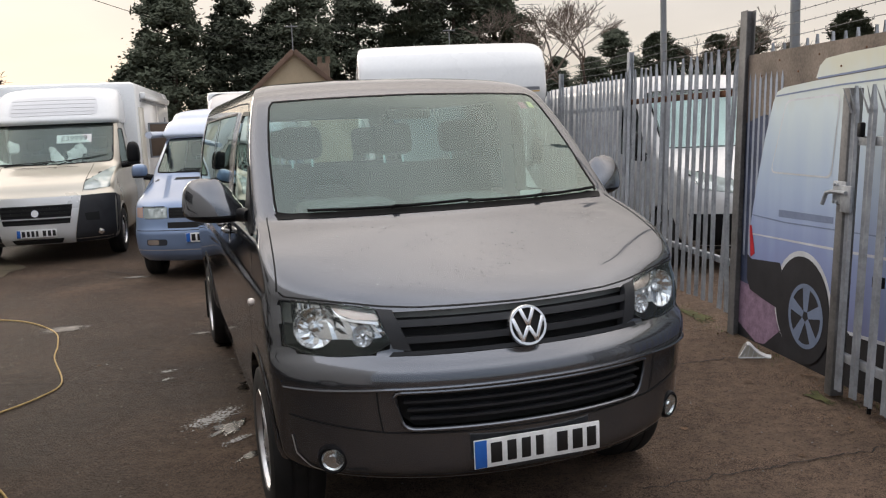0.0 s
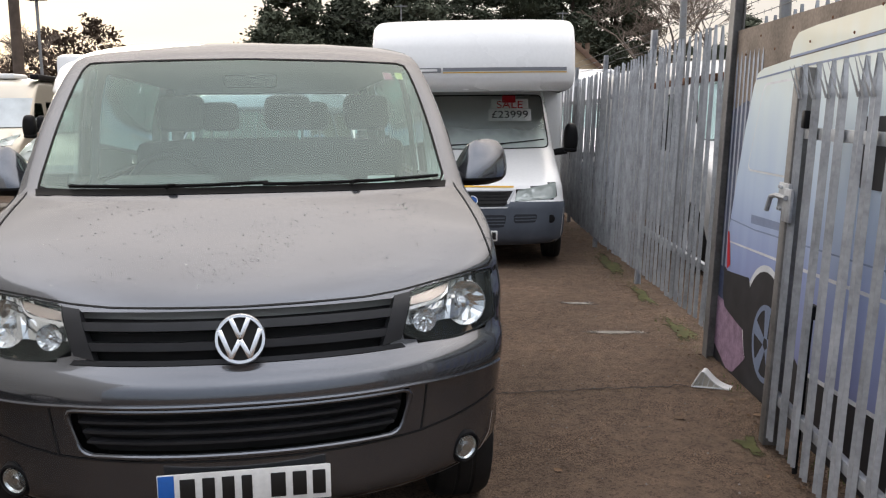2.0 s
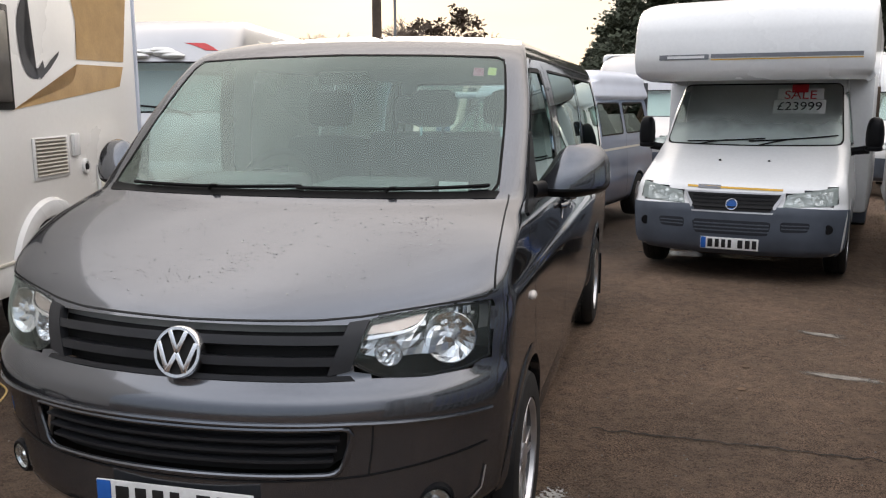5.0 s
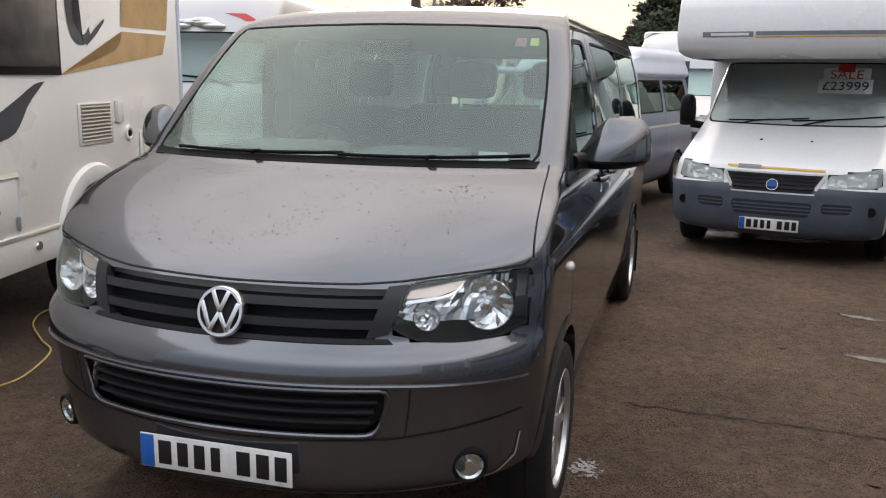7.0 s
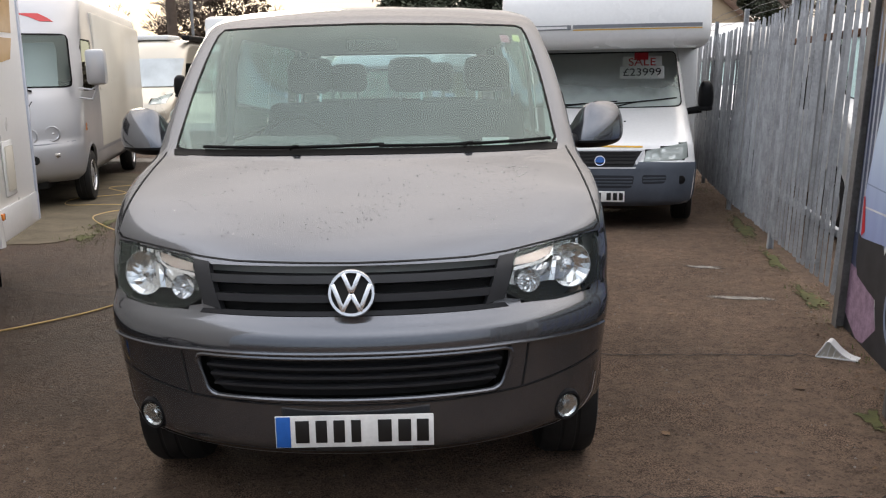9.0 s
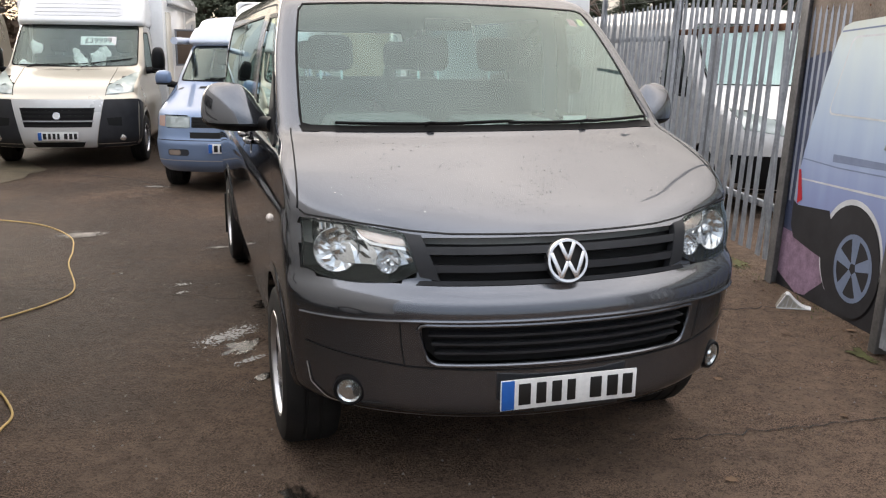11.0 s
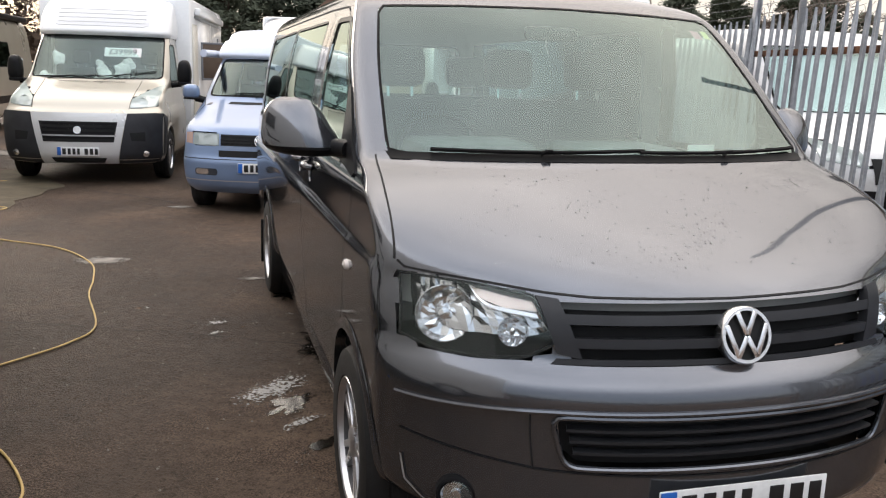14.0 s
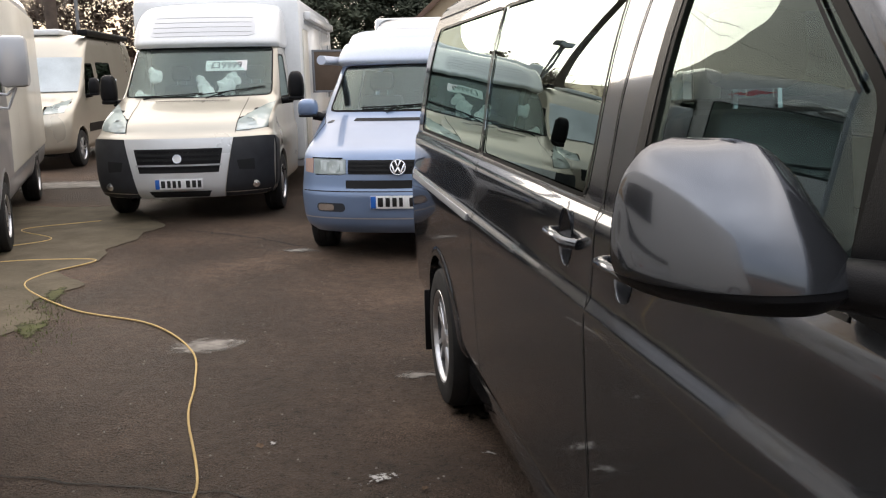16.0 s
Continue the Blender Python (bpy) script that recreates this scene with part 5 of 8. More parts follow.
    dent = rounded([(-0.66, 2.08), (0.66, 2.08), (0.62, 2.36), (-0.62, 2.36)], 0.08)
    part("cap_recess", fill_skin(capw, dent, 0, 0.006, depth=0.004), M_CAPGREY, e, "pale ribbed panel in the roof cap")
    for zz in (2.13, 2.19, 2.25, 2.31):
        part("cap_rib", capw.panel([(-0.6, zz), (0.6, zz)], [(-0.6, zz + 0.03), (0.6, zz + 0.03)], 0, 0.010, 20, 2, 0.004), M_CAPGREY, e)
    # living body
    part("coach_body", box(-1.12, 1.12, 2.5, 7.2, 0.42, 2.62, 0.10), M_WHITE, e, "white coachbuilt living body")
    part("skirt", box(-1.125, 1.125, 2.6, 7.15, 0.34, 0.62, 0.02), M_WHITE, e)
    part("awning", box(1.12, 1.22, 2.9, 6.6, 2.34, 2.46, 0.03), M_WHITE, e, "white rolled awning")
    part("awning_shadow", box(1.115, 1.135, 2.9, 6.6, 2.30, 2.335), M_GREYSTRIPE, e)
    part("habitation_door", box(1.115, 1.14, 2.60, 3.15, 0.62, 2.2, 0.02), M_IVORY, e, "ivory habitation door")
    ow = new("open_window")
    ow.parent = e
    ow.matrix_basis = pose(1.14, 3.5, 1.33, 0, 0, -62)
    part("pane", box(0, 0.02, 0.03, 0.59, 0.03, 0.59, 0.008), M_BLIND, ow, "brown tinted window hinged open")
    for a in ((0, 0.62, 0, 0.03), (0, 0.62, 0.59, 0.62), (0, 0.03, 0.03, 0.59), (0.59, 0.62, 0.03, 0.59)):
        part("frame_bar", box(-0.004, 0.026, *a, 0.006), M_GREYSTRIPE, ow)
    part("side_window", box(1.115, 1.135, 4.4, 5.4, 1.35, 1.95, 0.03), M_BLIND, e, "brown tinted side window")
    part("tall_window", box(1.115, 1.135, 6.3, 6.45, 1.2, 2.1, 0.02), M_GREYSTRIPE, e)
    part("grey_band", box(1.115, 1.128, 4.0, 7.1, 0.95, 1.0), M_GREYSTRIPE, e)
    for s in (1, -1):
        wheel(e, s * 0.98, 5.2, 0.335, s, 0.2, 0.21, 5, True)


def luton_motorhome():
    rows = [(0.25, 0.12, 0.08, 0.26, 0.88, 2.5), (0.31, 0.03, 0.08, 0.28, 0.95, 2.5), (0.48, 0.0, 0.08, 0.28, 0.97, 2.5), (0.68, 0.01, 0.08, 0.28, 0.98, 2.5), (0.73, 0.04, 0.08, 0.27, 0.975, 2.5), (0.88, 0.10, 0.08, 0.25, 0.96, 2.5), (0.93, 0.17, 0.08, 0.25, 0.95, 2.5),
            (1.05, 0.46, 0.08, 0.28, 0.94, 2.5), (1.18, 0.78, 0.08, 0.3, 0.93, 2.5), (1.24, 0.90, 0.08, 0.3, 0.92, 2.5), (1.55, 1.20, 0.08, 0.3, 0.88, 2.5), (1.88, 1.52, 0.08, 0.3, 0.83, 2.5), (1.98, 1.62, 0.08, 0.3, 0.82, 2.5)]
    screen = rounded([(-0.87, 1.24), (0, 1.23), (0.87, 1.24), (0.80, 1.86), (-0.80, 1.86)], 0.06)
    fl = [rounded([(1.40, 1.22), (2.15, 1.22), (2.13, 1.78), (1.72, 1.78)], 0.06)]
    e, sh = cab("motorhome", "white overcab motorhome with grey bumper and sale card", 0.25, 9.87, 6.0, rows, M_WHITE, screen, fl, [(0.92, 0.33, 0.39)], 0.325, True, 5, 26, 0.03, "motorhome",
                ([(0.44, 0.72), (0.80, 0.735), (0.885, 0.75)], [(0.47, 0.83), (0.80, 0.89), (0.885, 0.90)]), [(0.58, 0.785, 0.06), (0.74, 0.81, 0.065)], (0.9, 1.18), glassm=M_FOGGED)
    part("bumper", sh.panel([(-0.92, 0.27), (-0.5, 0.262), (0.5, 0.262), (0.92, 0.27)], [(-0.965, 0.70), (-0.5, 0.715), (0.5, 0.715), (0.965, 0.70)], 0, 0.012, 40, 12, 0.012), M_DARKGREYP, e, "grey plastic bumper")
    for s in (1, -1):
        part("bumper_return", sh.panel([(0.33, 0.27), (0.52, 0.27)], [(0.33, 0.70), (0.62, 0.66)], s, 0.012, 8, 6, 0.012), M_DARKGREYP, e)
        part("bumper_intake", fill_skin(sh, rounded([(s * 0.43, 0.495), (s * 0.66, 0.50), (s * 0.68, 0.585), (s * 0.43, 0.59)], 0.03), 0, 0.014), M_SLOT, e)
        for z in (0.527, 0.558):
            part("intake_bar", sh.panel([(s * 0.44, z - 0.005), (s * 0.665, z - 0.005)], [(s * 0.44, z + 0.005), (s * 0.665, z + 0.005)], 0, 0.016, 8, 1, 0.006), M_DARKGREYP, e)
        q = sh.front(s * 0.82, 0.53, 0.014)
        part("fog_blank", lathe([(0.045, 0.0), (0.04, -0.006), (0.001, -0.008)], 16, "y"), M_BLACKP, e, "", Matrix.Translation(q))
        mirror(e, s * 0.92, 1.35, 1.18, s, 0.17, 0.34, 0.10, M_BLACKP, 0.13)
    part("middle_intake", fill_skin(sh, rounded([(-0.33, 0.455), (0.33, 0.455), (0.355, 0.585), (-0.355, 0.585)], 0.03), 0, 0.014), M_SLOT, e)
    slats(sh, e, "intake_bar", (0.487, 0.52, 0.553), lambda z: 0.335, 0, 1, M_DARKGREYP, 0.017, 0.012, 0.008)
    g = new("grille")
    g.parent = e
    part("grille_surround", sh.panel([(-0.36, 0.655), (0.36, 0.655)], [(-0.455, 0.84), (0.455, 0.84)], 0, 0.016, 16, 3, 0.006), M_SILVER, g)
    part("grille_back", sh.panel([(-0.335, 0.675), (0.335, 0.675)], [(-0.42, 0.825), (0.42, 0.825)], 0, 0.02, 16, 3), M_GAP, g)
    slats(sh, g, "slat", (0.70, 0.735, 0.77, 0.805), lambda z: 0.36, 0, 1, M_BLACKP, 0.026, 0.012, 0.008)
    emblem(e, sh, 0.735, 0.055, M_PLATEBLUE).location.y -= 0.02
    part("yellow_stripe", sh.panel([(-0.43, 0.875), (0.43, 0.862)], [(-0.43, 0.893), (0.43, 0.88)], 0, 0.004, 14, 1), M_YELLOW, e, "yellow stripe along the bonnet edge")
    part("name_bar", sh.panel([(-0.33, 0.868), (-0.12, 0.867)], [(-0.33, 0.898), (-0.12, 0.897)], 0, 0.006, 6, 1), M_GREYSTRIPE, e)
    for x in (-0.22, 0.24):
        q = sh.front(x, 1.1)
        part("washer_jet", lathe([(0.014, 0.0), (0.01, 0.012), (0.001, 0.014)], 10, "z"), M_BLACKP, e, "", Matrix.Translation(q))
    number_plate(e, 0, -0.03, 0.37)
    wiper(sh, e, -0.62, 0.15, 1.26, 1.30, (-0.5, 1.235))
    wiper(sh, e, 0.0, 0.80, 1.27, 1.33, (0.1, 1.235))
    price_card(e, sh, 0.42, 1.64, 0.50, 0.17, "£23999", True)
    # overcab and living body
    top = Shell([(1.88, 0.72, 0.05, 0.2, 1.02, 6.6), (1.904, 0.55, 0.05, 0.16, 1.06, 6.6), (1.96, 0.42, 0.05, 0.14, 1.09, 6.6), (2.104, 0.38, 0.05, 0.14, 1.10, 6.6), (2.344, 0.42, 0.05, 0.14, 1.10, 6.6), (2.544, 0.55, 0.05, 0.16, 1.10, 6.6),
                 (2.632, 0.75, 0.05, 0.2, 1.085, 6.6), (2.688, 1.05, 0.05, 0.25, 1.05, 6.5), (2.712, 1.5, 0.05, 0.3, 0.9, 6.3)], 3.2)
    part("overcab", top.mesh(levels_of(1.88, 2.712, 0.016), 16, 30), M_WHITE, e, "white moulded overcab body")
    part("stripe", top.panel([(-0.32, 2.088), (1.0, 2.088)], [(-0.32, 2.124), (1.0, 2.124)], 0, 0.004, 16, 1), M_GREYSTRIPE, e, "grey and orange stripe")
    part("thin_stripe", top.panel([(-0.32, 2.068), (1.0, 2.068)], [(-0.32, 2.078), (1.0, 2.078)], 0, 0.004, 16, 1), M_YELLOW, e)
    part("logo_plate", top.panel([(-0.82, 2.076), (-0.34, 2.076)], [(-0.82, 2.124), (-0.34, 2.124)], 0, 0.004, 12, 1), M_GREYSTRIPE, e, "plain grey logo plate")
    part("logo_bar", top.panel([(-0.74, 2.088), (-0.38, 2.088)], [(-0.74, 2.112), (-0.38, 2.112)], 0, 0.007, 10, 1), M_WHITE, e)
    part("coach_body", box(-1.10, 1.10, 2.2, 6.6, 0.45, 2.0, 0.06), M_WHITE, e, "white coachbuilt living body")
    part("skirt", box(-1.09, 1.09, 2.3, 6.55, 0.33, 0.6, 0.02), M_DARKGREYP, e)
    part("side_window", box(1.095, 1.115, 3.6, 4.6, 1.25, 1.85, 0.03), M_BLIND, e, "brown tinted side window")
    for s in (1, -1):
        wheel(e, s * 0.96, 4.7, 0.325, s, 0.2, 0.2, 5, True)


def silver_integrated():
    rows = [(0.33, 0.20, 0.15, 0.42, 1.0, 6.8), (0.42, 0.05, 0.15, 0.48, 1.08, 6.8), (0.62, 0.0, 0.15, 0.48, 1.12, 6.8), (0.80, 0.02, 0.15, 0.46, 1.13, 6.8), (0.84, 0.05, 0.15, 0.45, 1.13, 6.8), (1.05, 0.08, 0.15, 0.44, 1.135, 6.8), (1.36, 0.16, 0.15, 0.44, 1.135, 6.8),
            (1.48, 0.22, 0.14, 0.42, 1.13, 6.8), (2.18, 0.52, 0.12, 0.40, 1.11, 6.8), (2.28, 0.58, 0.1, 0.4, 1.105, 6.8), (2.50, 0.74, 0.1, 0.4, 1.09, 6.8), (2.68, 1.0, 0.1, 0.4, 1.05, 6.75), (2.78, 1.5, 0.1, 0.4, 0.95, 6.7)]
    screen = rounded([(-1.05, 1.50), (1.05, 1.50), (1.0, 2.17), (-1.0, 2.17)], 0.07)
    fl = [rounded([(0.82, 1.45), (1.65, 1.45), (1.63, 2.12), (0.95, 2.12)], 0.06)]
    e, sh = cab("motorhome", "silver integrated motorhome with round twin headlights", -7.05, 9.0, 30.0, rows, M_SILVER, screen, fl, [(1.05, 0.34, 0.42), (4.95, 0.34, 0.42)], 0.335, True, 5, 50, 0.04, "motorhome", None, (), (0.5, 1.4), glassm=glass("grey_screen", (0.62, 0.68, 0.66), 0.7))
    part("screen_blind", fill_skin(sh, [(x * 0.97, z) for x, z in screen], 0, -0.25), M_FROST, e, "pale thermal blind behind the screen")
    for s in (1, -1):
        for x, z, r in ((0.82, 0.945, 0.085), (0.58, 0.925, 0.08)):
            h = new("headlight")
            h.parent = e
            q = sh.front(s * x, z, 0.002)
            n = (sh.front(s * x, z, 0.05) - sh.front(s * x, z)).normalized()
            m = Matrix.Translation(q) @ (n + Vector((0, -1, 0))).to_track_quat("Z", "Y").to_matrix().to_4x4()
            part("lamp_ring", lathe([(r * 1.15, -0.02), (r * 1.12, 0.01), (r, 0.014), (r * 0.95, -0.01)], 24, "z"), M_SILVER, h, "", m)
            part("reflector", lathe([(r * 0.95, 0.0), (r * 0.7, -0.03), (r * 0.35, -0.04), (r * 0.3, -0.01), (0.001, 0.0)], 24, "z"), M_REFLECT, h, "", m)
        q = sh.front(s * 0.62, 0.63, 0.004)
        part("fog_light", lathe([(0.055, 0.0), (0.045, -0.01), (0.001, -0.012)], 16, "y"), M_GAP, e, "", Matrix.Translation(q))
        q = sh.front(s * 0.86, 0.68, 0.004)
        part("indicator", lathe([(0.035, 0.0), (0.03, -0.01), (0.001, -0.012)], 16, "y"), M_REFLECT, e, "", Matrix.Translation(q))
        part("bumper_crease", sh.line([(s * 0.0, 0.82), (s * 0.7, 0.815), (s * 1.05, 0.84)], 0, 0.016, 0.003), M_GREYSTRIPE, e)
        part("bonnet_gap", sh.line([(s * 0.25, 0.97), (s * 0.42, 1.02), (s * 0.62, 1.34)], 0, 0.012, 0.003, 20, True), M_GAP, e)
        # hanging mirrors on tube arms
        mr = new("door_mirror")
        mr.parent = e
        mr.matrix_basis = pose(s * 1.12, 0.52, 1.55)
        part("housing", box(min(s * 0.12, s * 0.36), max(s * 0.12, s * 0.36), -0.1, 0.08, -0.02, 0.42, 0.05), M_SILVER, mr)
        for zz in (-0.08, -0.2):
            part("arm", sweep([(0, 0.05, zz + 0.02), (s * 0.16, 0, zz), (s * 0.24, 0, -0.02)], 0.012, 8), M_SILVER, mr)
        part("skirt_line", sh.line([(1.5, 0.62), (6.7, 0.62)], s, 0.03, 0.004), M_GREYSTRIPE, e)
        part("marker_light", sh.panel([(0.70, 0.95), (0.76, 0.95)], [(0.70, 1.05), (0.76, 1.05)], s, 0.006, 4, 2, 0.004), M_AMBER, e)
        part("roof_marker", sh.panel([(0.70, 2.32), (0.76, 2.32)], [(0.70, 2.42), (0.76, 2.42)], s, 0.006, 4, 2, 0.004), M_RED, e)
        for y0, y1, z0, z1 in ((2.0, 2.75, 1.45, 2.1), (3.1, 3.9, 1.55, 2.1)):
            part("blind_window", sh.panel([(y0, z0), (y1, z0)], [(y0, z1), (y1, z1)], s, 0.012, 6, 3, 0.01), M_IVORY, e, "side window with beige blind")
        part("habitation_door", sh.line([(2.9, 0.65), (2.9, 2.25), (3.0, 2.3)], s, 0.012, 0.003), M_GAP, e)
    part("wiper", sweep([sh.front(-0.25, 1.60, 0.03), sh.front(0.3, 1.55, 0.03), sh.front(0.62, 1.45, 0.03)], 0.014, 6), M_BLACKP, e)
    part("side_panel", box(-1.138, 1.138, 1.9, 6.75, 0.64, 2.52, 0.05), M_IVORY, e, "pale ivory side panels")
    bm = bmesh.new()
    rnd = random.Random(3)
    for _ in range(26):
        k = bmesh.ops.create_icosphere(bm, subdivisions=2, radius=rnd.uniform(0.05, 0.12))
        q = sh.front(rnd.uniform(-0.9, 0.3), rnd.uniform(2.24, 2.32))
        for v in k["verts"]:
            v.co = Vector((v.co.x * 1.6, v.co.y, v.co.z * 0.4)) + q
    part("frost", bm, M_CARD, e, "melting frost on the roof edge")["kind"] = "stuff"


def decal(e, name, pts, material, off=0.004, label="", n=0):
    """A flat sticker on the flank of the gold-striped motorhome: points are metres along the wall and height."""
    bm = bmesh.new()
    f = bm.faces.new([bm.verts.new((off, y, z)) for y, z in pts])
    bmesh.ops.triangulate(bm, faces=[f])
    return part(name, bm, material, e, label, None, True)


def gold_motorhome():
    e = thing("motorhome", -4.0, 6.65, 30.0, "white coachbuilt motorhome with gold and charcoal decals", "motorhome", z=0.0)
    part("coach_body", box(-2.3, 0, -6.2, 0, 0.45, 2.95, 0.05), M_LITWHITE, e)
    part("skirt", box(-2.31, 0.006, -6.1, -2.12, 0.43, 0.64, 0.012), M_WHITE, e, "white lower skirt")
    part("rear_skirt", box(-2.31, 0.006, -1.2, 0.004, 0.45, 0.70, 0.012), M_WHITE, e)
    part("skirt_edge", box(-0.01, 0.016, -6.1, -2.16, 0.625, 0.648, 0.006), M_IVORY, e)
    part("corner_trim", box(-0.03, 0.012, -0.03, 0.012, 0.46, 2.9, 0.008), M_PALEBLUE, e)
    # window, locker, vent
    w = new("side_window")
    w.parent = e
    part("window_frame", box(0.0, 0.02, -3.3, -2.02, 1.60, 2.25, 0.008), M_BLACKP, w)
    part("pane", box(0.02, 0.032, -3.26, -2.06, 1.645, 2.21, 0.01), mat("smoked_acrylic", (0.085, 0.072, 0.06), 0.34, 0, 0.12, 5, 0.5, 200, 0.0004), w, "smoked acrylic pane with drizzle")
    v = new("fridge_vent")
    v.parent = e
    part("vent_frame", box(0.0, 0.012, -1.83, -1.34, 1.125, 1.41, 0.006), M_WHITE, v)
    for k in range(10):
        z = 1.15 + k * 0.0255
        part("slat", box(0.006, 0.022, -1.80, -1.38, z, z + 0.010, 0.003), M_IVORY, v)
        part("slot", box(0.0122, 0.0135, -1.80, -1.38, z + 0.011, z + 0.0235), M_VENTSLOT, v)
    part("socket_box", box(0.0, 0.03, -1.28, -1.19, 1.26, 1.42, 0.01), M_WHITE, e)
    i = new("water_inlet")
    i.parent = e
    part("inlet_ring", lathe([(0.06, 0.0), (0.055, 0.018), (0.04, 0.02), (0.03, 0.01), (0.001, 0.012)], 24, "x"), M_WHITE, i, "", Matrix.Translation((0, -1.08, 1.17)))
    part("inlet_cap", lathe([(0.026, 0.0), (0.024, 0.022), (0.001, 0.024)], 16, "x"), M_BLACKP, i, "", Matrix.Translation((0, -1.08, 1.17)))
    p = new("toilet_hatch")
    p.parent = e
    part("hatch_frame", box(0.0, 0.014, -0.90, -0.62, 0.76, 1.17, 0.01), M_WHITE, p)
    part("hatch", box(0.012, 0.022, -0.86, -0.66, 0.80, 1.13, 0.01), M_IVORY, p)
    l = new("gas_locker")
    l.parent = e
    part("locker_rim", box(0.0, 0.008, -3.6, -2.575, 0.62, 1.03, 0.006), M_IVORY, l)
    part("locker_door", box(0.004, 0.014, -3.58, -2.60, 0.65, 1.005, 0.02), M_WHITE, l)
    part("locker_latch", box(0.012, 0.03, -2.65, -2.62, 0.68, 0.77, 0.01), M_STEEL, l)
    decal(l, "warning_sign", [(-2.86, 0.735), (-2.80, 0.815), (-2.86, 0.895), (-2.92, 0.815)], M_SALERED, 0.017, "red diamond warning sign")
    decal(l, "warning_middle", [(-2.86, 0.755), (-2.815, 0.815), (-2.86, 0.875), (-2.905, 0.815)], M_CARD, 0.019)
    decal(l, "warning_mark", [(-2.885, 0.785), (-2.835, 0.785), (-2.845, 0.84), (-2.875, 0.84)], M_SALERED, 0.021)
    part("lock", lathe([(0.032, 0.0), (0.028, 0.012), (0.001, 0.014)], 20, "x"), M_CHROME, e, "chrome lock", Matrix.Translation((0.006, -2.42, 0.55)))
    part("marker_light", box(0.004, 0.025, -1.12, -1.05, 0.62, 0.67, 0.008), M_AMBER, e, "amber marker light")
    # decals
    gl = spline([(-2.02, 1.60), (-1.74, 1.69), (-1.40, 1.735), (-1.22, 1.78), (-1.14, 1.85), (-1.11, 1.92)], 16)
    decal(e, "gold_decal", [tuple(q) for q in gl] + [(-0.29, 1.93), (-0.38, 1.77)], M_GOLD, 0.005, "gold sweeping decal")
    gu = spline([(-1.11, 1.955), (-1.08, 2.1), (-1.1, 2.3), (-1.2, 2.55)], 8)
    decal(e, "gold_decal", [tuple(q) for q in gu] + [(-0.15, 2.55), (-0.28, 1.97)], M_GOLD, 0.005, "gold sweeping decal")
    a, b = spline([(-1.75, 2.40), (-1.88, 2.22), (-1.90, 2.03), (-1.84, 1.85), (-1.70, 1.80), (-1.58, 1.86)], 18), spline([(-1.68, 2.40), (-1.79, 2.22), (-1.82, 2.05), (-1.78, 1.92), (-1.68, 1.87), (-1.60, 1.93)], 18)
    decal(e, "charcoal_mark", [tuple(q) for q in a] + [tuple(q) for q in b[::-1]], M_CHARCOAL, 0.005, "charcoal curved mark")
    decal(e, "charcoal_mark", [(-1.67, 1.82), (-1.5, 1.93), (-1.37, 2.0), (-1.38, 1.97), (-1.5, 1.88), (-1.64, 1.80)][::-1], M_CHARCOAL, 0.006, "charcoal curved mark")
    a = spline([(-2.21, 1.56), (-2.34, 1.54), (-2.55, 1.45), (-2.95, 1.30), (-3.6, 1.12)], 14)
    b = spline([(-2.21, 1.56), (-2.40, 1.43), (-2.50, 1.32), (-2.62, 1.24), (-2.95, 1.18), (-3.6, 1.02)], 14)
    decal(e, "charcoal_swoosh", [tuple(q) for q in a] + [tuple(q) for q in b[:0:-1]], M_CHARCOAL, 0.005, "charcoal sweeping decal")
    # rear wheel with moulded arch
    bm = bmesh.new()
    rings = []
    for r, x in ((0.40, 0.004), (0.415, 0.03), (0.47, 0.04), (0.52, 0.03), (0.54, 0.002)):
        rings.append([bm.verts.new((x, -1.66 + r * math.cos(t), max(0.44, 0.46 + r * math.sin(t)))) for t in [math.pi * k / 32 - 0.04 for k in range(33)] + [math.pi + 0.04]])
    for p0, p1 in zip(rings, rings[1:]):
        for k in range(len(p0) - 1):
            bm.faces.new((p0[k], p0[k + 1], p1[k + 1], p1[k]))
    part("wheel_arch", bm, M_WHITE, e, "white moulded wheel arch")
    bm = bmesh.new()
    bm.faces.new([bm.verts.new((0.0045, -1.66 + 0.405 * math.cos(math.pi * k / 32), 0.452 + 0.405 * math.sin(math.pi * k / 32))) for k in range(33)])
    part("arch_liner", bm, M_GAP, e)
    wheel(e, -0.10, -1.66, 0.345, 1, 0.22, 0.215, 5, True)
    wheel(e, -0.10, -5.2, 0.345, 1, 0.22, 0.215, 5, True)
    wheel(e, -2.2, -1.66, 0.345, -1, 0.22, 0.215, 5, True)
    part("mudflap", box(-0.22, -0.01, -1.22, -1.21, 0.16, 0.55), M_BLACKP, e)
    part("underbody", box(-2.1, -0.3, -6.0, -0.2, 0.32, 0.5), M_GAP, e)
    # rear wall details
    part("rear_bumper", box(-2.25, -0.05, -0.02, 0.09, 0.45, 0.72, 0.03), M_WHITE, e)
    part("rear_light", box(-0.25, -0.1, 0.0, 0.03, 0.8, 1.05, 0.01), M_RED, e)


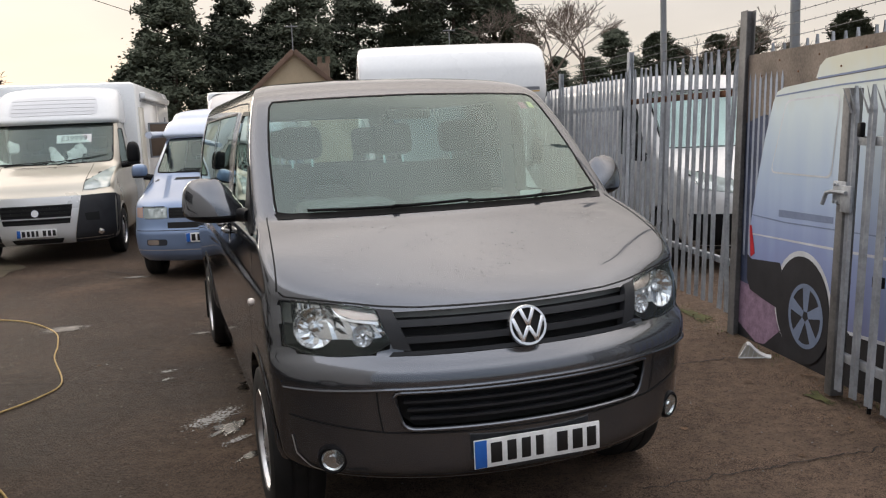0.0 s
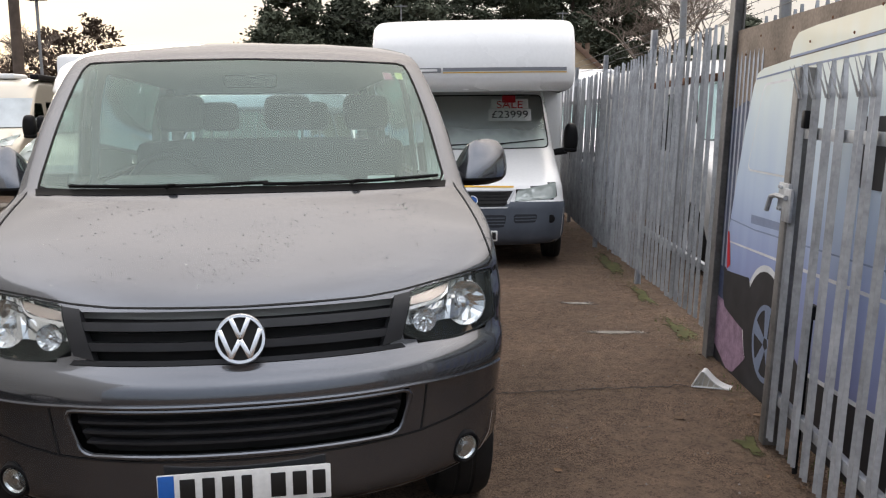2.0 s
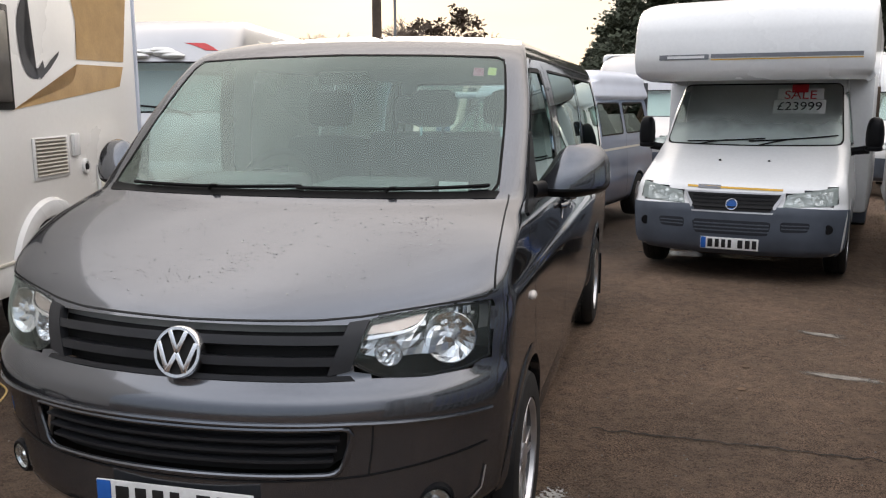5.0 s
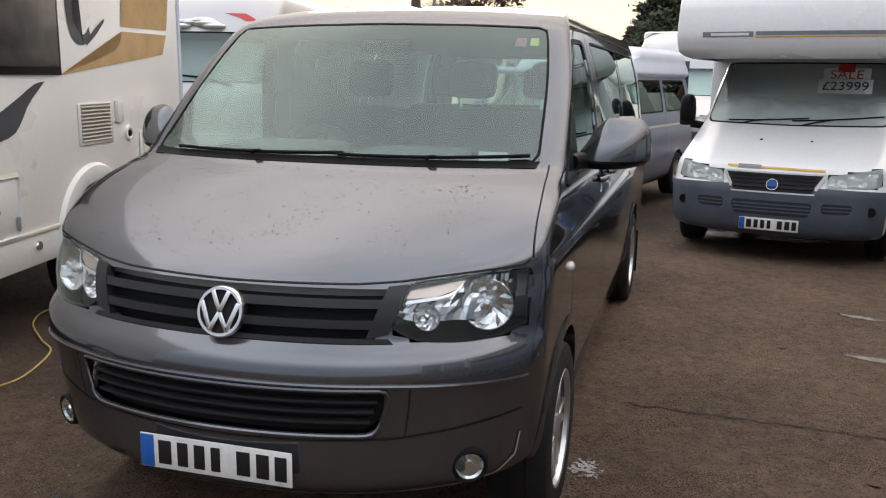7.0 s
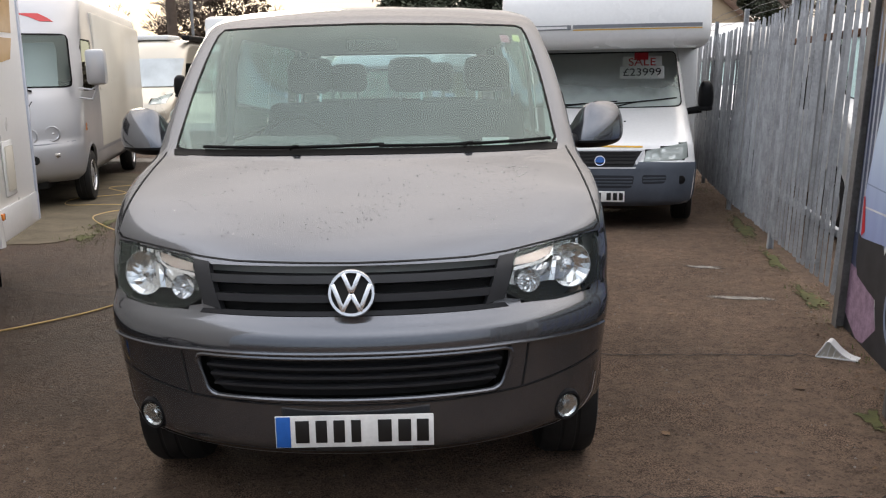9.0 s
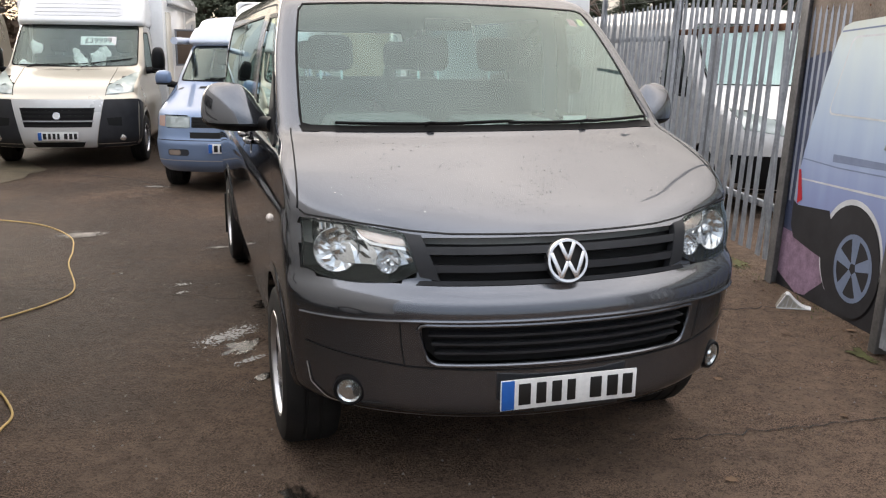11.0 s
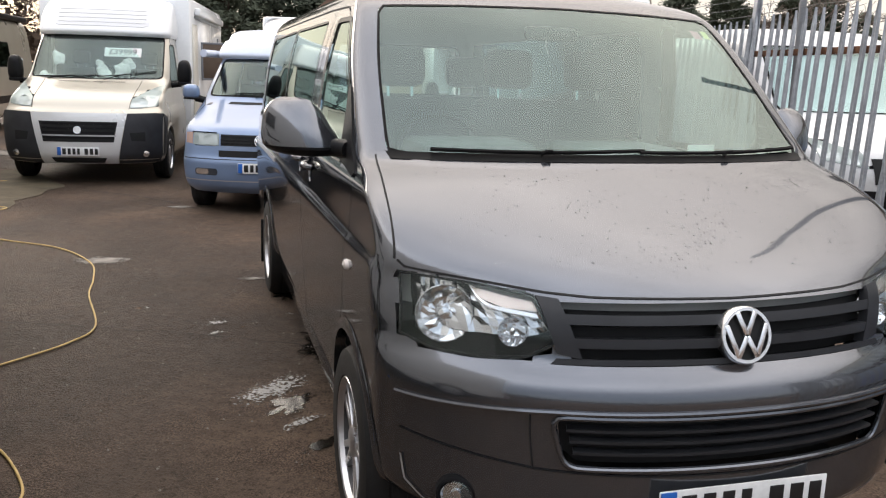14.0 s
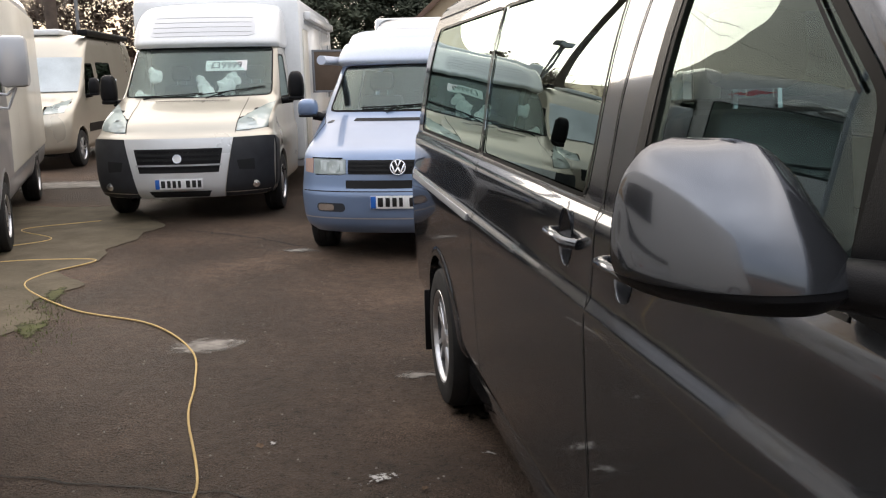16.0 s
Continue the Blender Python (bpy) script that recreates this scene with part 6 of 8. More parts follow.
def cream_van():
    rows = [(0.30, 0.12, 0.12, 0.35, 0.92, 5.9), (0.40, 0.02, 0.12, 0.38, 0.99, 5.9), (0.80, 0.0, 0.12, 0.38, 1.02, 5.9), (1.0, 0.10, 0.14, 0.36, 1.02, 5.9), (1.15, 0.35, 0.14, 0.36, 1.01, 5.9), (1.32, 0.80, 0.12, 0.36, 1.0, 5.9), (1.4, 0.95, 0.12, 0.34, 0.99, 5.9),
            (1.95, 1.50, 0.12, 0.32, 0.93, 5.9), (2.2, 1.75, 0.12, 0.32, 0.90, 5.85), (2.42, 2.1, 0.12, 0.4, 0.84, 5.8), (2.5, 2.6, 0.1, 0.5, 0.7, 5.7)]
    screen = rounded([(-0.9, 1.40), (0.9, 1.40), (0.86, 1.94), (-0.86, 1.94)], 0.06)
    fl = [rounded([(1.45, 1.32), (2.35, 1.32), (2.33, 1.92), (1.85, 1.92)], 0.06), rounded([(2.6, 1.4), (3.7, 1.4), (3.7, 1.95), (2.6, 1.95)], 0.06)]
    e, sh = cab("campervan", "cream panel van conversion with pale screen cover", -11.25, 17.0, 16.0, rows, M_CREAM, screen, fl, [(0.98, 0.34, 0.42), (5.0, 0.34, 0.42)], 0.34, False, 5, 50, 0.04, "camper van",
                ([(0.58, 1.0), (0.9, 1.03)], [(0.60, 1.12), (0.92, 1.26)]), [(0.74, 1.1, 0.06)], (0.95, 1.3), False)
    part("screen_cover", sh.panel([(-0.93, 1.38), (0.93, 1.38)], [(-0.89, 2.02), (0.89, 2.02)], 0, 0.02, 20, 6, 0.01), M_FROST, e, "pale silver screen cover")
    part("roof_rail", box(0.75, 0.95, 2.2, 5.6, 2.46, 2.58, 0.03), M_BLACKP, e, "black rolled awning")
    part("roof_hatch", box(-0.5, 0.4, 2.3, 3.2, 2.48, 2.6, 0.04), M_WHITE, e)
    part("grille", sh.panel([(-0.5, 0.62), (0.5, 0.62)], [(-0.55, 0.86), (0.55, 0.86)], 0, 0.006, 12, 3), M_GAP, e)
    for s in (1, -1):
        mirror(e, s * 0.97, 1.5, 1.30, s, 0.2, 0.34, 0.12, M_BLACKP, 0.1)
        part("side_moulding", sh.panel([(1.5, 0.62), (4.5, 0.62)], [(1.5, 0.78), (4.5, 0.78)], s, 0.012, 10, 2, 0.01), M_BLACKP, e)


def pale_lowprofile(x, y, turn, label, paint, sx=1.0):
    rows = [(0.30, 0.12, 0.12, 0.30, 0.90, 2.6), (0.40, 0.02, 0.12, 0.32, 0.97, 2.6), (0.75, 0.0, 0.12, 0.32, 0.99, 2.6), (0.95, 0.08, 0.12, 0.32, 0.98, 2.6), (1.1, 0.35, 0.12, 0.32, 0.97, 2.6), (1.28, 0.75, 0.12, 0.32, 0.96, 2.6), (1.35, 0.88, 0.12, 0.32, 0.95, 2.6),
            (1.9, 1.45, 0.12, 0.32, 0.92, 2.6), (2.0, 1.50, 0.12, 0.35, 1.0, 2.6), (2.3, 1.70, 0.12, 0.4, 1.06, 2.6), (2.55, 2.1, 0.1, 0.4, 1.02, 2.6), (2.62, 2.4, 0.05, 0.15, 0.9, 2.6)]
    screen = rounded([(-0.88, 1.36), (0.88, 1.36), (0.84, 1.88), (-0.84, 1.88)], 0.06)
    fl = [rounded([(1.4, 1.3), (2.2, 1.3), (2.18, 1.85), (1.75, 1.85)], 0.06)]
    e, sh = cab("motorhome", label, x, y, turn, rows, paint, screen, fl, [(0.95, 0.33, 0.39)], 0.33, True, 5, 26, 0.04, "motorhome", ([(0.55, 0.86), (0.86, 0.88)], [(0.57, 0.98), (0.88, 1.06)]), [(0.7, 0.95, 0.05)], (0.9, 1.25), False)
    part("screen_blind", fill_skin(sh, [(a * 0.97, z) for a, z in screen], 0, -0.12), M_FROST, e, "pale blind behind the screen")
    part("bumper", sh.panel([(-0.92, 0.32), (0.92, 0.32)], [(-0.97, 0.72), (0.97, 0.72)], 0, 0.01, 24, 6, 0.01), M_DARKGREYP, e, "grey bumper")
    part("grille", sh.panel([(-0.45, 0.76), (0.45, 0.76)], [(-0.5, 0.90), (0.5, 0.90)], 0, 0.008, 12, 3), M_GAP, e)
    part("coach_body", box(-1.12, 1.12, 2.5, 6.8, 0.42, 2.66, 0.08), M_WHITE, e, "white coachbuilt living body")
    part("side_window", box(1.115, 1.135, 3.4, 4.4, 1.4, 2.0, 0.03), M_BLIND, e)
    for s in (1, -1):
        mirror(e, s * 0.94, 1.45, 1.25, s, 0.19, 0.34, 0.12, M_BLACKP, 0.12)
        wheel(e, s * 0.98, 5.0, 0.33, s, 0.2, 0.2, 5, True)
    return e


# white van paint greyed to carry the shade behind the fence
M_SHADEDWHITE = mat("dusty_white_paint", (0.58, 0.58, 0.57), 0.3, 0, 0.5, 0.9, 0.1, 30, 0.0, 0.1)


def white_delivery_van():
    rows = [(0.30, 0.12, 0.12, 0.30, 0.90, 5.5), (0.40, 0.02, 0.12, 0.32, 0.97, 5.5), (0.75, 0.0, 0.12, 0.32, 0.99, 5.5), (0.95, 0.06, 0.12, 0.32, 0.985, 5.5), (1.08, 0.25, 0.12, 0.32, 0.98, 5.5), (1.22, 0.65, 0.12, 0.32, 0.97, 5.5), (1.30, 0.82, 0.12, 0.32, 0.96, 5.5),
            (1.9, 1.42, 0.12, 0.32, 0.90, 5.5), (2.05, 1.6, 0.12, 0.35, 0.87, 5.45), (2.18, 1.9, 0.12, 0.4, 0.78, 5.4), (2.22, 2.4, 0.1, 0.5, 0.6, 5.3)]
    screen = rounded([(-0.88, 1.33), (0.88, 1.33), (0.80, 2.0), (-0.80, 2.0)], 0.06)
    fl = [rounded([(1.4, 1.25), (2.2, 1.25), (2.18, 1.82), (1.75, 1.82)], 0.06)]
    e, sh = cab("van", "white delivery van standing behind the steel fence", 3.66, 9.25, 12.0, rows, M_SHADEDWHITE, screen, fl, [(0.95, 0.33, 0.39), (4.4, 0.33, 0.39)], 0.33, True, 5, 50, 0.04, "van", ([(0.50, 0.86), (0.88, 0.92)], [(0.54, 1.0), (0.90, 1.12)]), [(0.68, 0.95, 0.055)], (0.85, 1.2))
    # added pale sheet stands for the sky reflected in this screen
    part("screen_blind", fill_skin(sh, [(a * 0.97, z) for a, z in screen], 0, -0.10), M_FROST, e, "pale blind behind the screen")
    part("bumper", sh.panel([(-0.92, 0.32), (0.92, 0.32)], [(-0.97, 0.66), (0.97, 0.66)], 0, 0.01, 24, 6, 0.01), M_BLACKP, e, "black bumper")
    part("grille", sh.panel([(-0.45, 0.72), (0.45, 0.72)], [(-0.48, 0.95), (0.48, 0.95)], 0, 0.008, 12, 3), M_GAP, e)
    for s in (1, -1):
        mirror(e, s * 0.94, 1.4, 1.22, s, 0.19, 0.32, 0.12, M_BLACKP, 0.1)
    return e


blue_camper()
white_motorhome()
luton_motorhome()
silver_integrated()
gold_motorhome()
cream_van()
pale_lowprofile(-3.75, 17.4, 8.0, "grey-white low-profile motorhome parked in the back row", M_SILVER)
pale_lowprofile(1.15, 18.6, 4.0, "white motorhome parked behind the overcab one", M_WHITE)
white_delivery_van()


# ---- ground ----
def tarmac():
    """Worn, damp tarmac: fine aggregate, brown silt, dark wet patches."""
    m = mat("tarmac", (0.115, 0.094, 0.078), 0.8, 0, 0, 0.8, 0.2, 120, 0.004, 0.15)
    n, l = m.node_tree.nodes, m.node_tree.links
    p = n["Principled BSDF"]
    p.inputs["Specular IOR Level"].default_value = 0.22
    geo = n.new("ShaderNodeNewGeometry")
    def tex(kind, scale, detail=4.0):
        t = n.new(kind)
        t.inputs["Scale"].default_value = scale
        if "Detail" in t.inputs:
            t.inputs["Detail"].default_value = detail
        l.new(geo.outputs["Position"], t.inputs["Vector"])
        return t
    def ramp(src, a, b, c0, c1):
        r = n.new("ShaderNodeValToRGB")
        r.color_ramp.elements[0].position, r.color_ramp.elements[0].color = a, c0
        r.color_ramp.elements[1].position, r.color_ramp.elements[1].color = b, c1
        l.new(src, r.inputs["Fac"])
        return r
    def mixer(kind, a, b, fac):
        x = n.new("ShaderNodeMix")
        x.data_type, x.blend_type = "RGBA", kind
        for src, key in ((a, "A"), (b, "B")):
            if isinstance(src, tuple):
                x.inputs[key].default_value = src
            else:
                l.new(src, x.inputs[key])
        if isinstance(fac, float):
            x.inputs["Factor"].default_value = fac
        else:
            l.new(fac, x.inputs["Factor"])
        return x
    stone = tex("ShaderNodeTexVoronoi", 66)
    coarse = tex("ShaderNodeTexVoronoi", 78)
    grit = tex("ShaderNodeTexNoise", 300, 2)
    blot = tex("ShaderNodeTexNoise", 1.3, 7)
    patch = tex("ShaderNodeTexNoise", 0.45, 5)
    ravel = tex("ShaderNodeTexNoise", 2.6, 6)
    pit = tex("ShaderNodeTexNoise", 125, 4)
    mottle = tex("ShaderNodeTexNoise", 11, 8)
    base = ramp(blot.outputs["Fac"], 0.33, 0.68, (0.094, 0.0690, 0.0510, 1), (0.146, 0.105, 0.077, 1))
    speck = ramp(stone.outputs["Color"], 0.1, 0.95, (0.18, 0.18, 0.18, 1), (2.0, 1.93, 1.88, 1))
    c1 = mixer("MULTIPLY", base.outputs["Color"], speck.outputs["Color"], 0.9)
    mott = ramp(mottle.outputs["Fac"], 0.36, 0.64, (0.55, 0.55, 0.56, 1), (1.42, 1.4, 1.38, 1))
    c1 = mixer("MULTIPLY", c1.outputs["Result"], mott.outputs["Color"], 0.35)
    # ravelled patches where the binder has gone and dark pits show
    worn = ramp(ravel.outputs["Fac"], 0.42, 0.66, (0.15, 0.15, 0.15, 1), (0.75, 0.75, 0.75, 1))
    pits = ramp(pit.outputs["Fac"], 0.44, 0.56, (0.14, 0.14, 0.145, 1), (1.30, 1.27, 1.24, 1))
    c2 = mixer("MULTIPLY", c1.outputs["Result"], pits.outputs["Color"], worn.outputs["Color"])
    # the open side of the yard is damper than the lane along the fence
    split = n.new("ShaderNodeSeparateXYZ")
    l.new(geo.outputs["Position"], split.inputs[0])
    damp = n.new("ShaderNodeMapRange")
    damp.inputs["From Min"].default_value, damp.inputs["From Max"].default_value = 1.2, -1.6
    damp.inputs["To Min"].default_value, damp.inputs["To Max"].default_value = -0.28, 0.12
    l.new(split.outputs[0], damp.inputs["Value"])
    both_damp = n.new("ShaderNodeMath")
    both_damp.operation = "ADD"
    l.new(damp.outputs[0], both_damp.inputs[0])
    l.new(patch.outputs["Fac"], both_damp.inputs[1])
    wet = ramp(both_damp.outputs[0], 0.42, 0.66, (0, 0, 0, 1), (1, 1, 1, 1))
    c3 = mixer("MULTIPLY", c2.outputs["Result"], (0.42, 0.415, 0.42, 1), wet.outputs["Color"])
    pick = ramp(coarse.outputs["Color"], 0.72, 0.80, (0, 0, 0, 1), (1, 1, 1, 1))
    near = ramp(coarse.outputs["Distance"], 0.22, 0.38, (0.8, 0.8, 0.8, 1), (0, 0, 0, 1))
    chips = mixer("MULTIPLY", pick.outputs["Color"], near.outputs["Color"], 1.0)
    c3 = mixer("MIX", c3.outputs["Result"], (0.42, 0.355, 0.29, 1), chips.outputs["Result"])
    l.new(c3.outputs["Result"], p.inputs["Base Color"])
    rg = n.new("ShaderNodeMapRange")
    rg.inputs["To Min"].default_value, rg.inputs["To Max"].default_value = 0.82, 0.55
    l.new(wet.outputs["Color"], rg.inputs["Value"])
    l.new(rg.outputs[0], p.inputs["Roughness"])
    bump = n.new("ShaderNodeBump")
    bump.inputs["Distance"].default_value, bump.inputs["Strength"].default_value = 0.014, 1.0
    hsum = n.new("ShaderNodeMath")
    hsum.operation = "ADD"
    l.new(stone.outputs["Distance"], hsum.inputs[0])
    l.new(grit.outputs["Fac"], hsum.inputs[1])
    hs2 = n.new("ShaderNodeMath")
    hs2.operation = "ADD"
    l.new(hsum.outputs[0], hs2.inputs[0])
    hs2.inputs[1].default_value = 0.0
    l.new(hs2.outputs[0], bump.inputs["Height"])
    l.new(bump.outputs[0], p.inputs["Normal"])
    return m


M_TARMAC = tarmac()


def ground():
    bm = bmesh.new()
    xs = sorted(set([-400, -160, -80, -45] + list(np.arange(-28, 18.1, 0.5)) + [30, 60, 120, 400]))
    ys = sorted(set([-400, -60, -30, -15] + list(np.arange(-8, 30.1, 0.5)) + [40, 60, 100, 200, 600]))
    grid = [[bm.verts.new((x, y, ground_z(x, y))) for x in xs] for y in ys]
    for r0, r1 in zip(grid, grid[1:]):
        for k in range(len(xs) - 1):
            bm.faces.new((r0[k], r0[k + 1], r1[k + 1], r1[k]))
    tagged(part("ground", bm, M_TARMAC), "worn brown-grey damp tarmac yard", "ground", "", "structure")


ground()


def blob(name, cx, cy, rx, ry, material, label, category, turn=0.0, rough=0.35, seed=0, lift=0.005, kind="structure", n=36):
    """A thin patch with an uneven outline lying on the ground."""
    bm = bmesh.new()
    rings = []
    fade = bm.verts.layers.float.new("fade")
    for f in (1.0, 0.66, 0.33):
        ring = []
        for k in range(n):
            a = 2 * math.pi * k / n
            r = 1 + rough * noise.noise(Vector((math.cos(a) * 1.6, math.sin(a) * 1.6, seed * 3.1))) + rough * 0.5 * noise.noise(Vector((math.cos(a) * 5, math.sin(a) * 5, seed * 7.7)))
            u, v = rx * r * f * math.cos(a), ry * r * f * math.sin(a)
            c, s = math.cos(radians(turn)), math.sin(radians(turn))
            x, y = cx + u * c - v * s, cy + u * s + v * c
            ring.append(bm.verts.new((x, y, ground_z(x, y) + lift)))
            ring[-1][fade] = 1.0 - f
        rings.append(ring)
    for a, b in zip(rings, rings[1:]):
        for k in range(n):
            bm.faces.new((a[k], a[(k + 1) % n], b[(k + 1) % n], b[k]))
    bm.faces.new(rings[-1])
    return tagged(part(name, bm, material), label, category, "", kind)


M_CONCRETE = mat("old_concrete", (0.118, 0.092, 0.058), 0.9, 0, 0, 3.5, 0.25, 45, 0.008, color2=(0.055, 0.046, 0.027))
M_PALEPATCH = mat("pale_lime_stain", (0.30, 0.27, 0.235), 0.8, 0, 0, 9, 0.3, 120, 0.001)
M_WHITESPOT = mat("white_splash", (0.40, 0.385, 0.36), 0.6, 0, 0, 20, 0.15, 150, 0.001)
M_PUDDLE = mat("puddle_water", (0.026, 0.022, 0.018), 0.14, 0, 0, 6, 0.3, 60, 0.0015, 0.08)
M_MOSS = mat("moss", (0.085, 0.085, 0.025), 0.95, 0, 0, 8, 0.3, 120, 0.004)
M_DEADLEAF = mat("dead_leaf", (0.20, 0.12, 0.066), 0.8, 0, 0, 30, 0.25, 200, 0.0, random_vary=0.4)


def ragged(m, scale, low, high, weight=0.8):
    """Lets a stain thin out raggedly towards its rim."""
    n, l = m.node_tree.nodes, m.node_tree.links
    at, tx, geo, ad, mr = (n.new(k) for k in ("ShaderNodeAttribute", "ShaderNodeTexNoise", "ShaderNodeNewGeometry", "ShaderNodeMath", "ShaderNodeMapRange"))
    at.attribute_name = "fade"
    tx.inputs["Scale"].default_value, tx.inputs["Detail"].default_value = scale, 6.0
    l.new(geo.outputs["Position"], tx.inputs["Vector"])
    ad.operation = "MULTIPLY_ADD"
    ad.inputs[1].default_value = weight
    l.new(at.outputs["Fac"], ad.inputs[0])
    l.new(tx.outputs["Fac"], ad.inputs[2])
    mr.inputs["From Min"].default_value, mr.inputs["From Max"].default_value = low, high
    l.new(ad.outputs[0], mr.inputs["Value"])
    l.new(mr.outputs[0], n["Principled BSDF"].inputs["Alpha"])


ragged(M_PALEPATCH, 14, 0.55, 1.05)
ragged(M_WHITESPOT, 60, 0.58, 0.68, 0.3)
ragged(M_PUDDLE, 16, 0.62, 0.85)
ragged(M_MOSS, 22, 0.62, 0.85)
M_CRACK = mat("tar_crack", (0.030, 0.025, 0.021), 0.8)

# an older concrete apron by the parked motorhomes
bm = bmesh.new()
edge = [(-5.84, 11.75), (-5.62, 11.0), (-5.72, 10.6), (-5.42, 10.1), (-5.55, 9.6), (-5.05, 9.2), (-5.15, 8.7), (-4.75, 8.2), (-4.9, 7.7), (-6.0, 7.0), (-9.0, 7.2), (-11.0, 9.0), (-11.0, 13.0), (-7.0, 13.2), (-6.2, 12.4)]
edge = [(p[0] + 0.16 * noise.noise(Vector((p[0] * 2.3, p[1] * 2.3, 1))) + 0.07 * noise.noise(Vector((p[0] * 9, p[1] * 9, 2))), p[1] + 0.16 * noise.noise(Vector((p[0] * 2.3, p[1] * 2.3, 7))) + 0.07 * noise.noise(Vector((p[0] * 9, p[1] * 9, 9)))) for p in along(edge + [edge[0]], 241)[:-1]]
bm.faces.new([bm.verts.new((x, y, ground_z(x, y) + 0.007)) for x, y in edge])
tagged(part("concrete_apron", bm, M_CONCRETE), "cracked old concrete apron edged with grass", "ground", "", "structure")
blob("drain_cover", -3.45, 7.8, 0.27, 0.17, M_PALEPATCH, "pale sunken drain patch in tarmac", "ground", 20, 0.15, 1)
for k, (x, y, rx, ry, t) in enumerate([(-2.08, 7.42, 0.16, 0.07, 10), (-3.84, 10.7, 0.22, 0.10, 10), (1.62, 7.2, 0.30, 0.06, 5), (-0.7, 12.4, 0.5, 0.12, 20), (-1.0, 13.4, 0.5, 0.2, 0), (-0.9, 11.6, 0.25, 0.03, 160), (-8.5, 15.5, 3.2, 0.7, 12), (1.35, 8.2, 0.22, 0.08, 0)]):
    blob("pale_stain", x, y, rx, ry, M_PALEPATCH, "pale lime stain on tarmac", "stain", t, 0.45, k + 5)
# marks by the puddle paint its white sky glint; the rest are splashes
for k, (x, y, rx, ry, t) in enumerate([(-2.02, 6.22, 0.075, 0.05, 30), (-1.95, 6.02, 0.065, 0.04, 60), (0.88, 4.82, 0.09, 0.07, 70), (-1.38, 5.12, 0.20, 0.11, 60), (-1.15, 4.75, 0.10, 0.05, 60), (-2.55, 6.5, 0.03, 0.02, 0), (-1.6, 6.5, 0.03, 0.02, 0), (0.3, 5.4, 0.03, 0.02, 0)]):
    blob("white_splash", x, y, rx, ry, M_WHITESPOT, "dried white splash on tarmac", "stain", t, 0.9, k + 20, 0.006)
for k, (x, y, rx, ry, t) in enumerate([(-1.25, 4.98, 0.20, 0.10, 60), (-1.0, 4.55, 0.16, 0.05, 60), (-1.30, 5.9, 0.12, 0.35, 15), (-0.55, 3.2, 0.10, 0.3, 20), (-1.75, 7.0, 0.1, 0.2, 20), (-0.45, 11.4, 0.8, 0.25, 10)]):
    blob("puddle", x, y, rx, ry, M_PUDDLE, "shallow dark puddle on tarmac", "puddle", t, 0.8, k + 40, 0.004)
for k, (x, y, rx, ry, t) in enumerate([(2.10, 7.3, 0.09, 0.4, 8), (2.2, 5.05, 0.06, 0.12, 0), (1.93, 8.6, 0.07, 0.5, 8), (-5.15, 8.9, 0.22, 0.10, 120), (-4.75, 8.0, 0.25, 0.10, 120), (1.7, 10.4, 0.12, 0.8, 8)]):
    blob("moss_patch", x, y, rx, ry, M_MOSS, "green moss growing along the edge", "moss", t, 0.8, k + 60, 0.008)


def strip(name, pts, width, material, label, category, lift=0.006, wobble=0.02, seed=0):
    q = along(pts, 60)
    bm = bmesh.new()
    vs = []
    for i, p in enumerate(q):
        d = q[min(i + 1, 59)] - q[max(i - 1, 0)]
        d = d / np.linalg.norm(d)
        nn = np.array([-d[1], d[0]])
        c = p + nn * wobble * noise.noise(Vector((i * 0.35, seed, 0)))
        w = width * (0.5 + 0.6 * abs(noise.noise(Vector((i * 0.6, seed, 3)))))
        vs.append([bm.verts.new((*(c + s * nn * w), ground_z(*c) + lift)) for s in (1, -1)])
    for a, b in zip(vs, vs[1:]):
        bm.faces.new((a[0], b[0], b[1], a[1]))
    return tagged(part(name, bm, material), label, category, "", "structure")


strip("crack", [(0.7, 5.62), (1.3, 5.80), (2.1, 6.0)], 0.010, M_CRACK, "thin crack across the tarmac", "crack", 0.005, 0.05, 1)
strip("crack", [(-4.6, 6.1), (-3.3, 6.05), (-2.2, 6.0), (-1.3, 5.85)], 0.008, M_CRACK, "thin crack across the tarmac", "crack", 0.005, 0.05, 2)
strip("crack", [(-5.4, 11.6), (-4.4, 11.2), (-3.9, 10.9)], 0.018, M_CRACK, "thin crack across the tarmac", "crack", 0.005, 0.08, 3)
strip("crack", [(0.9, 3.9), (1.6, 4.1), (2.3, 4.3)], 0.007, M_CRACK, "thin crack across the tarmac", "crack", 0.005, 0.05, 4)


# fallen leaves: a few by themselves, the litter under the fence as one
def leaf_bm(r):
    bm = bmesh.new()
    pts = [(0, -1), (0.35, -0.55), (0.75, -0.3), (0.45, 0.0), (0.8, 0.45), (0.3, 0.4), (0, 1.0), (-0.3, 0.4), (-0.8, 0.4), (-0.45, 0.0), (-0.7, -0.35), (-0.3, -0.55)]
    c = bm.verts.new((0, 0, 0.006))
    vs = [bm.verts.new((x * r, y * r, 0.004 + 0.012 * abs(noise.noise(Vector((x, y, r * 99)))))) for x, y in pts]
    for k in range(len(vs)):
        bm.faces.new((c, vs[k], vs[(k + 1) % len(vs)]))
    return bm


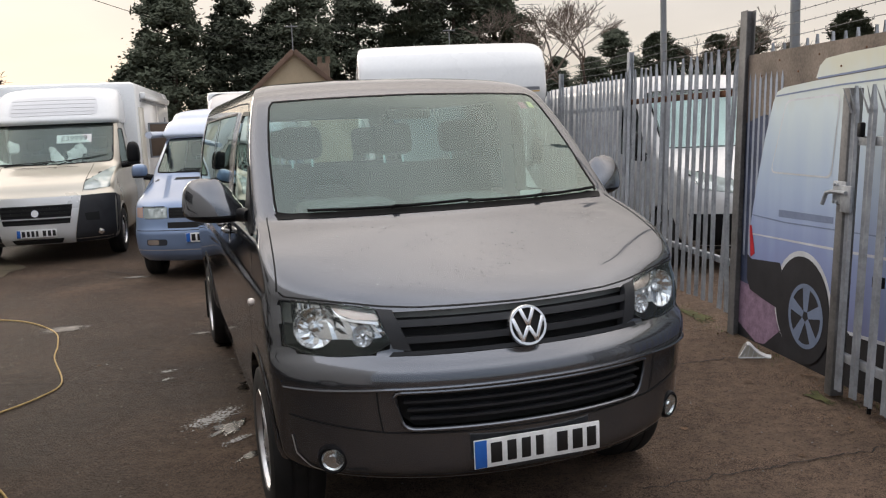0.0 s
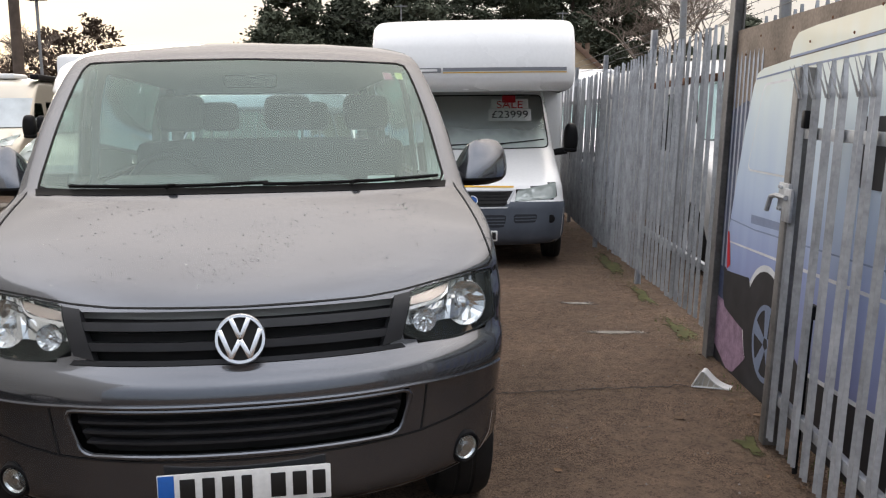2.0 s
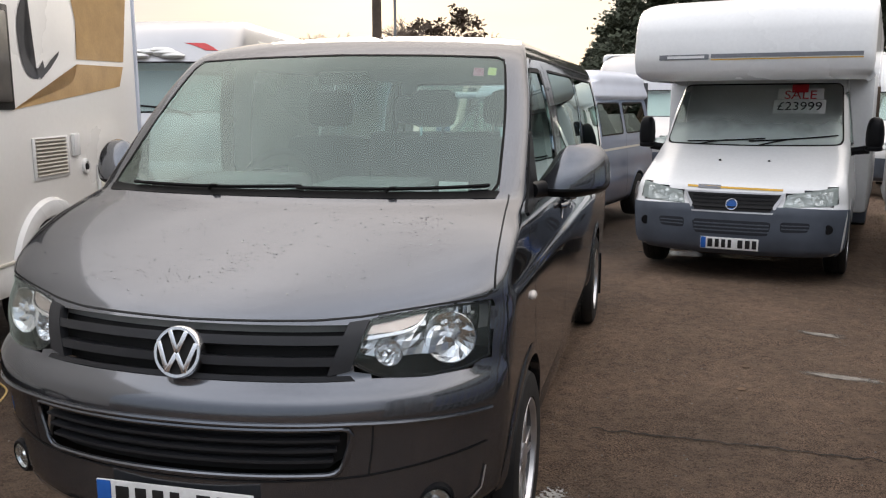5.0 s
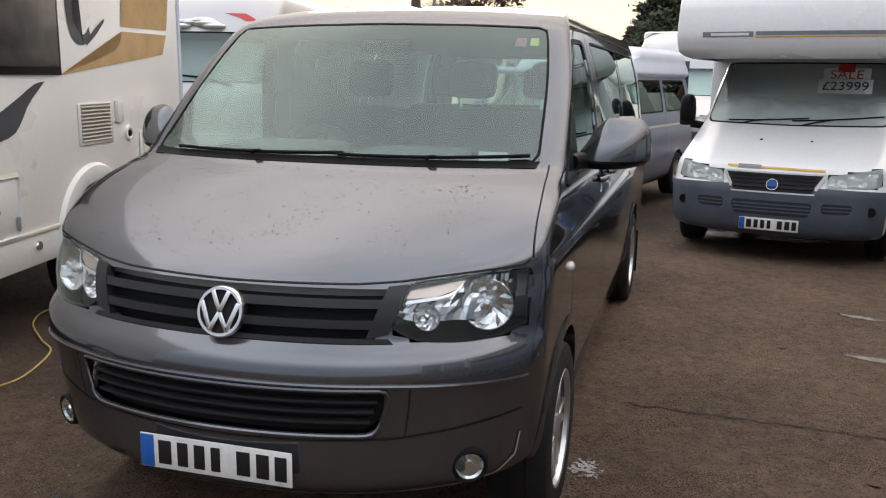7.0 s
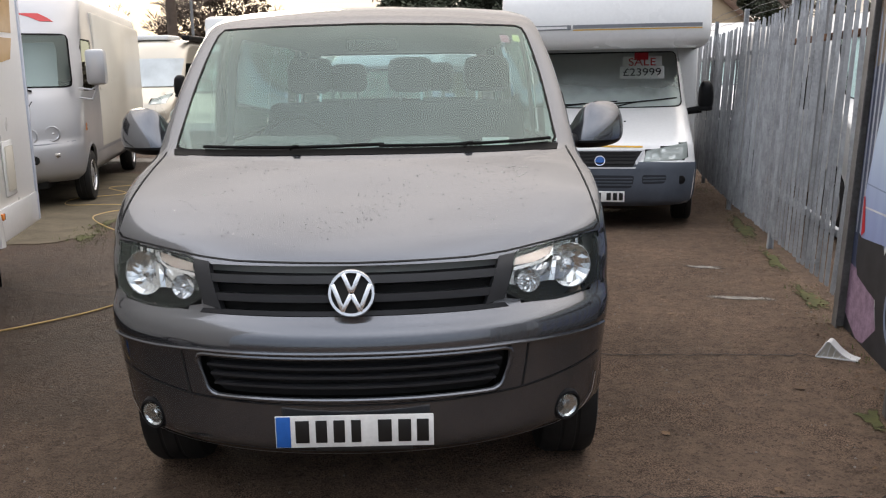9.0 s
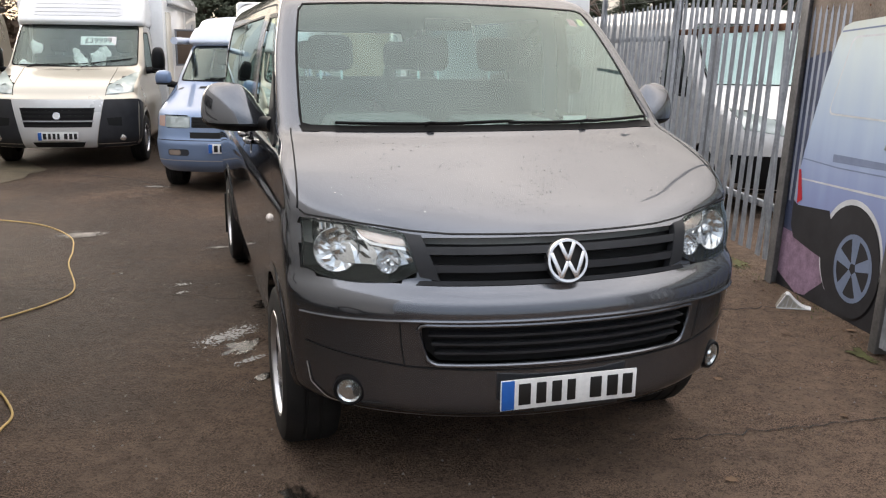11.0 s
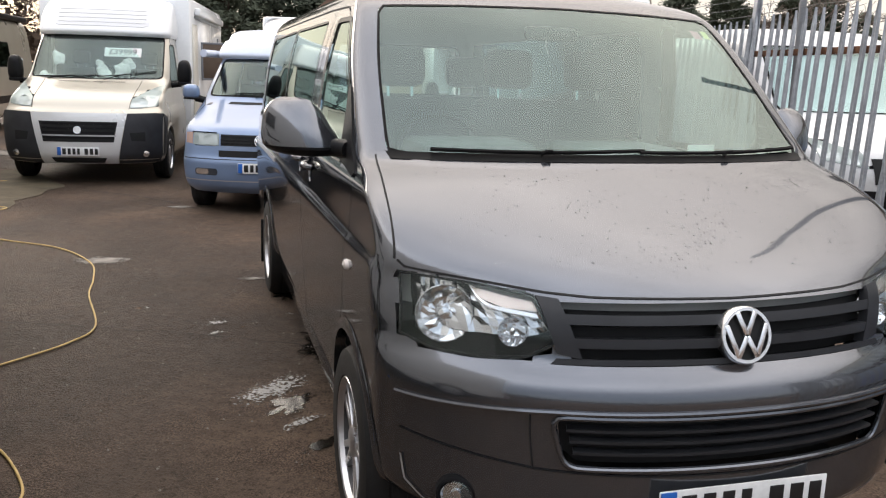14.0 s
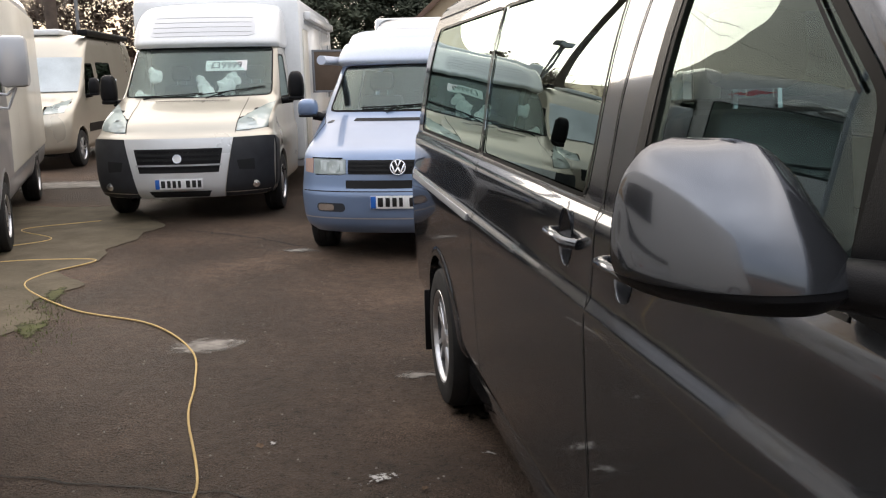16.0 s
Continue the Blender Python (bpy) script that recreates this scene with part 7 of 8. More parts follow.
leaf_places = [(2.20, 4.69), (1.29, 4.63), (1.19, 6.65), (-1.82, 6.15), (1.75, 4.2), (1.05, 3.55), (2.0, 3.9), (-2.6, 6.45), (1.1, 7.1), (2.28, 5.75), (2.15, 6.2), (2.32, 5.5), (1.6, 6.0), (0.75, 2.9), (1.9, 5.4), (1.45, 4.95), (-3.4, 5.2), (-0.9, 2.3)]
for k, (x, y) in enumerate(leaf_places):
    ob = part("leaf", leaf_bm(0.020 + 0.008 * (k % 3)), M_DEADLEAF, None, "", pose(x, y, ground_z(x, y) + 0.003, 0, 0, 57 * k))
    tagged(ob, "curled brown fallen leaf on tarmac", "leaf", "fallen leaves")
bm = bmesh.new()
rnd = random.Random(9)
verts, faces = [], []
for k in range(700):
    s = rnd.uniform(-4, 12)
    x, y = 2.25 - 0.1386 * s + rnd.gauss(-0.12, 0.12), 6.65 + 0.9903 * s
    r, a = rnd.uniform(0.005, 0.015), rnd.uniform(0, 6.28)
    z = ground_z(x, y) + 0.006
    i = len(verts)
    verts += [(x + r * math.cos(a + d), y + r * math.sin(a + d) * 0.8, z + rnd.uniform(0, 0.015)) for d in (0, 1.6, 3.1, 4.7)]
    faces.append((i, i + 1, i + 2, i + 3))
me = bpy.data.meshes.new("leaf_litter")
me.from_pydata(verts, [], faces)
me.materials.append(M_DEADLEAF)
tagged(new("leaf_litter", me), "dead leaf litter along the fence foot", "leaves", "", "stuff")
verts, faces = [], []
for k in range(2600):
    x, y = rnd.uniform(-5, 2.2), rnd.uniform(0.8, 11)
    r, a = rnd.choice((0.003, 0.004, 0.005, 0.008)), rnd.uniform(0, 6.28)
    z = ground_z(x, y) + 0.003
    i = len(verts)
    verts += [(x + r * math.cos(a + d), y + r * math.sin(a + d), z) for d in (0, 2.1, 4.2)] + [(x, y, z + r)]
    faces += [(i, i + 1, i + 3), (i + 1, i + 2, i + 3), (i + 2, i, i + 3)]
me = bpy.data.meshes.new("loose_grit")
me.from_pydata(verts, [], faces)
me.materials.append(mat("pale_grit", (0.30, 0.27, 0.24), 0.8, random_vary=0.0))
tagged(new("loose_grit", me), "loose pale grit on the tarmac", "grit", "", "stuff")
# grass tufts at the apron's edge and the fence foot
verts, faces = [], []
for k in range(1500):
    if k % 2:
        s = rnd.uniform(-3, 10)
        x, y = 2.25 - 0.1386 * s + rnd.gauss(-0.05, 0.07), 6.65 + 0.9903 * s
    else:
        t = rnd.random()
        x, y = -5.4 + 0.8 * t + rnd.gauss(0, 0.14), 9.4 - 1.7 * t + rnd.gauss(0, 0.14)
    if noise.noise(Vector((x * 1.3, y * 1.3, 5))) < 0.02:
        continue
    h, a, d = rnd.uniform(0.01, 0.035), rnd.uniform(0, 6.28), rnd.uniform(0, 0.03)
    z = ground_z(x, y)
    i = len(verts)
    verts += [(x - 0.003 * math.sin(a), y + 0.003 * math.cos(a), z), (x + 0.003 * math.sin(a), y - 0.003 * math.cos(a), z), (x + d * math.cos(a), y + d * math.sin(a), z + h)]
    faces.append((i, i + 1, i + 2))
me = bpy.data.meshes.new("grass")
me.from_pydata(verts, [], faces)
me.materials.append(mat("grass_blade", (0.10, 0.13, 0.03), 0.7))
tagged(new("grass", me), "short green grass tufts in the cracks", "grass", "", "stuff")

# yellow extension cable and its blue plug
M_CABLE = mat("orange_cable", (0.58, 0.40, 0.15), 0.55, 0, 0, 8, 0.12, 200)
M_BLUEPLUG = mat("blue_plug", (0.02, 0.13, 0.42), 0.45, 0, 0.1)


def cable(pts, n, label):
    q = spline(pts, n)
    ob = part("cable", sweep([(p[0], p[1], ground_z(p[0], p[1]) + 0.0075) for p in q], 0.0060, 8), M_CABLE)
    return tagged(ob, label, "cable")


cable([(-2.0, 3.80), (-2.05, 4.0), (-2.33, 4.32), (-2.6, 4.42), (-3.0, 4.6), (-3.2, 4.85), (-2.98, 5.1), (-2.84, 5.35), (-2.70, 5.7), (-2.70, 6.04), (-3.06, 6.73), (-3.23, 7.17), (-3.5, 7.7), (-4.02, 8.2), (-4.74, 8.48), (-5.52, 9.08), (-5.65, 9.5), (-5.51, 10.07), (-6.1, 10.04), (-6.6, 9.9), (-6.9, 10.4), (-6.56, 11.01), (-7.24, 11.53), (-6.66, 12.12)], 220, "orange mains cable snaking over the tarmac")
plug = thing("plug", -2.07, 3.755, 38, "blue industrial plug on the end of the cable", "plug")
part("plug_body", lathe([(0.001, -0.085), (0.03, -0.085), (0.036, -0.08), (0.036, -0.01), (0.030, 0.0), (0.027, 0.05), (0.018, 0.075), (0.001, 0.08)], 20, "x"), M_BLUEPLUG, plug, "", pose(0, 0, 0.029) @ Matrix.Scale(0.74, 4))
part("plug_flap", box(-0.06, -0.012, -0.022, 0.022, 0.049, 0.058, 0.003), M_BLUEPLUG, plug)
part("plug_collar", lathe([(0.0365, -0.03), (0.039, -0.026), (0.039, -0.014), (0.0365, -0.01)], 20, "x"), M_BLUEPLUG, plug, "", pose(0, 0, 0.029) @ Matrix.Scale(0.74, 4))
part("cable_gland", lathe([(0.02, 0.07), (0.016, 0.10), (0.001, 0.101)], 14, "x"), M_BLACKP, plug, "", pose(0, 0, 0.029) @ Matrix.Scale(0.74, 4))

# a white plastic levelling ramp lying by the fence
ramp_wedge = thing("wheel_ramp", 2.13, 5.98, -8, "white plastic wheel ramp with a ribbed side on tarmac", "ramp")
ramp_wedge.scale = (0.84, 0.84, 0.84)
curve = [(-0.055, 0.118), (-0.035, 0.116), (-0.015, 0.098), (0.015, 0.066), (0.055, 0.034), (0.10, 0.012), (0.14, 0.004)]
bm = bmesh.new()
rows = [[bm.verts.new((x + 0.02 * t, -0.045 + 0.10 * t, z)) for t in (0, 0.5, 1)] for x, z in spline(curve, 18)]
for p, q in zip(rows, rows[1:]):
    for k in range(2):
        bm.faces.new((p[k], p[k + 1], q[k + 1], q[k]))
bmesh.ops.recalc_face_normals(bm, faces=bm.faces)
bmesh.ops.solidify(bm, geom=bm.faces[:], thickness=0.008)
part("ramp_surface", bm, M_CARD, ramp_wedge)
part("back_strut", sweep([(-0.055, -0.04, 0.11), (-0.115, -0.04, 0.006)], 0.006, 6), M_CARD, ramp_wedge)
part("back_strut", sweep([(-0.035, 0.05, 0.11), (-0.095, 0.05, 0.006)], 0.006, 6), M_CARD, ramp_wedge)
part("base_bar", sweep([(-0.115, -0.04, 0.006), (0.13, -0.04, 0.006)], 0.006, 6), M_CARD, ramp_wedge)
# back plate coloured dark to paint the shade on the white plastic
part("back_plate", box(-0.002, 0.002, -0.04, 0.05, 0.0, 0.118, 0.001, Matrix.Translation((-0.108, 0, 0.002)) @ Matrix.Rotation(radians(27), 4, "Y")), M_VENTSLOT, ramp_wedge, "shaded ribbed back")
bm = bmesh.new()
bm.faces.new([bm.verts.new((x, -0.036, z)) for x, z in [(-0.112, 0.004), (-0.058, 0.106)] + [(x, z - 0.008) for x, z in curve[1:-1]] + [(0.12, 0.004)]])
bmesh.ops.solidify(bm, geom=bm.faces[:], thickness=0.003)
part("side_web", bm, M_IVORY, ramp_wedge, "", None, True)
for k in range(5):
    x = -0.085 + 0.036 * k
    top = float(np.interp(x, [c[0] for c in curve], [c[1] for c in curve])) if x > -0.055 else 0.118 - (-0.055 - x) * 1.9
    part("rib", sweep([(x, -0.04, 0.006), (x + 0.02, -0.04, max(0.012, top - 0.02))], 0.0035, 6), M_CARD, ramp_wedge)

# ---- palisade fence along the side of the yard ----
FX, FY = -0.1386, 0.9903


def fence_at(s):
    """A point on the fence's line, s metres beyond its first tall post."""
    return 2.25 + FX * s, 6.65 + FY * s


FTURN = math.degrees(math.atan2(FY, FX))


def leaning(m, degrees):
    """A place by the fence, tipped outwards about the fence's foot."""
    p = Vector((*fence_at(0), 0))
    return Matrix.Translation(p) @ Matrix.Rotation(radians(degrees), 4, Vector((FX, FY, 0))) @ Matrix.Translation(-p) @ m


def pale_bm(z0, z1, w=0.062, d=0.016, fork=0.0):
    """A W-section steel pale with a pointed or forked head."""
    bm = bmesh.new()
    prof = [(-w / 2, 0.0), (-w * 0.32, -d), (-w * 0.12, -d * 0.4), (w * 0.12, -d * 0.4), (w * 0.32, -d), (w / 2, 0.0)]
    low, high, tip = ([bm.verts.new((x * (1 if k < 2 else 0.12), y, z)) for x, y in prof] for k, z in ((0, z0), (1, z1 - 0.13), (2, z1)))
    for a, b in ((low, high), (high, tip)):
        for k in range(5):
            bm.faces.new((a[k], a[k + 1], b[k + 1], b[k]))
    if fork:
        for s in (-1, 1):
            v = [bm.verts.new(p) for p in ((s * w * 0.1, -d, z1 - 0.15), (s * w * 0.45, -d, z1 - 0.15), (s * w * 0.5, -d - fork, z1 - 0.01))]
            bm.faces.new(v)
    bmesh.ops.recalc_face_normals(bm, faces=bm.faces)
    bmesh.ops.solidify(bm, geom=bm.faces[:], thickness=0.003)
    return bm


def mesh_of(name, bm, material):
    me = bpy.data.meshes.new(name)
    bm.to_mesh(me)
    bm.free()
    me.materials.append(material)
    return me


def post_bm(h, w=0.075, d=0.06, t=0.008):
    """A rolled steel joist standing upright."""
    bm = bmesh.new()
    half = [(-w / 2, -d / 2), (w / 2, -d / 2), (w / 2, -d / 2 + t), (t / 2, -d / 2 + t)]
    ring = half + [(t / 2, d / 2 - t), (w / 2, d / 2 - t), (w / 2, d / 2), (-w / 2, d / 2), (-w / 2, d / 2 - t), (-t / 2, d / 2 - t), (-t / 2, -d / 2 + t), (-w / 2, -d / 2 + t)]
    f = bm.faces.new([bm.verts.new((x, y, 0)) for x, y in ring])
    r = bmesh.ops.extrude_face_region(bm, geom=[f])
    for v in r["geom"]:
        if isinstance(v, bmesh.types.BMVert):
            v.co.z = h
    bmesh.ops.recalc_face_normals(bm, faces=bm.faces)
    return bm


fence = new("palisade_fence")
fence.matrix_basis = leaning(Matrix.Identity(4), 2.4)
tagged(fence, "galvanised steel palisade fence with tall posts", "fence")
pale_mesh = mesh_of("pale", pale_bm(0.14, 2.17), M_STEEL)
M_POST = mat("weathered_post_steel", (0.20, 0.195, 0.19), 0.6, 0.3, 0, 6, 0.25, 50, 0.0005)
post_mesh = mesh_of("post", post_bm(2.46, 0.095, 0.07), M_POST)
rnd = random.Random(21)
s, k = -4.6, 0
while s < 13.0:
    x, y = fence_at(s)
    ob = new("pale", pale_mesh)
    ob.parent = fence
    tilt = rnd.gauss(0, 0.3) + (4.0 if 0.25 < s < 0.42 else 0) - (3.0 if 0.1 < s < 0.25 else 0)
    back = 0.13 if s < -0.05 else 0.0
    ob.matrix_basis = pose(x + back, y, ground_z(x, y) + rnd.gauss(0, 0.006), rnd.gauss(0, 0.25), tilt, FTURN + 180 + rnd.gauss(0, 0.8))
    s += 0.145
    k += 1
thin_post = mesh_of("post", post_bm(2.42, 0.07, 0.05), M_STEEL)
for s in (-4.3, 0.0, 2.62, 5.25, 7.9, 10.5):
    x, y = fence_at(s)
    ob = new("post", post_mesh if s == 0.0 else thin_post)
    ob.parent = fence
    ob.matrix_basis = pose(x + (0.15 if s < -0.05 else -0.025 if s == 0.0 else 0.03), y, ground_z(x, y) - 0.05, 0, 0, FTURN)
for z, material, name in ((0.52, M_STEEL, "rail"), (1.84, M_RUST, "rail")):
    for a, b in ((-4.5, 0.0), (0.0, 2.62), (2.62, 5.25), (5.25, 7.9), (7.9, 10.5), (10.5, 13.0)):
        x, y = fence_at((a + b) / 2)
        part(name, box(-(b - a) / 2, (b - a) / 2, -0.02, 0.02, -0.025, 0.025, 0.004), M_RUST if (z > 1 and a == 0.0) else M_STEEL, fence, "rusty rail" if (z > 1 and a == 0.0) else "", pose(x + (0.035 if b > 0 else 0.165), y, ground_z(x, y) + z, 0, 0, FTURN))
for z in (2.20, 2.28, 2.36):
    x0, y0 = fence_at(-4.4)
    x1, y1 = fence_at(10.5)
    pts = [(x0 + (x1 - x0) * t / 60 + 0.05, y0 + (y1 - y0) * t / 60, z - 0.02 * math.sin(math.pi * (t % 12) / 12)) for t in range(61)]
    bm = sweep(pts, 0.0025, 5)
    for t in range(0, 60):
        for h in (0.2, 0.7):
            c = Vector(pts[t]).lerp(Vector(pts[t + 1]), h)
            box_into(bm, c.x - 0.001, c.x + 0.001, c.y - 0.001, c.y + 0.001, c.z - 0.012, c.z + 0.012, 0, None)
    part("barbed_wire", bm, M_POST, fence, "barbed wire strand")["kind"] = "stuff"

# ---- printed hoarding with a van on it ----
BTURN = math.degrees(math.atan2(-FY, -FX))
M_BOARD = mat("weathered_brown_board", (0.30, 0.24, 0.19), 0.8, 0, 0, 3, 0.3, 60, 0.001)


def print_material():
    """Faded print, pale towards the top edge of the picture and lavender lower down."""
    m = mat("faded_blue_print", (0.45, 0.52, 0.68), 0.55, 0, 0.1, 2.5, 0.08, 90)
    n, l = m.node_tree.nodes, m.node_tree.links
    co, sep, rp = n.new("ShaderNodeTexCoord"), n.new("ShaderNodeSeparateXYZ"), n.new("ShaderNodeValToRGB")
    l.new(co.outputs["Object"], sep.inputs[0])
    scale = n.new("ShaderNodeMath")
    scale.operation = "MULTIPLY"
    scale.inputs[1].default_value = 0.45
    l.new(sep.outputs["Z"], scale.inputs[0])
    streak = n.new("ShaderNodeTexNoise")
    streak.inputs["Scale"].default_value = 7.0
    mp = n.new("ShaderNodeMapping")
    mp.inputs["Scale"].default_value = (1, 1, 0.12)
    l.new(co.outputs["Object"], mp.inputs["Vector"])
    l.new(mp.outputs[0], streak.inputs["Vector"])
    ma = n.new("ShaderNodeMath")
    ma.operation = "MULTIPLY_ADD"
    ma.inputs[1].default_value = 0.16
    l.new(streak.outputs["Fac"], ma.inputs[0])
    l.new(scale.outputs[0], ma.inputs[2])
    rp.color_ramp.elements[0].position, rp.color_ramp.elements[0].color = 0.2, (0.20, 0.22, 0.40, 1)
    rp.color_ramp.elements[1].position, rp.color_ramp.elements[1].color = 0.98, (0.62, 0.62, 0.50, 1)
    for where, tint in ((0.42, (0.27, 0.33, 0.55)), (0.6, (0.42, 0.52, 0.67)), (0.84, (0.60, 0.69, 0.71))):
        rp.color_ramp.elements.new(where).color = (*tint, 1)
    l.new(ma.outputs[0], rp.inputs["Fac"])
    l.new(rp.outputs["Color"], n["Principled BSDF"].inputs["Base Color"])
    return m


M_PRINT = print_material()
M_PRINTWHITE = mat("print_white", (0.70, 0.72, 0.74), 0.6)
M_PRINTDARK = mat("print_black", (0.022, 0.022, 0.026), 0.6)
M_PRINTPINK = mat("print_mauve", (0.36, 0.24, 0.34), 0.7, 0, 0, 14, 0.25, 80)
M_PRINTRIM = mat("print_rim", (0.20, 0.25, 0.36), 0.6)
M_PRINTDUSK = mat("print_dusk_blue", (0.075, 0.095, 0.17), 0.6, 0, 0, 5, 0.3, 60)
M_PRINTPALE = mat("print_pale_steel", (0.36, 0.40, 0.47), 0.6)
M_PRINTLINE = mat("print_line", (0.22, 0.27, 0.40), 0.6)
bx, by = fence_at(0)
board = new("hoarding")
board.matrix_basis = leaning(pose(bx - 0.005, by, ground_z(bx, by), 0, 0, BTURN), 2.0)
tagged(board, "weathered hoarding board printed with a pale blue van", "sign")
part("board", box(0.02, 3.4, 0.0, 0.018, 0.0, 2.09), M_BOARD, board)


def printed(name, pts, material, layer, label=""):
    bm = bmesh.new()
    f = bm.faces.new([bm.verts.new((x, -0.0015 * layer, z)) for x, z in pts])
    bmesh.ops.triangulate(bm, faces=[f])
    return part(name, bm, material, board, label, None, True)


def disc(cx, cz, rx, rz, n=36):
    return [(cx + rx * math.cos(2 * math.pi * k / n), cz + rz * math.sin(2 * math.pi * k / n)) for k in range(n)]


printed("printed_ground", [(0.022, 0.002), (3.39, 0.002), (3.39, 0.40), (0.022, 0.40)], M_PRINTDARK, 1)
printed("printed_paving", [(0.024, 0.10), (0.3, 0.004), (0.42, 0.02), (0.62, 0.16), (0.62, 0.38), (0.024, 0.42)], M_PRINTPINK, 2, "mauve paving in the print")
printed("printed_background", [(0.024, 0.40), (0.55, 0.40), (0.55, 1.62), (0.30, 1.66), (0.024, 1.60)], M_PRINTDUSK, 1, "dark blue vehicle behind printed railings")
for k in range(7):
    x = 0.05 + k * 0.075
    printed("printed_pale", [(x, 0.62), (x + 0.03, 0.62), (x + 0.03, 1.90), (x + 0.015, 1.96), (x, 1.90)], M_PRINTPALE, 2)
vanp = [(0.15, 0.60), (0.15, 0.84), (0.22, 1.15), (0.32, 1.50), (0.41, 1.74), (0.46, 1.81), (0.55, 1.835), (0.93, 1.86), (2.0, 1.905), (3.39, 1.95), (3.39, 0.42), (1.43, 0.325), (1.1, 0.5)]
printed("printed_van", vanp, M_PRINT, 3, "pale blue van in the print")
printed("printed_roof", [(0.93, 1.875), (0.965, 1.95), (1.03, 1.99), (1.25, 2.005), (3.39, 2.06), (3.39, 1.975), (2.0, 1.925)], M_PRINT, 3)
printed("printed_stripe", [(0.95, 1.866), (2.0, 1.908), (3.39, 1.955), (3.39, 1.968), (2.0, 1.921), (0.95, 1.878)], M_PRINTLINE, 4)
printed("printed_stripe", [(0.45, 1.775), (1.2, 1.815), (3.39, 1.87), (3.39, 1.882), (1.2, 1.825), (0.45, 1.785)], M_PRINTLINE, 4)
rec = rounded([(0.41, 1.25), (1.155, 1.25), (1.215, 1.77), (0.585, 1.75)], 0.06)
rec2 = rounded([(0.425, 1.262), (1.145, 1.262), (1.203, 1.758), (0.595, 1.738)], 0.06)
printed("printed_recess_edge", rec, M_PRINTWHITE, 4)
printed("printed_recess", rec2, M_PRINT, 5)
printed("printed_window", [(1.86, 1.27), (3.39, 1.28), (3.39, 1.60), (1.84, 1.57)], M_PRINTDARK, 4, "black windows in the print")
printed("printed_crease", [(0.19, 0.79), (1.4, 0.815), (3.39, 0.865), (3.39, 0.882), (1.4, 0.832), (0.19, 0.80)], M_PRINTWHITE, 4)
printed("printed_crease", [(0.18, 0.93), (0.62, 0.92), (3.39, 0.99), (3.39, 0.998), (0.62, 0.928), (0.18, 0.938)], M_PRINTLINE, 4)
printed("printed_slot", [(0.55, 0.955), (1.2, 0.975), (1.2, 1.015), (0.55, 1.005)], M_PRINTLINE, 4)
printed("printed_sill", [(1.43, 0.325), (3.39, 0.42), (3.39, 0.44), (1.40, 0.345)], M_PRINTWHITE, 4)
printed("printed_lamp", [(0.147, 0.85), (0.175, 0.86), (0.24, 0.655), (0.178, 0.62)], M_SALERED, 5, "red tail lamp in the print")
printed("printed_arch_edge", disc(0.885, 0.405, 0.345, 0.355), M_PRINTWHITE, 4)
printed("printed_bumper", [(0.13, 0.635), (0.20, 0.61), (0.60, 0.64), (0.70, 0.46), (0.64, 0.31), (0.42, 0.34), (0.19, 0.38), (0.135, 0.46)], M_PRINTDARK, 5)
printed("printed_arch", disc(0.89, 0.385, 0.325, 0.34), M_PRINTDARK, 6)
printed("printed_tyre", disc(0.935, 0.34, 0.29, 0.32), M_PRINTDARK, 7)
for k in range(5):
    a = 2 * math.pi * k / 5 + math.pi / 2
    c, sn = math.cos(a), math.sin(a)
    printed("printed_spoke", [(0.95 + 0.03 * c - 0.022 * sn, 0.338 + 0.03 * sn + 0.022 * c), (0.95 + 0.19 * c - 0.045 * sn, 0.338 + 0.20 * sn + 0.045 * c), (0.95 + 0.19 * c + 0.045 * sn, 0.338 + 0.20 * sn - 0.045 * c), (0.95 + 0.03 * c + 0.022 * sn, 0.338 + 0.03 * sn - 0.022 * c)], M_PRINTRIM, 8)
rim_o, rim_i = disc(0.95, 0.338, 0.205, 0.215, 40), disc(0.95, 0.338, 0.175, 0.185, 40)
bm = bmesh.new()
vo, vi = [bm.verts.new((x, -0.0135, z)) for x, z in rim_o], [bm.verts.new((x, -0.0135, z)) for x, z in rim_i]
for k in range(40):
    bm.faces.new((vo[k], vo[(k + 1) % 40], vi[(k + 1) % 40], vi[k]))
part("printed_rim", bm, M_PRINTRIM, board)
for k in range(14):
    part("board_screw", lathe([(0.008, 0.0), (0.006, -0.004), (0.001, -0.005)], 8, "y"), M_RUST, board, "", pose(0.25 + 0.24 * k, -0.014, 1.93 + 0.09 * (k % 2)))

# ---- steel gate leaf folded back against the hoarding ----
gate = new("palisade_gate")
gate.matrix_basis = Matrix.Translation((2.262, 5.06, 0.0)) @ Matrix.Rotation(radians(2.6), 4, "Y") @ pose(0, 0, 0, 0, 0, -84.0)
tagged(gate, "galvanised steel palisade gate standing open", "gate")
part("gate_post", box(-0.04, 0.03, -0.02, 0.06, 0.02, 1.79, 0.004), M_POST, gate)
part("gate_post", box(2.55, 2.62, -0.02, 0.06, 0.02, 1.79, 0.004), M_STEEL, gate)
for z in (0.27, 1.50):
    part("gate_rail", box(0.03, 2.55, 0.0, 0.03, z - 0.025, z + 0.025, 0.003), M_STEEL, gate)
gate_pale = mesh_of("pale", pale_bm(0.07, 1.80, 0.066, 0.016, 0.05), M_STEEL)
for k in range(17):
    ob = new("pale", gate_pale)
    ob.parent = gate
    ob.matrix_basis = pose(0.085 + k * 0.148, -0.004, 0, rnd.gauss(0, 0.3), rnd.gauss(0, 0.4), rnd.gauss(0, 2))
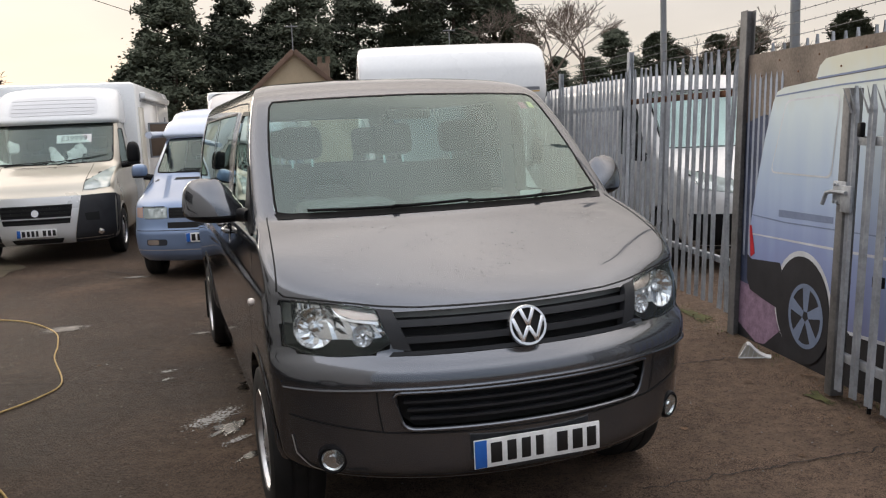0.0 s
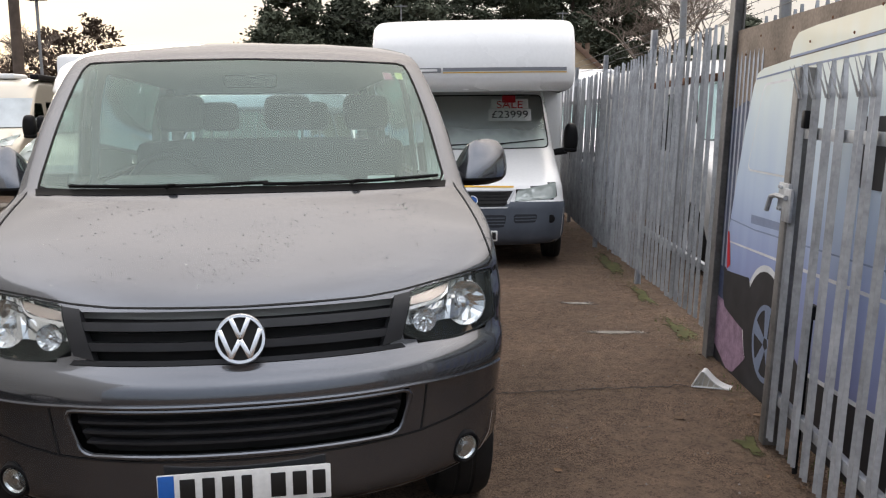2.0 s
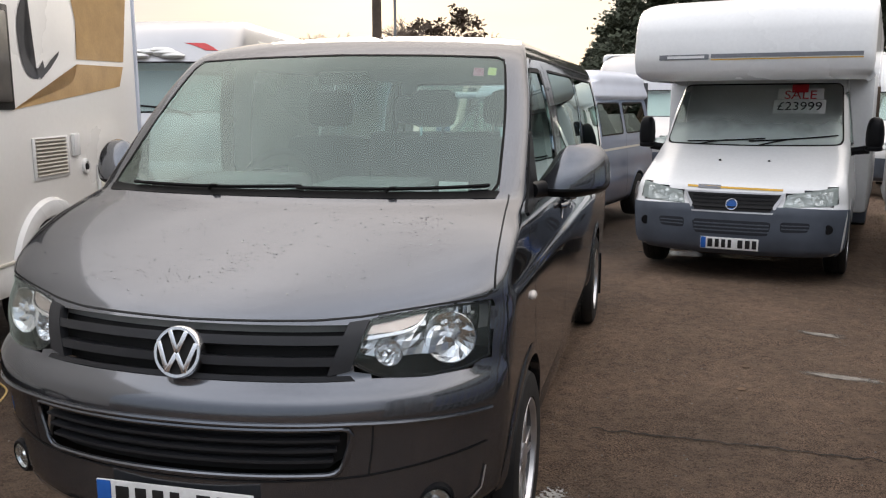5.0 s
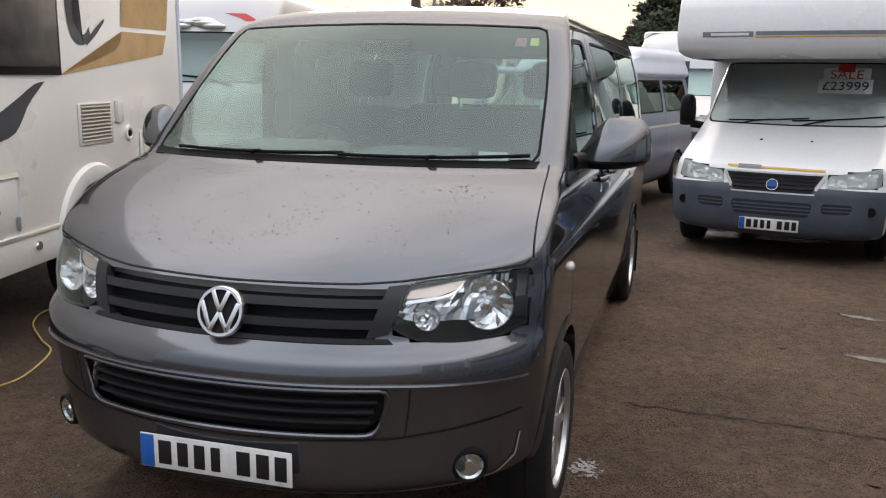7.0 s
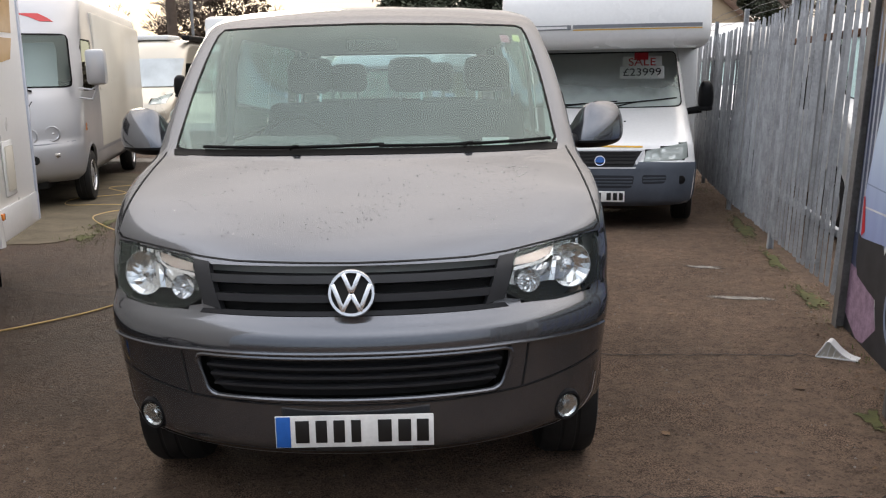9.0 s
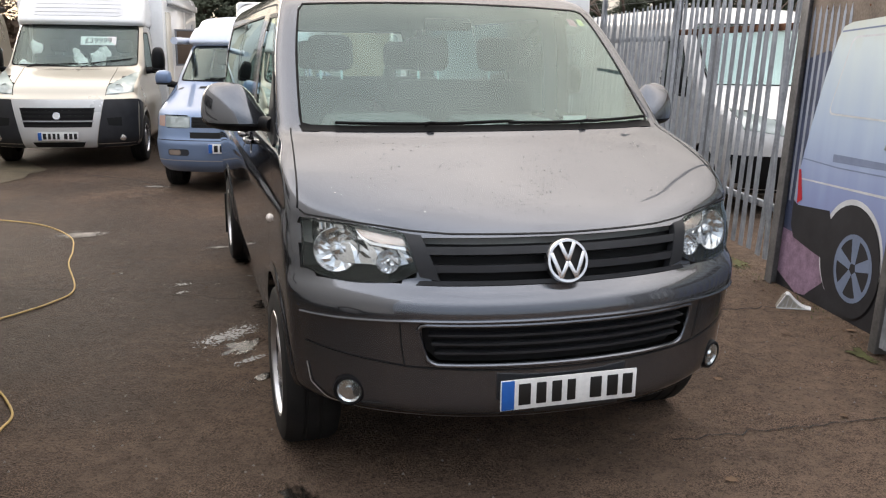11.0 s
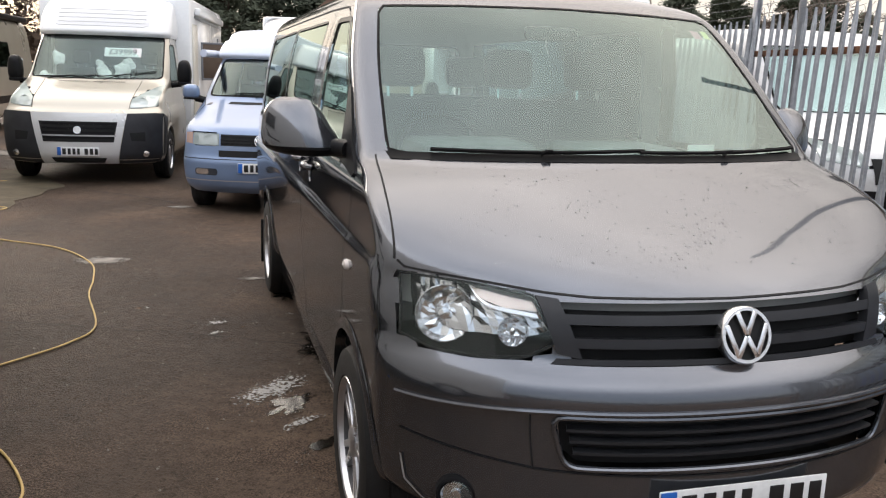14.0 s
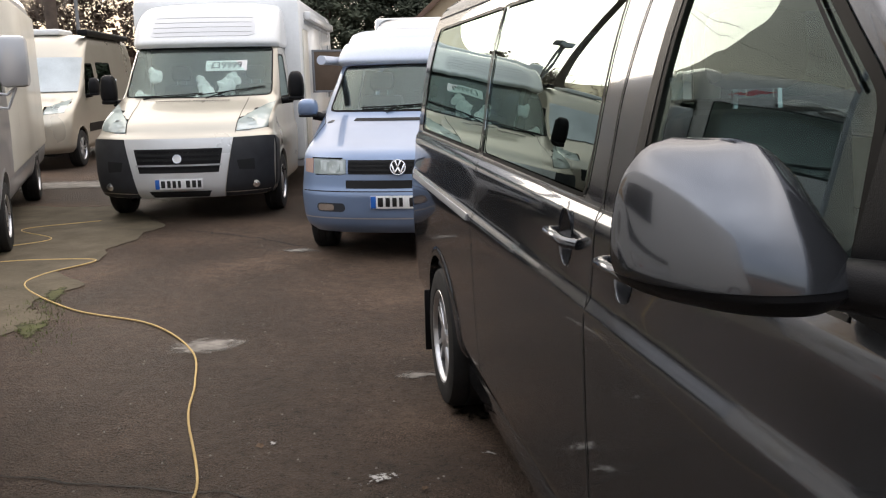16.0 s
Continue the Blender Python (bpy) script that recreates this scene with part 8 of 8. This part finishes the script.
part("latch_plate", box(-0.07, 0.06, -0.03, -0.012, 1.14, 1.27, 0.004), M_STEEL, gate)
part("latch_plate", box(0.03, 0.13, -0.04, -0.025, 1.10, 1.25, 0.004), M_STEEL, gate)
part("slide_bolt", sweep([(0.10, -0.05, 1.21), (-0.04, -0.05, 1.21), (-0.09, -0.055, 1.20), (-0.12, -0.06, 1.13)], 0.012, 8), M_STEEL, gate)
for x in (-0.05, -0.02):
    for z in (1.15, 1.25):
        part("bolt", lathe([(0.010, 0.0), (0.008, -0.008), (0.001, -0.009)], 8, "y"), M_STEEL, gate, "", pose(x, -0.03, z))
part("padlock", box(0.13, 0.17, -0.03, 0.0, 1.52, 1.60, 0.008), M_BLACKP, gate, "small black padlock")
part("drop_bolt", sweep([(0.35, 0.02, 0.02), (0.35, 0.02, 0.75)], 0.012, 8), M_BLACKP, gate)
part("bolt_stop", box(0.32, 0.38, 0.0, 0.04, 0.72, 0.78, 0.004), M_BLACKP, gate)


# ---- poles, house, trees and hedges beyond the yard ----
M_POLE = mat("weathered_pole", (0.12, 0.09, 0.07), 0.85, 0, 0, 6, 0.2, 60, 0.003)
M_LAMPGREY = mat("grey_lamp_steel", (0.25, 0.26, 0.27), 0.5, 0.4)


def slim_pole(x, y, h, r, label):
    e = thing("steel_pole", x, y, 0, label, "pole")
    part("shaft", sweep([(0, 0, 0), (0, 0, h)], [r, r * 0.85], 12), M_LAMPGREY, e)
    part("base_plate", box(-r * 2, r * 2, -r * 2, r * 2, 0, 0.02, 0.004), M_LAMPGREY, e)


slim_pole(2.20, 8.65, 4.4, 0.032, "slim grey steel pole behind the fence")
slim_pole(2.52, 6.30, 4.4, 0.036, "slim grey steel pole behind the hoarding")

pole = thing("utility_pole", -15.1, 24.7, 0, "dark wooden utility pole carrying cables", "pole")
part("shaft", sweep([(0, 0, 0), (0, 0, 9.5)], [0.17, 0.13], 14), M_POLE, pole)
part("crossarm", box(-0.8, 0.8, -0.06, 0.06, 8.6, 8.75, 0.01), M_POLE, pole)
for x in (-0.7, -0.25, 0.25, 0.7):
    part("insulator", lathe([(0.04, 0.0), (0.05, 0.04), (0.03, 0.07), (0.045, 0.1), (0.001, 0.13)], 10, "z"), M_IVORY, pole, "", pose(x, 0, 8.75))
lamp = thing("floodlight", -14.3, 24.6, 0, "grey floodlight on a slim steel post", "lamp")
part("post", sweep([(0, 0, 0), (0, 0, 5.0)], 0.045, 10), M_LAMPGREY, lamp)
part("lamp_head", box(-0.28, 0.28, -0.2, 0.16, 4.95, 5.2, 0.03, Matrix.Rotation(0.0, 4, "X")), M_LAMPGREY, lamp)
part("lamp_glass", box(-0.24, 0.24, -0.21, -0.2, 4.98, 5.16, 0.005), M_FROST, lamp)


def wire(p, q, sag, r=0.012):
    p, q = Vector(p), Vector(q)
    pts = []
    for k in range(25):
        t = k / 24
        c = p.lerp(q, t)
        c.z -= sag * 4 * t * (1 - t)
        pts.append(c)
    tagged(part("overhead_cable", sweep(pts, r, 5), M_GAP), "black overhead cable sagging between poles", "cable")


wire((-15.1, 24.7, 8.8), (-52, 30, 8.6), 0.9)
wire((-15.1, 24.7, 8.7), (6, 52, 8.4), 1.0)
wire((-15.8, 24.7, 8.8), (-52, 36, 8.2), 1.2)
wire((-15.1, 24.7, 8.0), (-6.5, 38, 5.2), 0.5)
wire((-14.6, 24.7, 8.8), (10, 60, 9.0), 1.0)

M_RENDER = mat("cream_render", (0.50, 0.40, 0.27), 0.9, 0, 0, 0.8, 0.12, 30, 0.004)
M_TILE = mat("brown_roof_tile", (0.16, 0.10, 0.07), 0.85, 0, 0, 2, 0.2, 40, 0.004, random_vary=0.15)
M_BRICK = mat("red_brick", (0.20, 0.14, 0.10), 0.85, 0, 0, 4, 0.2, 40, 0.003)


def house(x, y, turn, half, eaves, apex, deep, label):
    e = thing("house", x, y, turn, label, "house")
    bm = bmesh.new()
    pts = [(-half, 0, -0.3), (half, 0, -0.3), (half, 0, eaves), (0, 0, apex), (-half, 0, eaves)]
    f = bm.faces.new([bm.verts.new(p) for p in pts])
    r = bmesh.ops.extrude_face_region(bm, geom=[f])
    for v in r["geom"]:
        if isinstance(v, bmesh.types.BMVert):
            v.co.y += deep
    part("wall", bm, M_RENDER, e, "", None, True)
    sl = math.atan2(apex - eaves, half)
    ln = math.hypot(half, apex - eaves)
    for s in (1, -1):
        roof = part("roof", box(-0.25, ln + 0.0, -0.18, deep + 0.18, 0.02, 0.12, 0.01), M_TILE, e, "", Matrix.Translation((s * half, 0, eaves)) @ (Matrix.Rotation(math.pi, 4, "Z") if s > 0 else Matrix.Identity(4)) @ (Matrix.Translation((0, -deep if s > 0 else 0, 0))) @ Matrix.Rotation(-sl, 4, "Y"))
        for k in range(int(ln / 0.28)):
            part("tile_course", box(k * 0.28, k * 0.28 + 0.30, -0.2, deep + 0.2, 0.12, 0.14 + 0.012, 0.004, Matrix.Rotation(0.03, 4, "Y")), M_TILE, roof)
        part("bargeboard", box(-0.25, ln, -0.22, -0.18, -0.08, 0.12, 0.01), M_TILE, e, "", Matrix.Translation((s * half, 0, eaves)) @ Matrix.Rotation(-sl if s < 0 else sl, 4, "Y") @ (Matrix.Scale(-1, 4, (1, 0, 0)) if s > 0 else Matrix.Identity(4)))
    ch = new("chimney")
    ch.parent = e
    part("stack", box(0.75, 1.25, 2.2, 2.8, apex - 1.6, apex - 0.35, 0.01), M_BRICK, ch)
    for k in (0.85, 1.2):
        part("pot", lathe([(0.11, 0.0), (0.1, 0.25), (0.12, 0.3), (0.09, 0.3)], 12, "z"), M_BRICK, ch, "", pose(k, 2.5, apex - 0.35))
    a = new("aerial")
    a.parent = e
    part("mast", sweep([(-0.1, 0.6, apex - 0.3), (-0.1, 0.6, apex + 1.15)], 0.025, 8), M_LAMPGREY, a)
    part("boom", box(-0.35, 0.15, 0.58, 0.62, apex + 1.05, apex + 1.1), M_LAMPGREY, a)
    for k in range(7):
        part("element", box(-0.35 + k * 0.08, -0.335 + k * 0.08, 0.45, 0.75, apex + 1.06, apex + 1.09), M_LAMPGREY, a)


house(-6.0, 36.6, 4, 3.4, 1.9, 4.95, 9.0, "cream rendered bungalow with brown tiled gable roof")
house(0.6, 39.5, 6, 3.4, 1.9, 4.9, 9.0, "cream rendered bungalow seen beyond the motorhomes")

M_BARK = mat("bark", (0.09, 0.065, 0.05), 0.9, 0, 0, 5, 0.25, 40, 0.01)
M_CONIFER = mat("dark_conifer_leaf", (0.088, 0.104, 0.066), 0.85, 0, 0, 1.2, 0.3, 8, random_vary=0.2)
M_HEDGE = mat("brown_hedge_leaf", (0.10, 0.065, 0.04), 0.9, 0, 0, 1.0, 0.3, 8, random_vary=0.2)
M_TWIG = mat("pale_twig", (0.19, 0.15, 0.12), 0.9, 0, 0, 3, 0.2, 20)


def leaf_mass(name, seed, h, r, shape, clumps, per, size, material, low=0.06, flat=0.5):
    """A crown of small leaf blades gathered in clumps, with gaps and an uneven outline."""
    rnd = random.Random(seed)
    verts, faces = [], []
    for c in range(clumps):
        t = low + (1 - low) * rnd.random() ** 0.85
        rr = r * shape(t) * (0.75 + 0.5 * rnd.random())
        a = rnd.uniform(0, 6.28)
        d = rr * math.sqrt(rnd.random()) if rnd.random() < 0.45 else rr * rnd.uniform(0.75, 1.08)
        cx, cy, cz = d * math.cos(a), d * math.sin(a), h * t
        cr = r * rnd.uniform(0.13, 0.27) * (0.55 + 0.6 * shape(t))
        for _ in range(per):
            u = Vector((rnd.gauss(0, 0.5), rnd.gauss(0, 0.5), rnd.gauss(0, 0.5) * flat)) * cr
            s = size * rnd.uniform(0.6, 1.4)
            p = Vector((cx, cy, cz)) + u
            n1 = Vector((rnd.gauss(0, 1), rnd.gauss(0, 1), rnd.gauss(0, 0.6))).normalized()
            n2 = n1.orthogonal().normalized()
            i = len(verts)
            verts += [tuple(p - n1 * s), tuple(p + n2 * s * 0.45), tuple(p + n1 * s), tuple(p - n2 * s * 0.45)]
            faces.append((i, i + 1, i + 2, i + 3))
    me = bpy.data.meshes.new(name)
    me.from_pydata(verts, [], faces)
    me.materials.append(material)
    return me


def conifer(x, y, h, r, seed, turn, label, group="dark conifers", shape=None, per=150, clumps=200):
    e = thing("tree", x, y, turn, label, "tree", group)
    part("trunk", sweep([(0, 0, 0), (0.05, 0, h * 0.5), (0, 0.05, h * 0.97)], [0.22, 0.14, 0.03], 8), M_BARK, e)
    for k in range(9):
        t = 0.2 + 0.075 * k
        a = k * 2.4
        part("limb", sweep([(0, 0, h * t), (r * 0.35 * math.cos(a), r * 0.35 * math.sin(a), h * t + 0.2), (r * 0.75 * math.cos(a) * (1 - t * 0.6), r * 0.75 * math.sin(a) * (1 - t * 0.6), h * t + 0.1)], [0.06, 0.04, 0.015], 5), M_BARK, e)
    ob = new("crown", leaf_mass("crown", seed, h, r, shape or (lambda t: (1 - t) ** 0.55 * (0.55 + 0.45 * math.sin(min(1, t * 4) * 1.57)) + 0.05), clumps, per, 0.125, M_CONIFER))
    ob.parent = e
    return e


c1 = conifer(-14.2, 47, 9.6, 3.0, 1, 0, "tall dark evergreen tree behind the yard")
c2 = conifer(-11.4, 49, 9.2, 2.6, 2, 0, "tall dark evergreen tree behind the yard")
c3 = conifer(-7.6, 48, 9.8, 2.8, 3, 0, "tall dark evergreen tree behind the yard")
for src, x, y, sc, turn in ((c1, -4.6, 50, 1.0, 90), (c2, -1.6, 49, 1.02, 200), (c3, 0.8, 48, 0.98, 140), (c1, 3.0, 50, 0.98, 300), (c2, -9.4, 51, 0.95, 30), (c3, -17.2, 52, 0.78, 60), (c1, -19.6, 55, 0.62, 10), (c2, -22, 58, 0.55, 10), (c3, 10.5, 54, 0.72, 40), (c1, 13.5, 55, 0.70, 170), (c2, 16.5, 53, 0.68, 240), (c3, 19.5, 56, 0.72, 100), (c1, 24, 52, 0.75, 200), (c2, 7.2, 55, 0.6, 0), (c1, 9.0, 53, 0.55, 80), (c2, 12.0, 57, 0.62, 20), (c3, 15.0, 56, 0.6, 300), (c1, 18.0, 55, 0.6, 120), (c2, 21.6, 55, 0.62, 10)):
    ob = copy_thing(src, pose(x, y, 0, 0, 0, turn))
    ob.scale = (sc, sc, sc)


def bare_tree(x, y, h, seed, label, spread=0.5, depth=7, group="bare trees"):
    """A leafless tree: forked limbs down to fine twigs."""
    rnd = random.Random(seed)
    e = thing("tree", x, y, 0, label, "tree", group)
    segs = []
    def grow(p, d, ln, r, lev):
        q = p + d * ln
        segs.append((p, p.lerp(q, 0.5) + Vector((rnd.gauss(0, 0.04), rnd.gauss(0, 0.04), 0)) * ln, q, r, r * 0.68, lev))
        if lev >= depth:
            return
        for _ in range(2 if lev < 1 else rnd.choice((2, 3, 3))):
            nd = (d + Vector((rnd.gauss(0, spread), rnd.gauss(0, spread), rnd.uniform(-0.15, 0.35)))).normalized()
            grow(q if rnd.random() < 0.7 else p.lerp(q, 0.7), nd, ln * rnd.uniform(0.66, 0.86), r * 0.56, lev + 1)
    grow(Vector((0, 0, 0)), Vector((0, 0, 1)), h * 0.24, h * 0.018, 0)
    for name, lo, hi, sides in (("trunk", 0, 1, 8), ("limb", 2, 3, 5), ("twig_mass", 4, 9, 3)):
        verts, faces = [], []
        for p, m, q, r0, r1, lev in segs:
            if not lo <= lev <= hi:
                continue
            rings = []
            for c, rr in ((p, r0), (m, (r0 + r1) / 2), (q, r1)):
                d = (q - p).normalized()
                s1 = d.orthogonal().normalized()
                s2 = d.cross(s1)
                rr = max(rr, 0.012)
                rings.append(range(len(verts), len(verts) + sides))
                verts += [tuple(c + rr * (math.cos(6.283 * k / sides) * s1 + math.sin(6.283 * k / sides) * s2)) for k in range(sides)]
            for a, b in zip(rings, rings[1:]):
                for k in range(sides):
                    faces.append((a[k], a[(k + 1) % sides], b[(k + 1) % sides], b[k]))
        me = bpy.data.meshes.new(name)
        me.from_pydata(verts, [], faces)
        me.materials.append(M_BARK if lo == 0 else M_TWIG)
        ob = new(name, me)
        ob.parent = e
        if lo:
            ob["kind"] = "stuff"
    return e


b1 = bare_tree(4.6, 44, 10.8, 11, "large leafless tree with fine pale twigs")
b2 = bare_tree(7.6, 46, 10.0, 12, "large leafless tree with fine pale twigs")
b3 = bare_tree(15.5, 50, 9.0, 13, "large leafless tree with fine pale twigs", 0.5)
for src, x, y, sc, turn in ((b1, -25.5, 46, 0.82, 100), (b2, -28.5, 47, 0.8, 30), (b3, -23.5, 50, 0.66, 200), (b2, -33, 44, 0.72, 90), (b1, -38, 46, 0.7, 40), (b3, -43, 44, 0.72, 0)):
    ob = copy_thing(src, pose(x, y, 0, 0, 0, turn))
    ob.scale = (sc, sc, sc)
rnd = random.Random(5)
for k, (x, y, h, r) in enumerate([(-25.5, 46.2, 6.8, 3.0), (-28.5, 47, 6.4, 3.0), (-38, 46, 5.2, 2.6), (-43, 44.5, 5.6, 2.4)]):
    e = thing("tree", x, y, 0, "round brown autumn tree beyond the yard", "tree", "brown trees")
    part("trunk", sweep([(0, 0, 0), (0.05, 0, h * 0.6)], [0.2, 0.1], 8), M_BARK, e)
    ob = new("crown", leaf_mass("crown", 30 + k, h, r, lambda t: max(0.0, math.sin(math.pi * min(1, 0.12 + 0.86 * t))), 60, 34, 0.15, M_HEDGE, 0.3, 0.8))
    ob.parent = e
# the hedgerow that closes the yard on its far side
for name, pts, h in (("hedge", [(-62, 10), (-48, 32), (-36, 42), (-20, 50), (-6, 56), (30, 58)], 3.6), ("hedge", [(-62, 10), (-60, -20), (-40, -38), (0, -42), (34, -36), (40, 10), (30, 58)], 4.0)):
    verts, faces = [], []
    for p in along(pts, 260):
        for _ in range(70):
            c = Vector((p[0] + rnd.gauss(0, 0.8), p[1] + rnd.gauss(0, 0.8), h * (0.1 + 0.9 * rnd.random()) * (0.8 + 0.3 * noise.noise(Vector((p[0] * 0.2, p[1] * 0.2, 0))))))
            n1 = Vector((rnd.gauss(0, 1), rnd.gauss(0, 1), rnd.gauss(0, 1))).normalized()
            n2 = n1.orthogonal().normalized()
            s = rnd.uniform(0.18, 0.42)
            i = len(verts)
            verts += [tuple(c - n1 * s), tuple(c + n2 * s * 0.5), tuple(c + n1 * s), tuple(c - n2 * s * 0.5)]
            faces.append((i, i + 1, i + 2, i + 3))
    me = bpy.data.meshes.new("hedge")
    me.from_pydata(verts, [], faces)
    me.materials.append(M_HEDGE)
    tagged(new("hedge", me), "tall brown winter hedgerow round the yard", "hedge", "", "stuff")
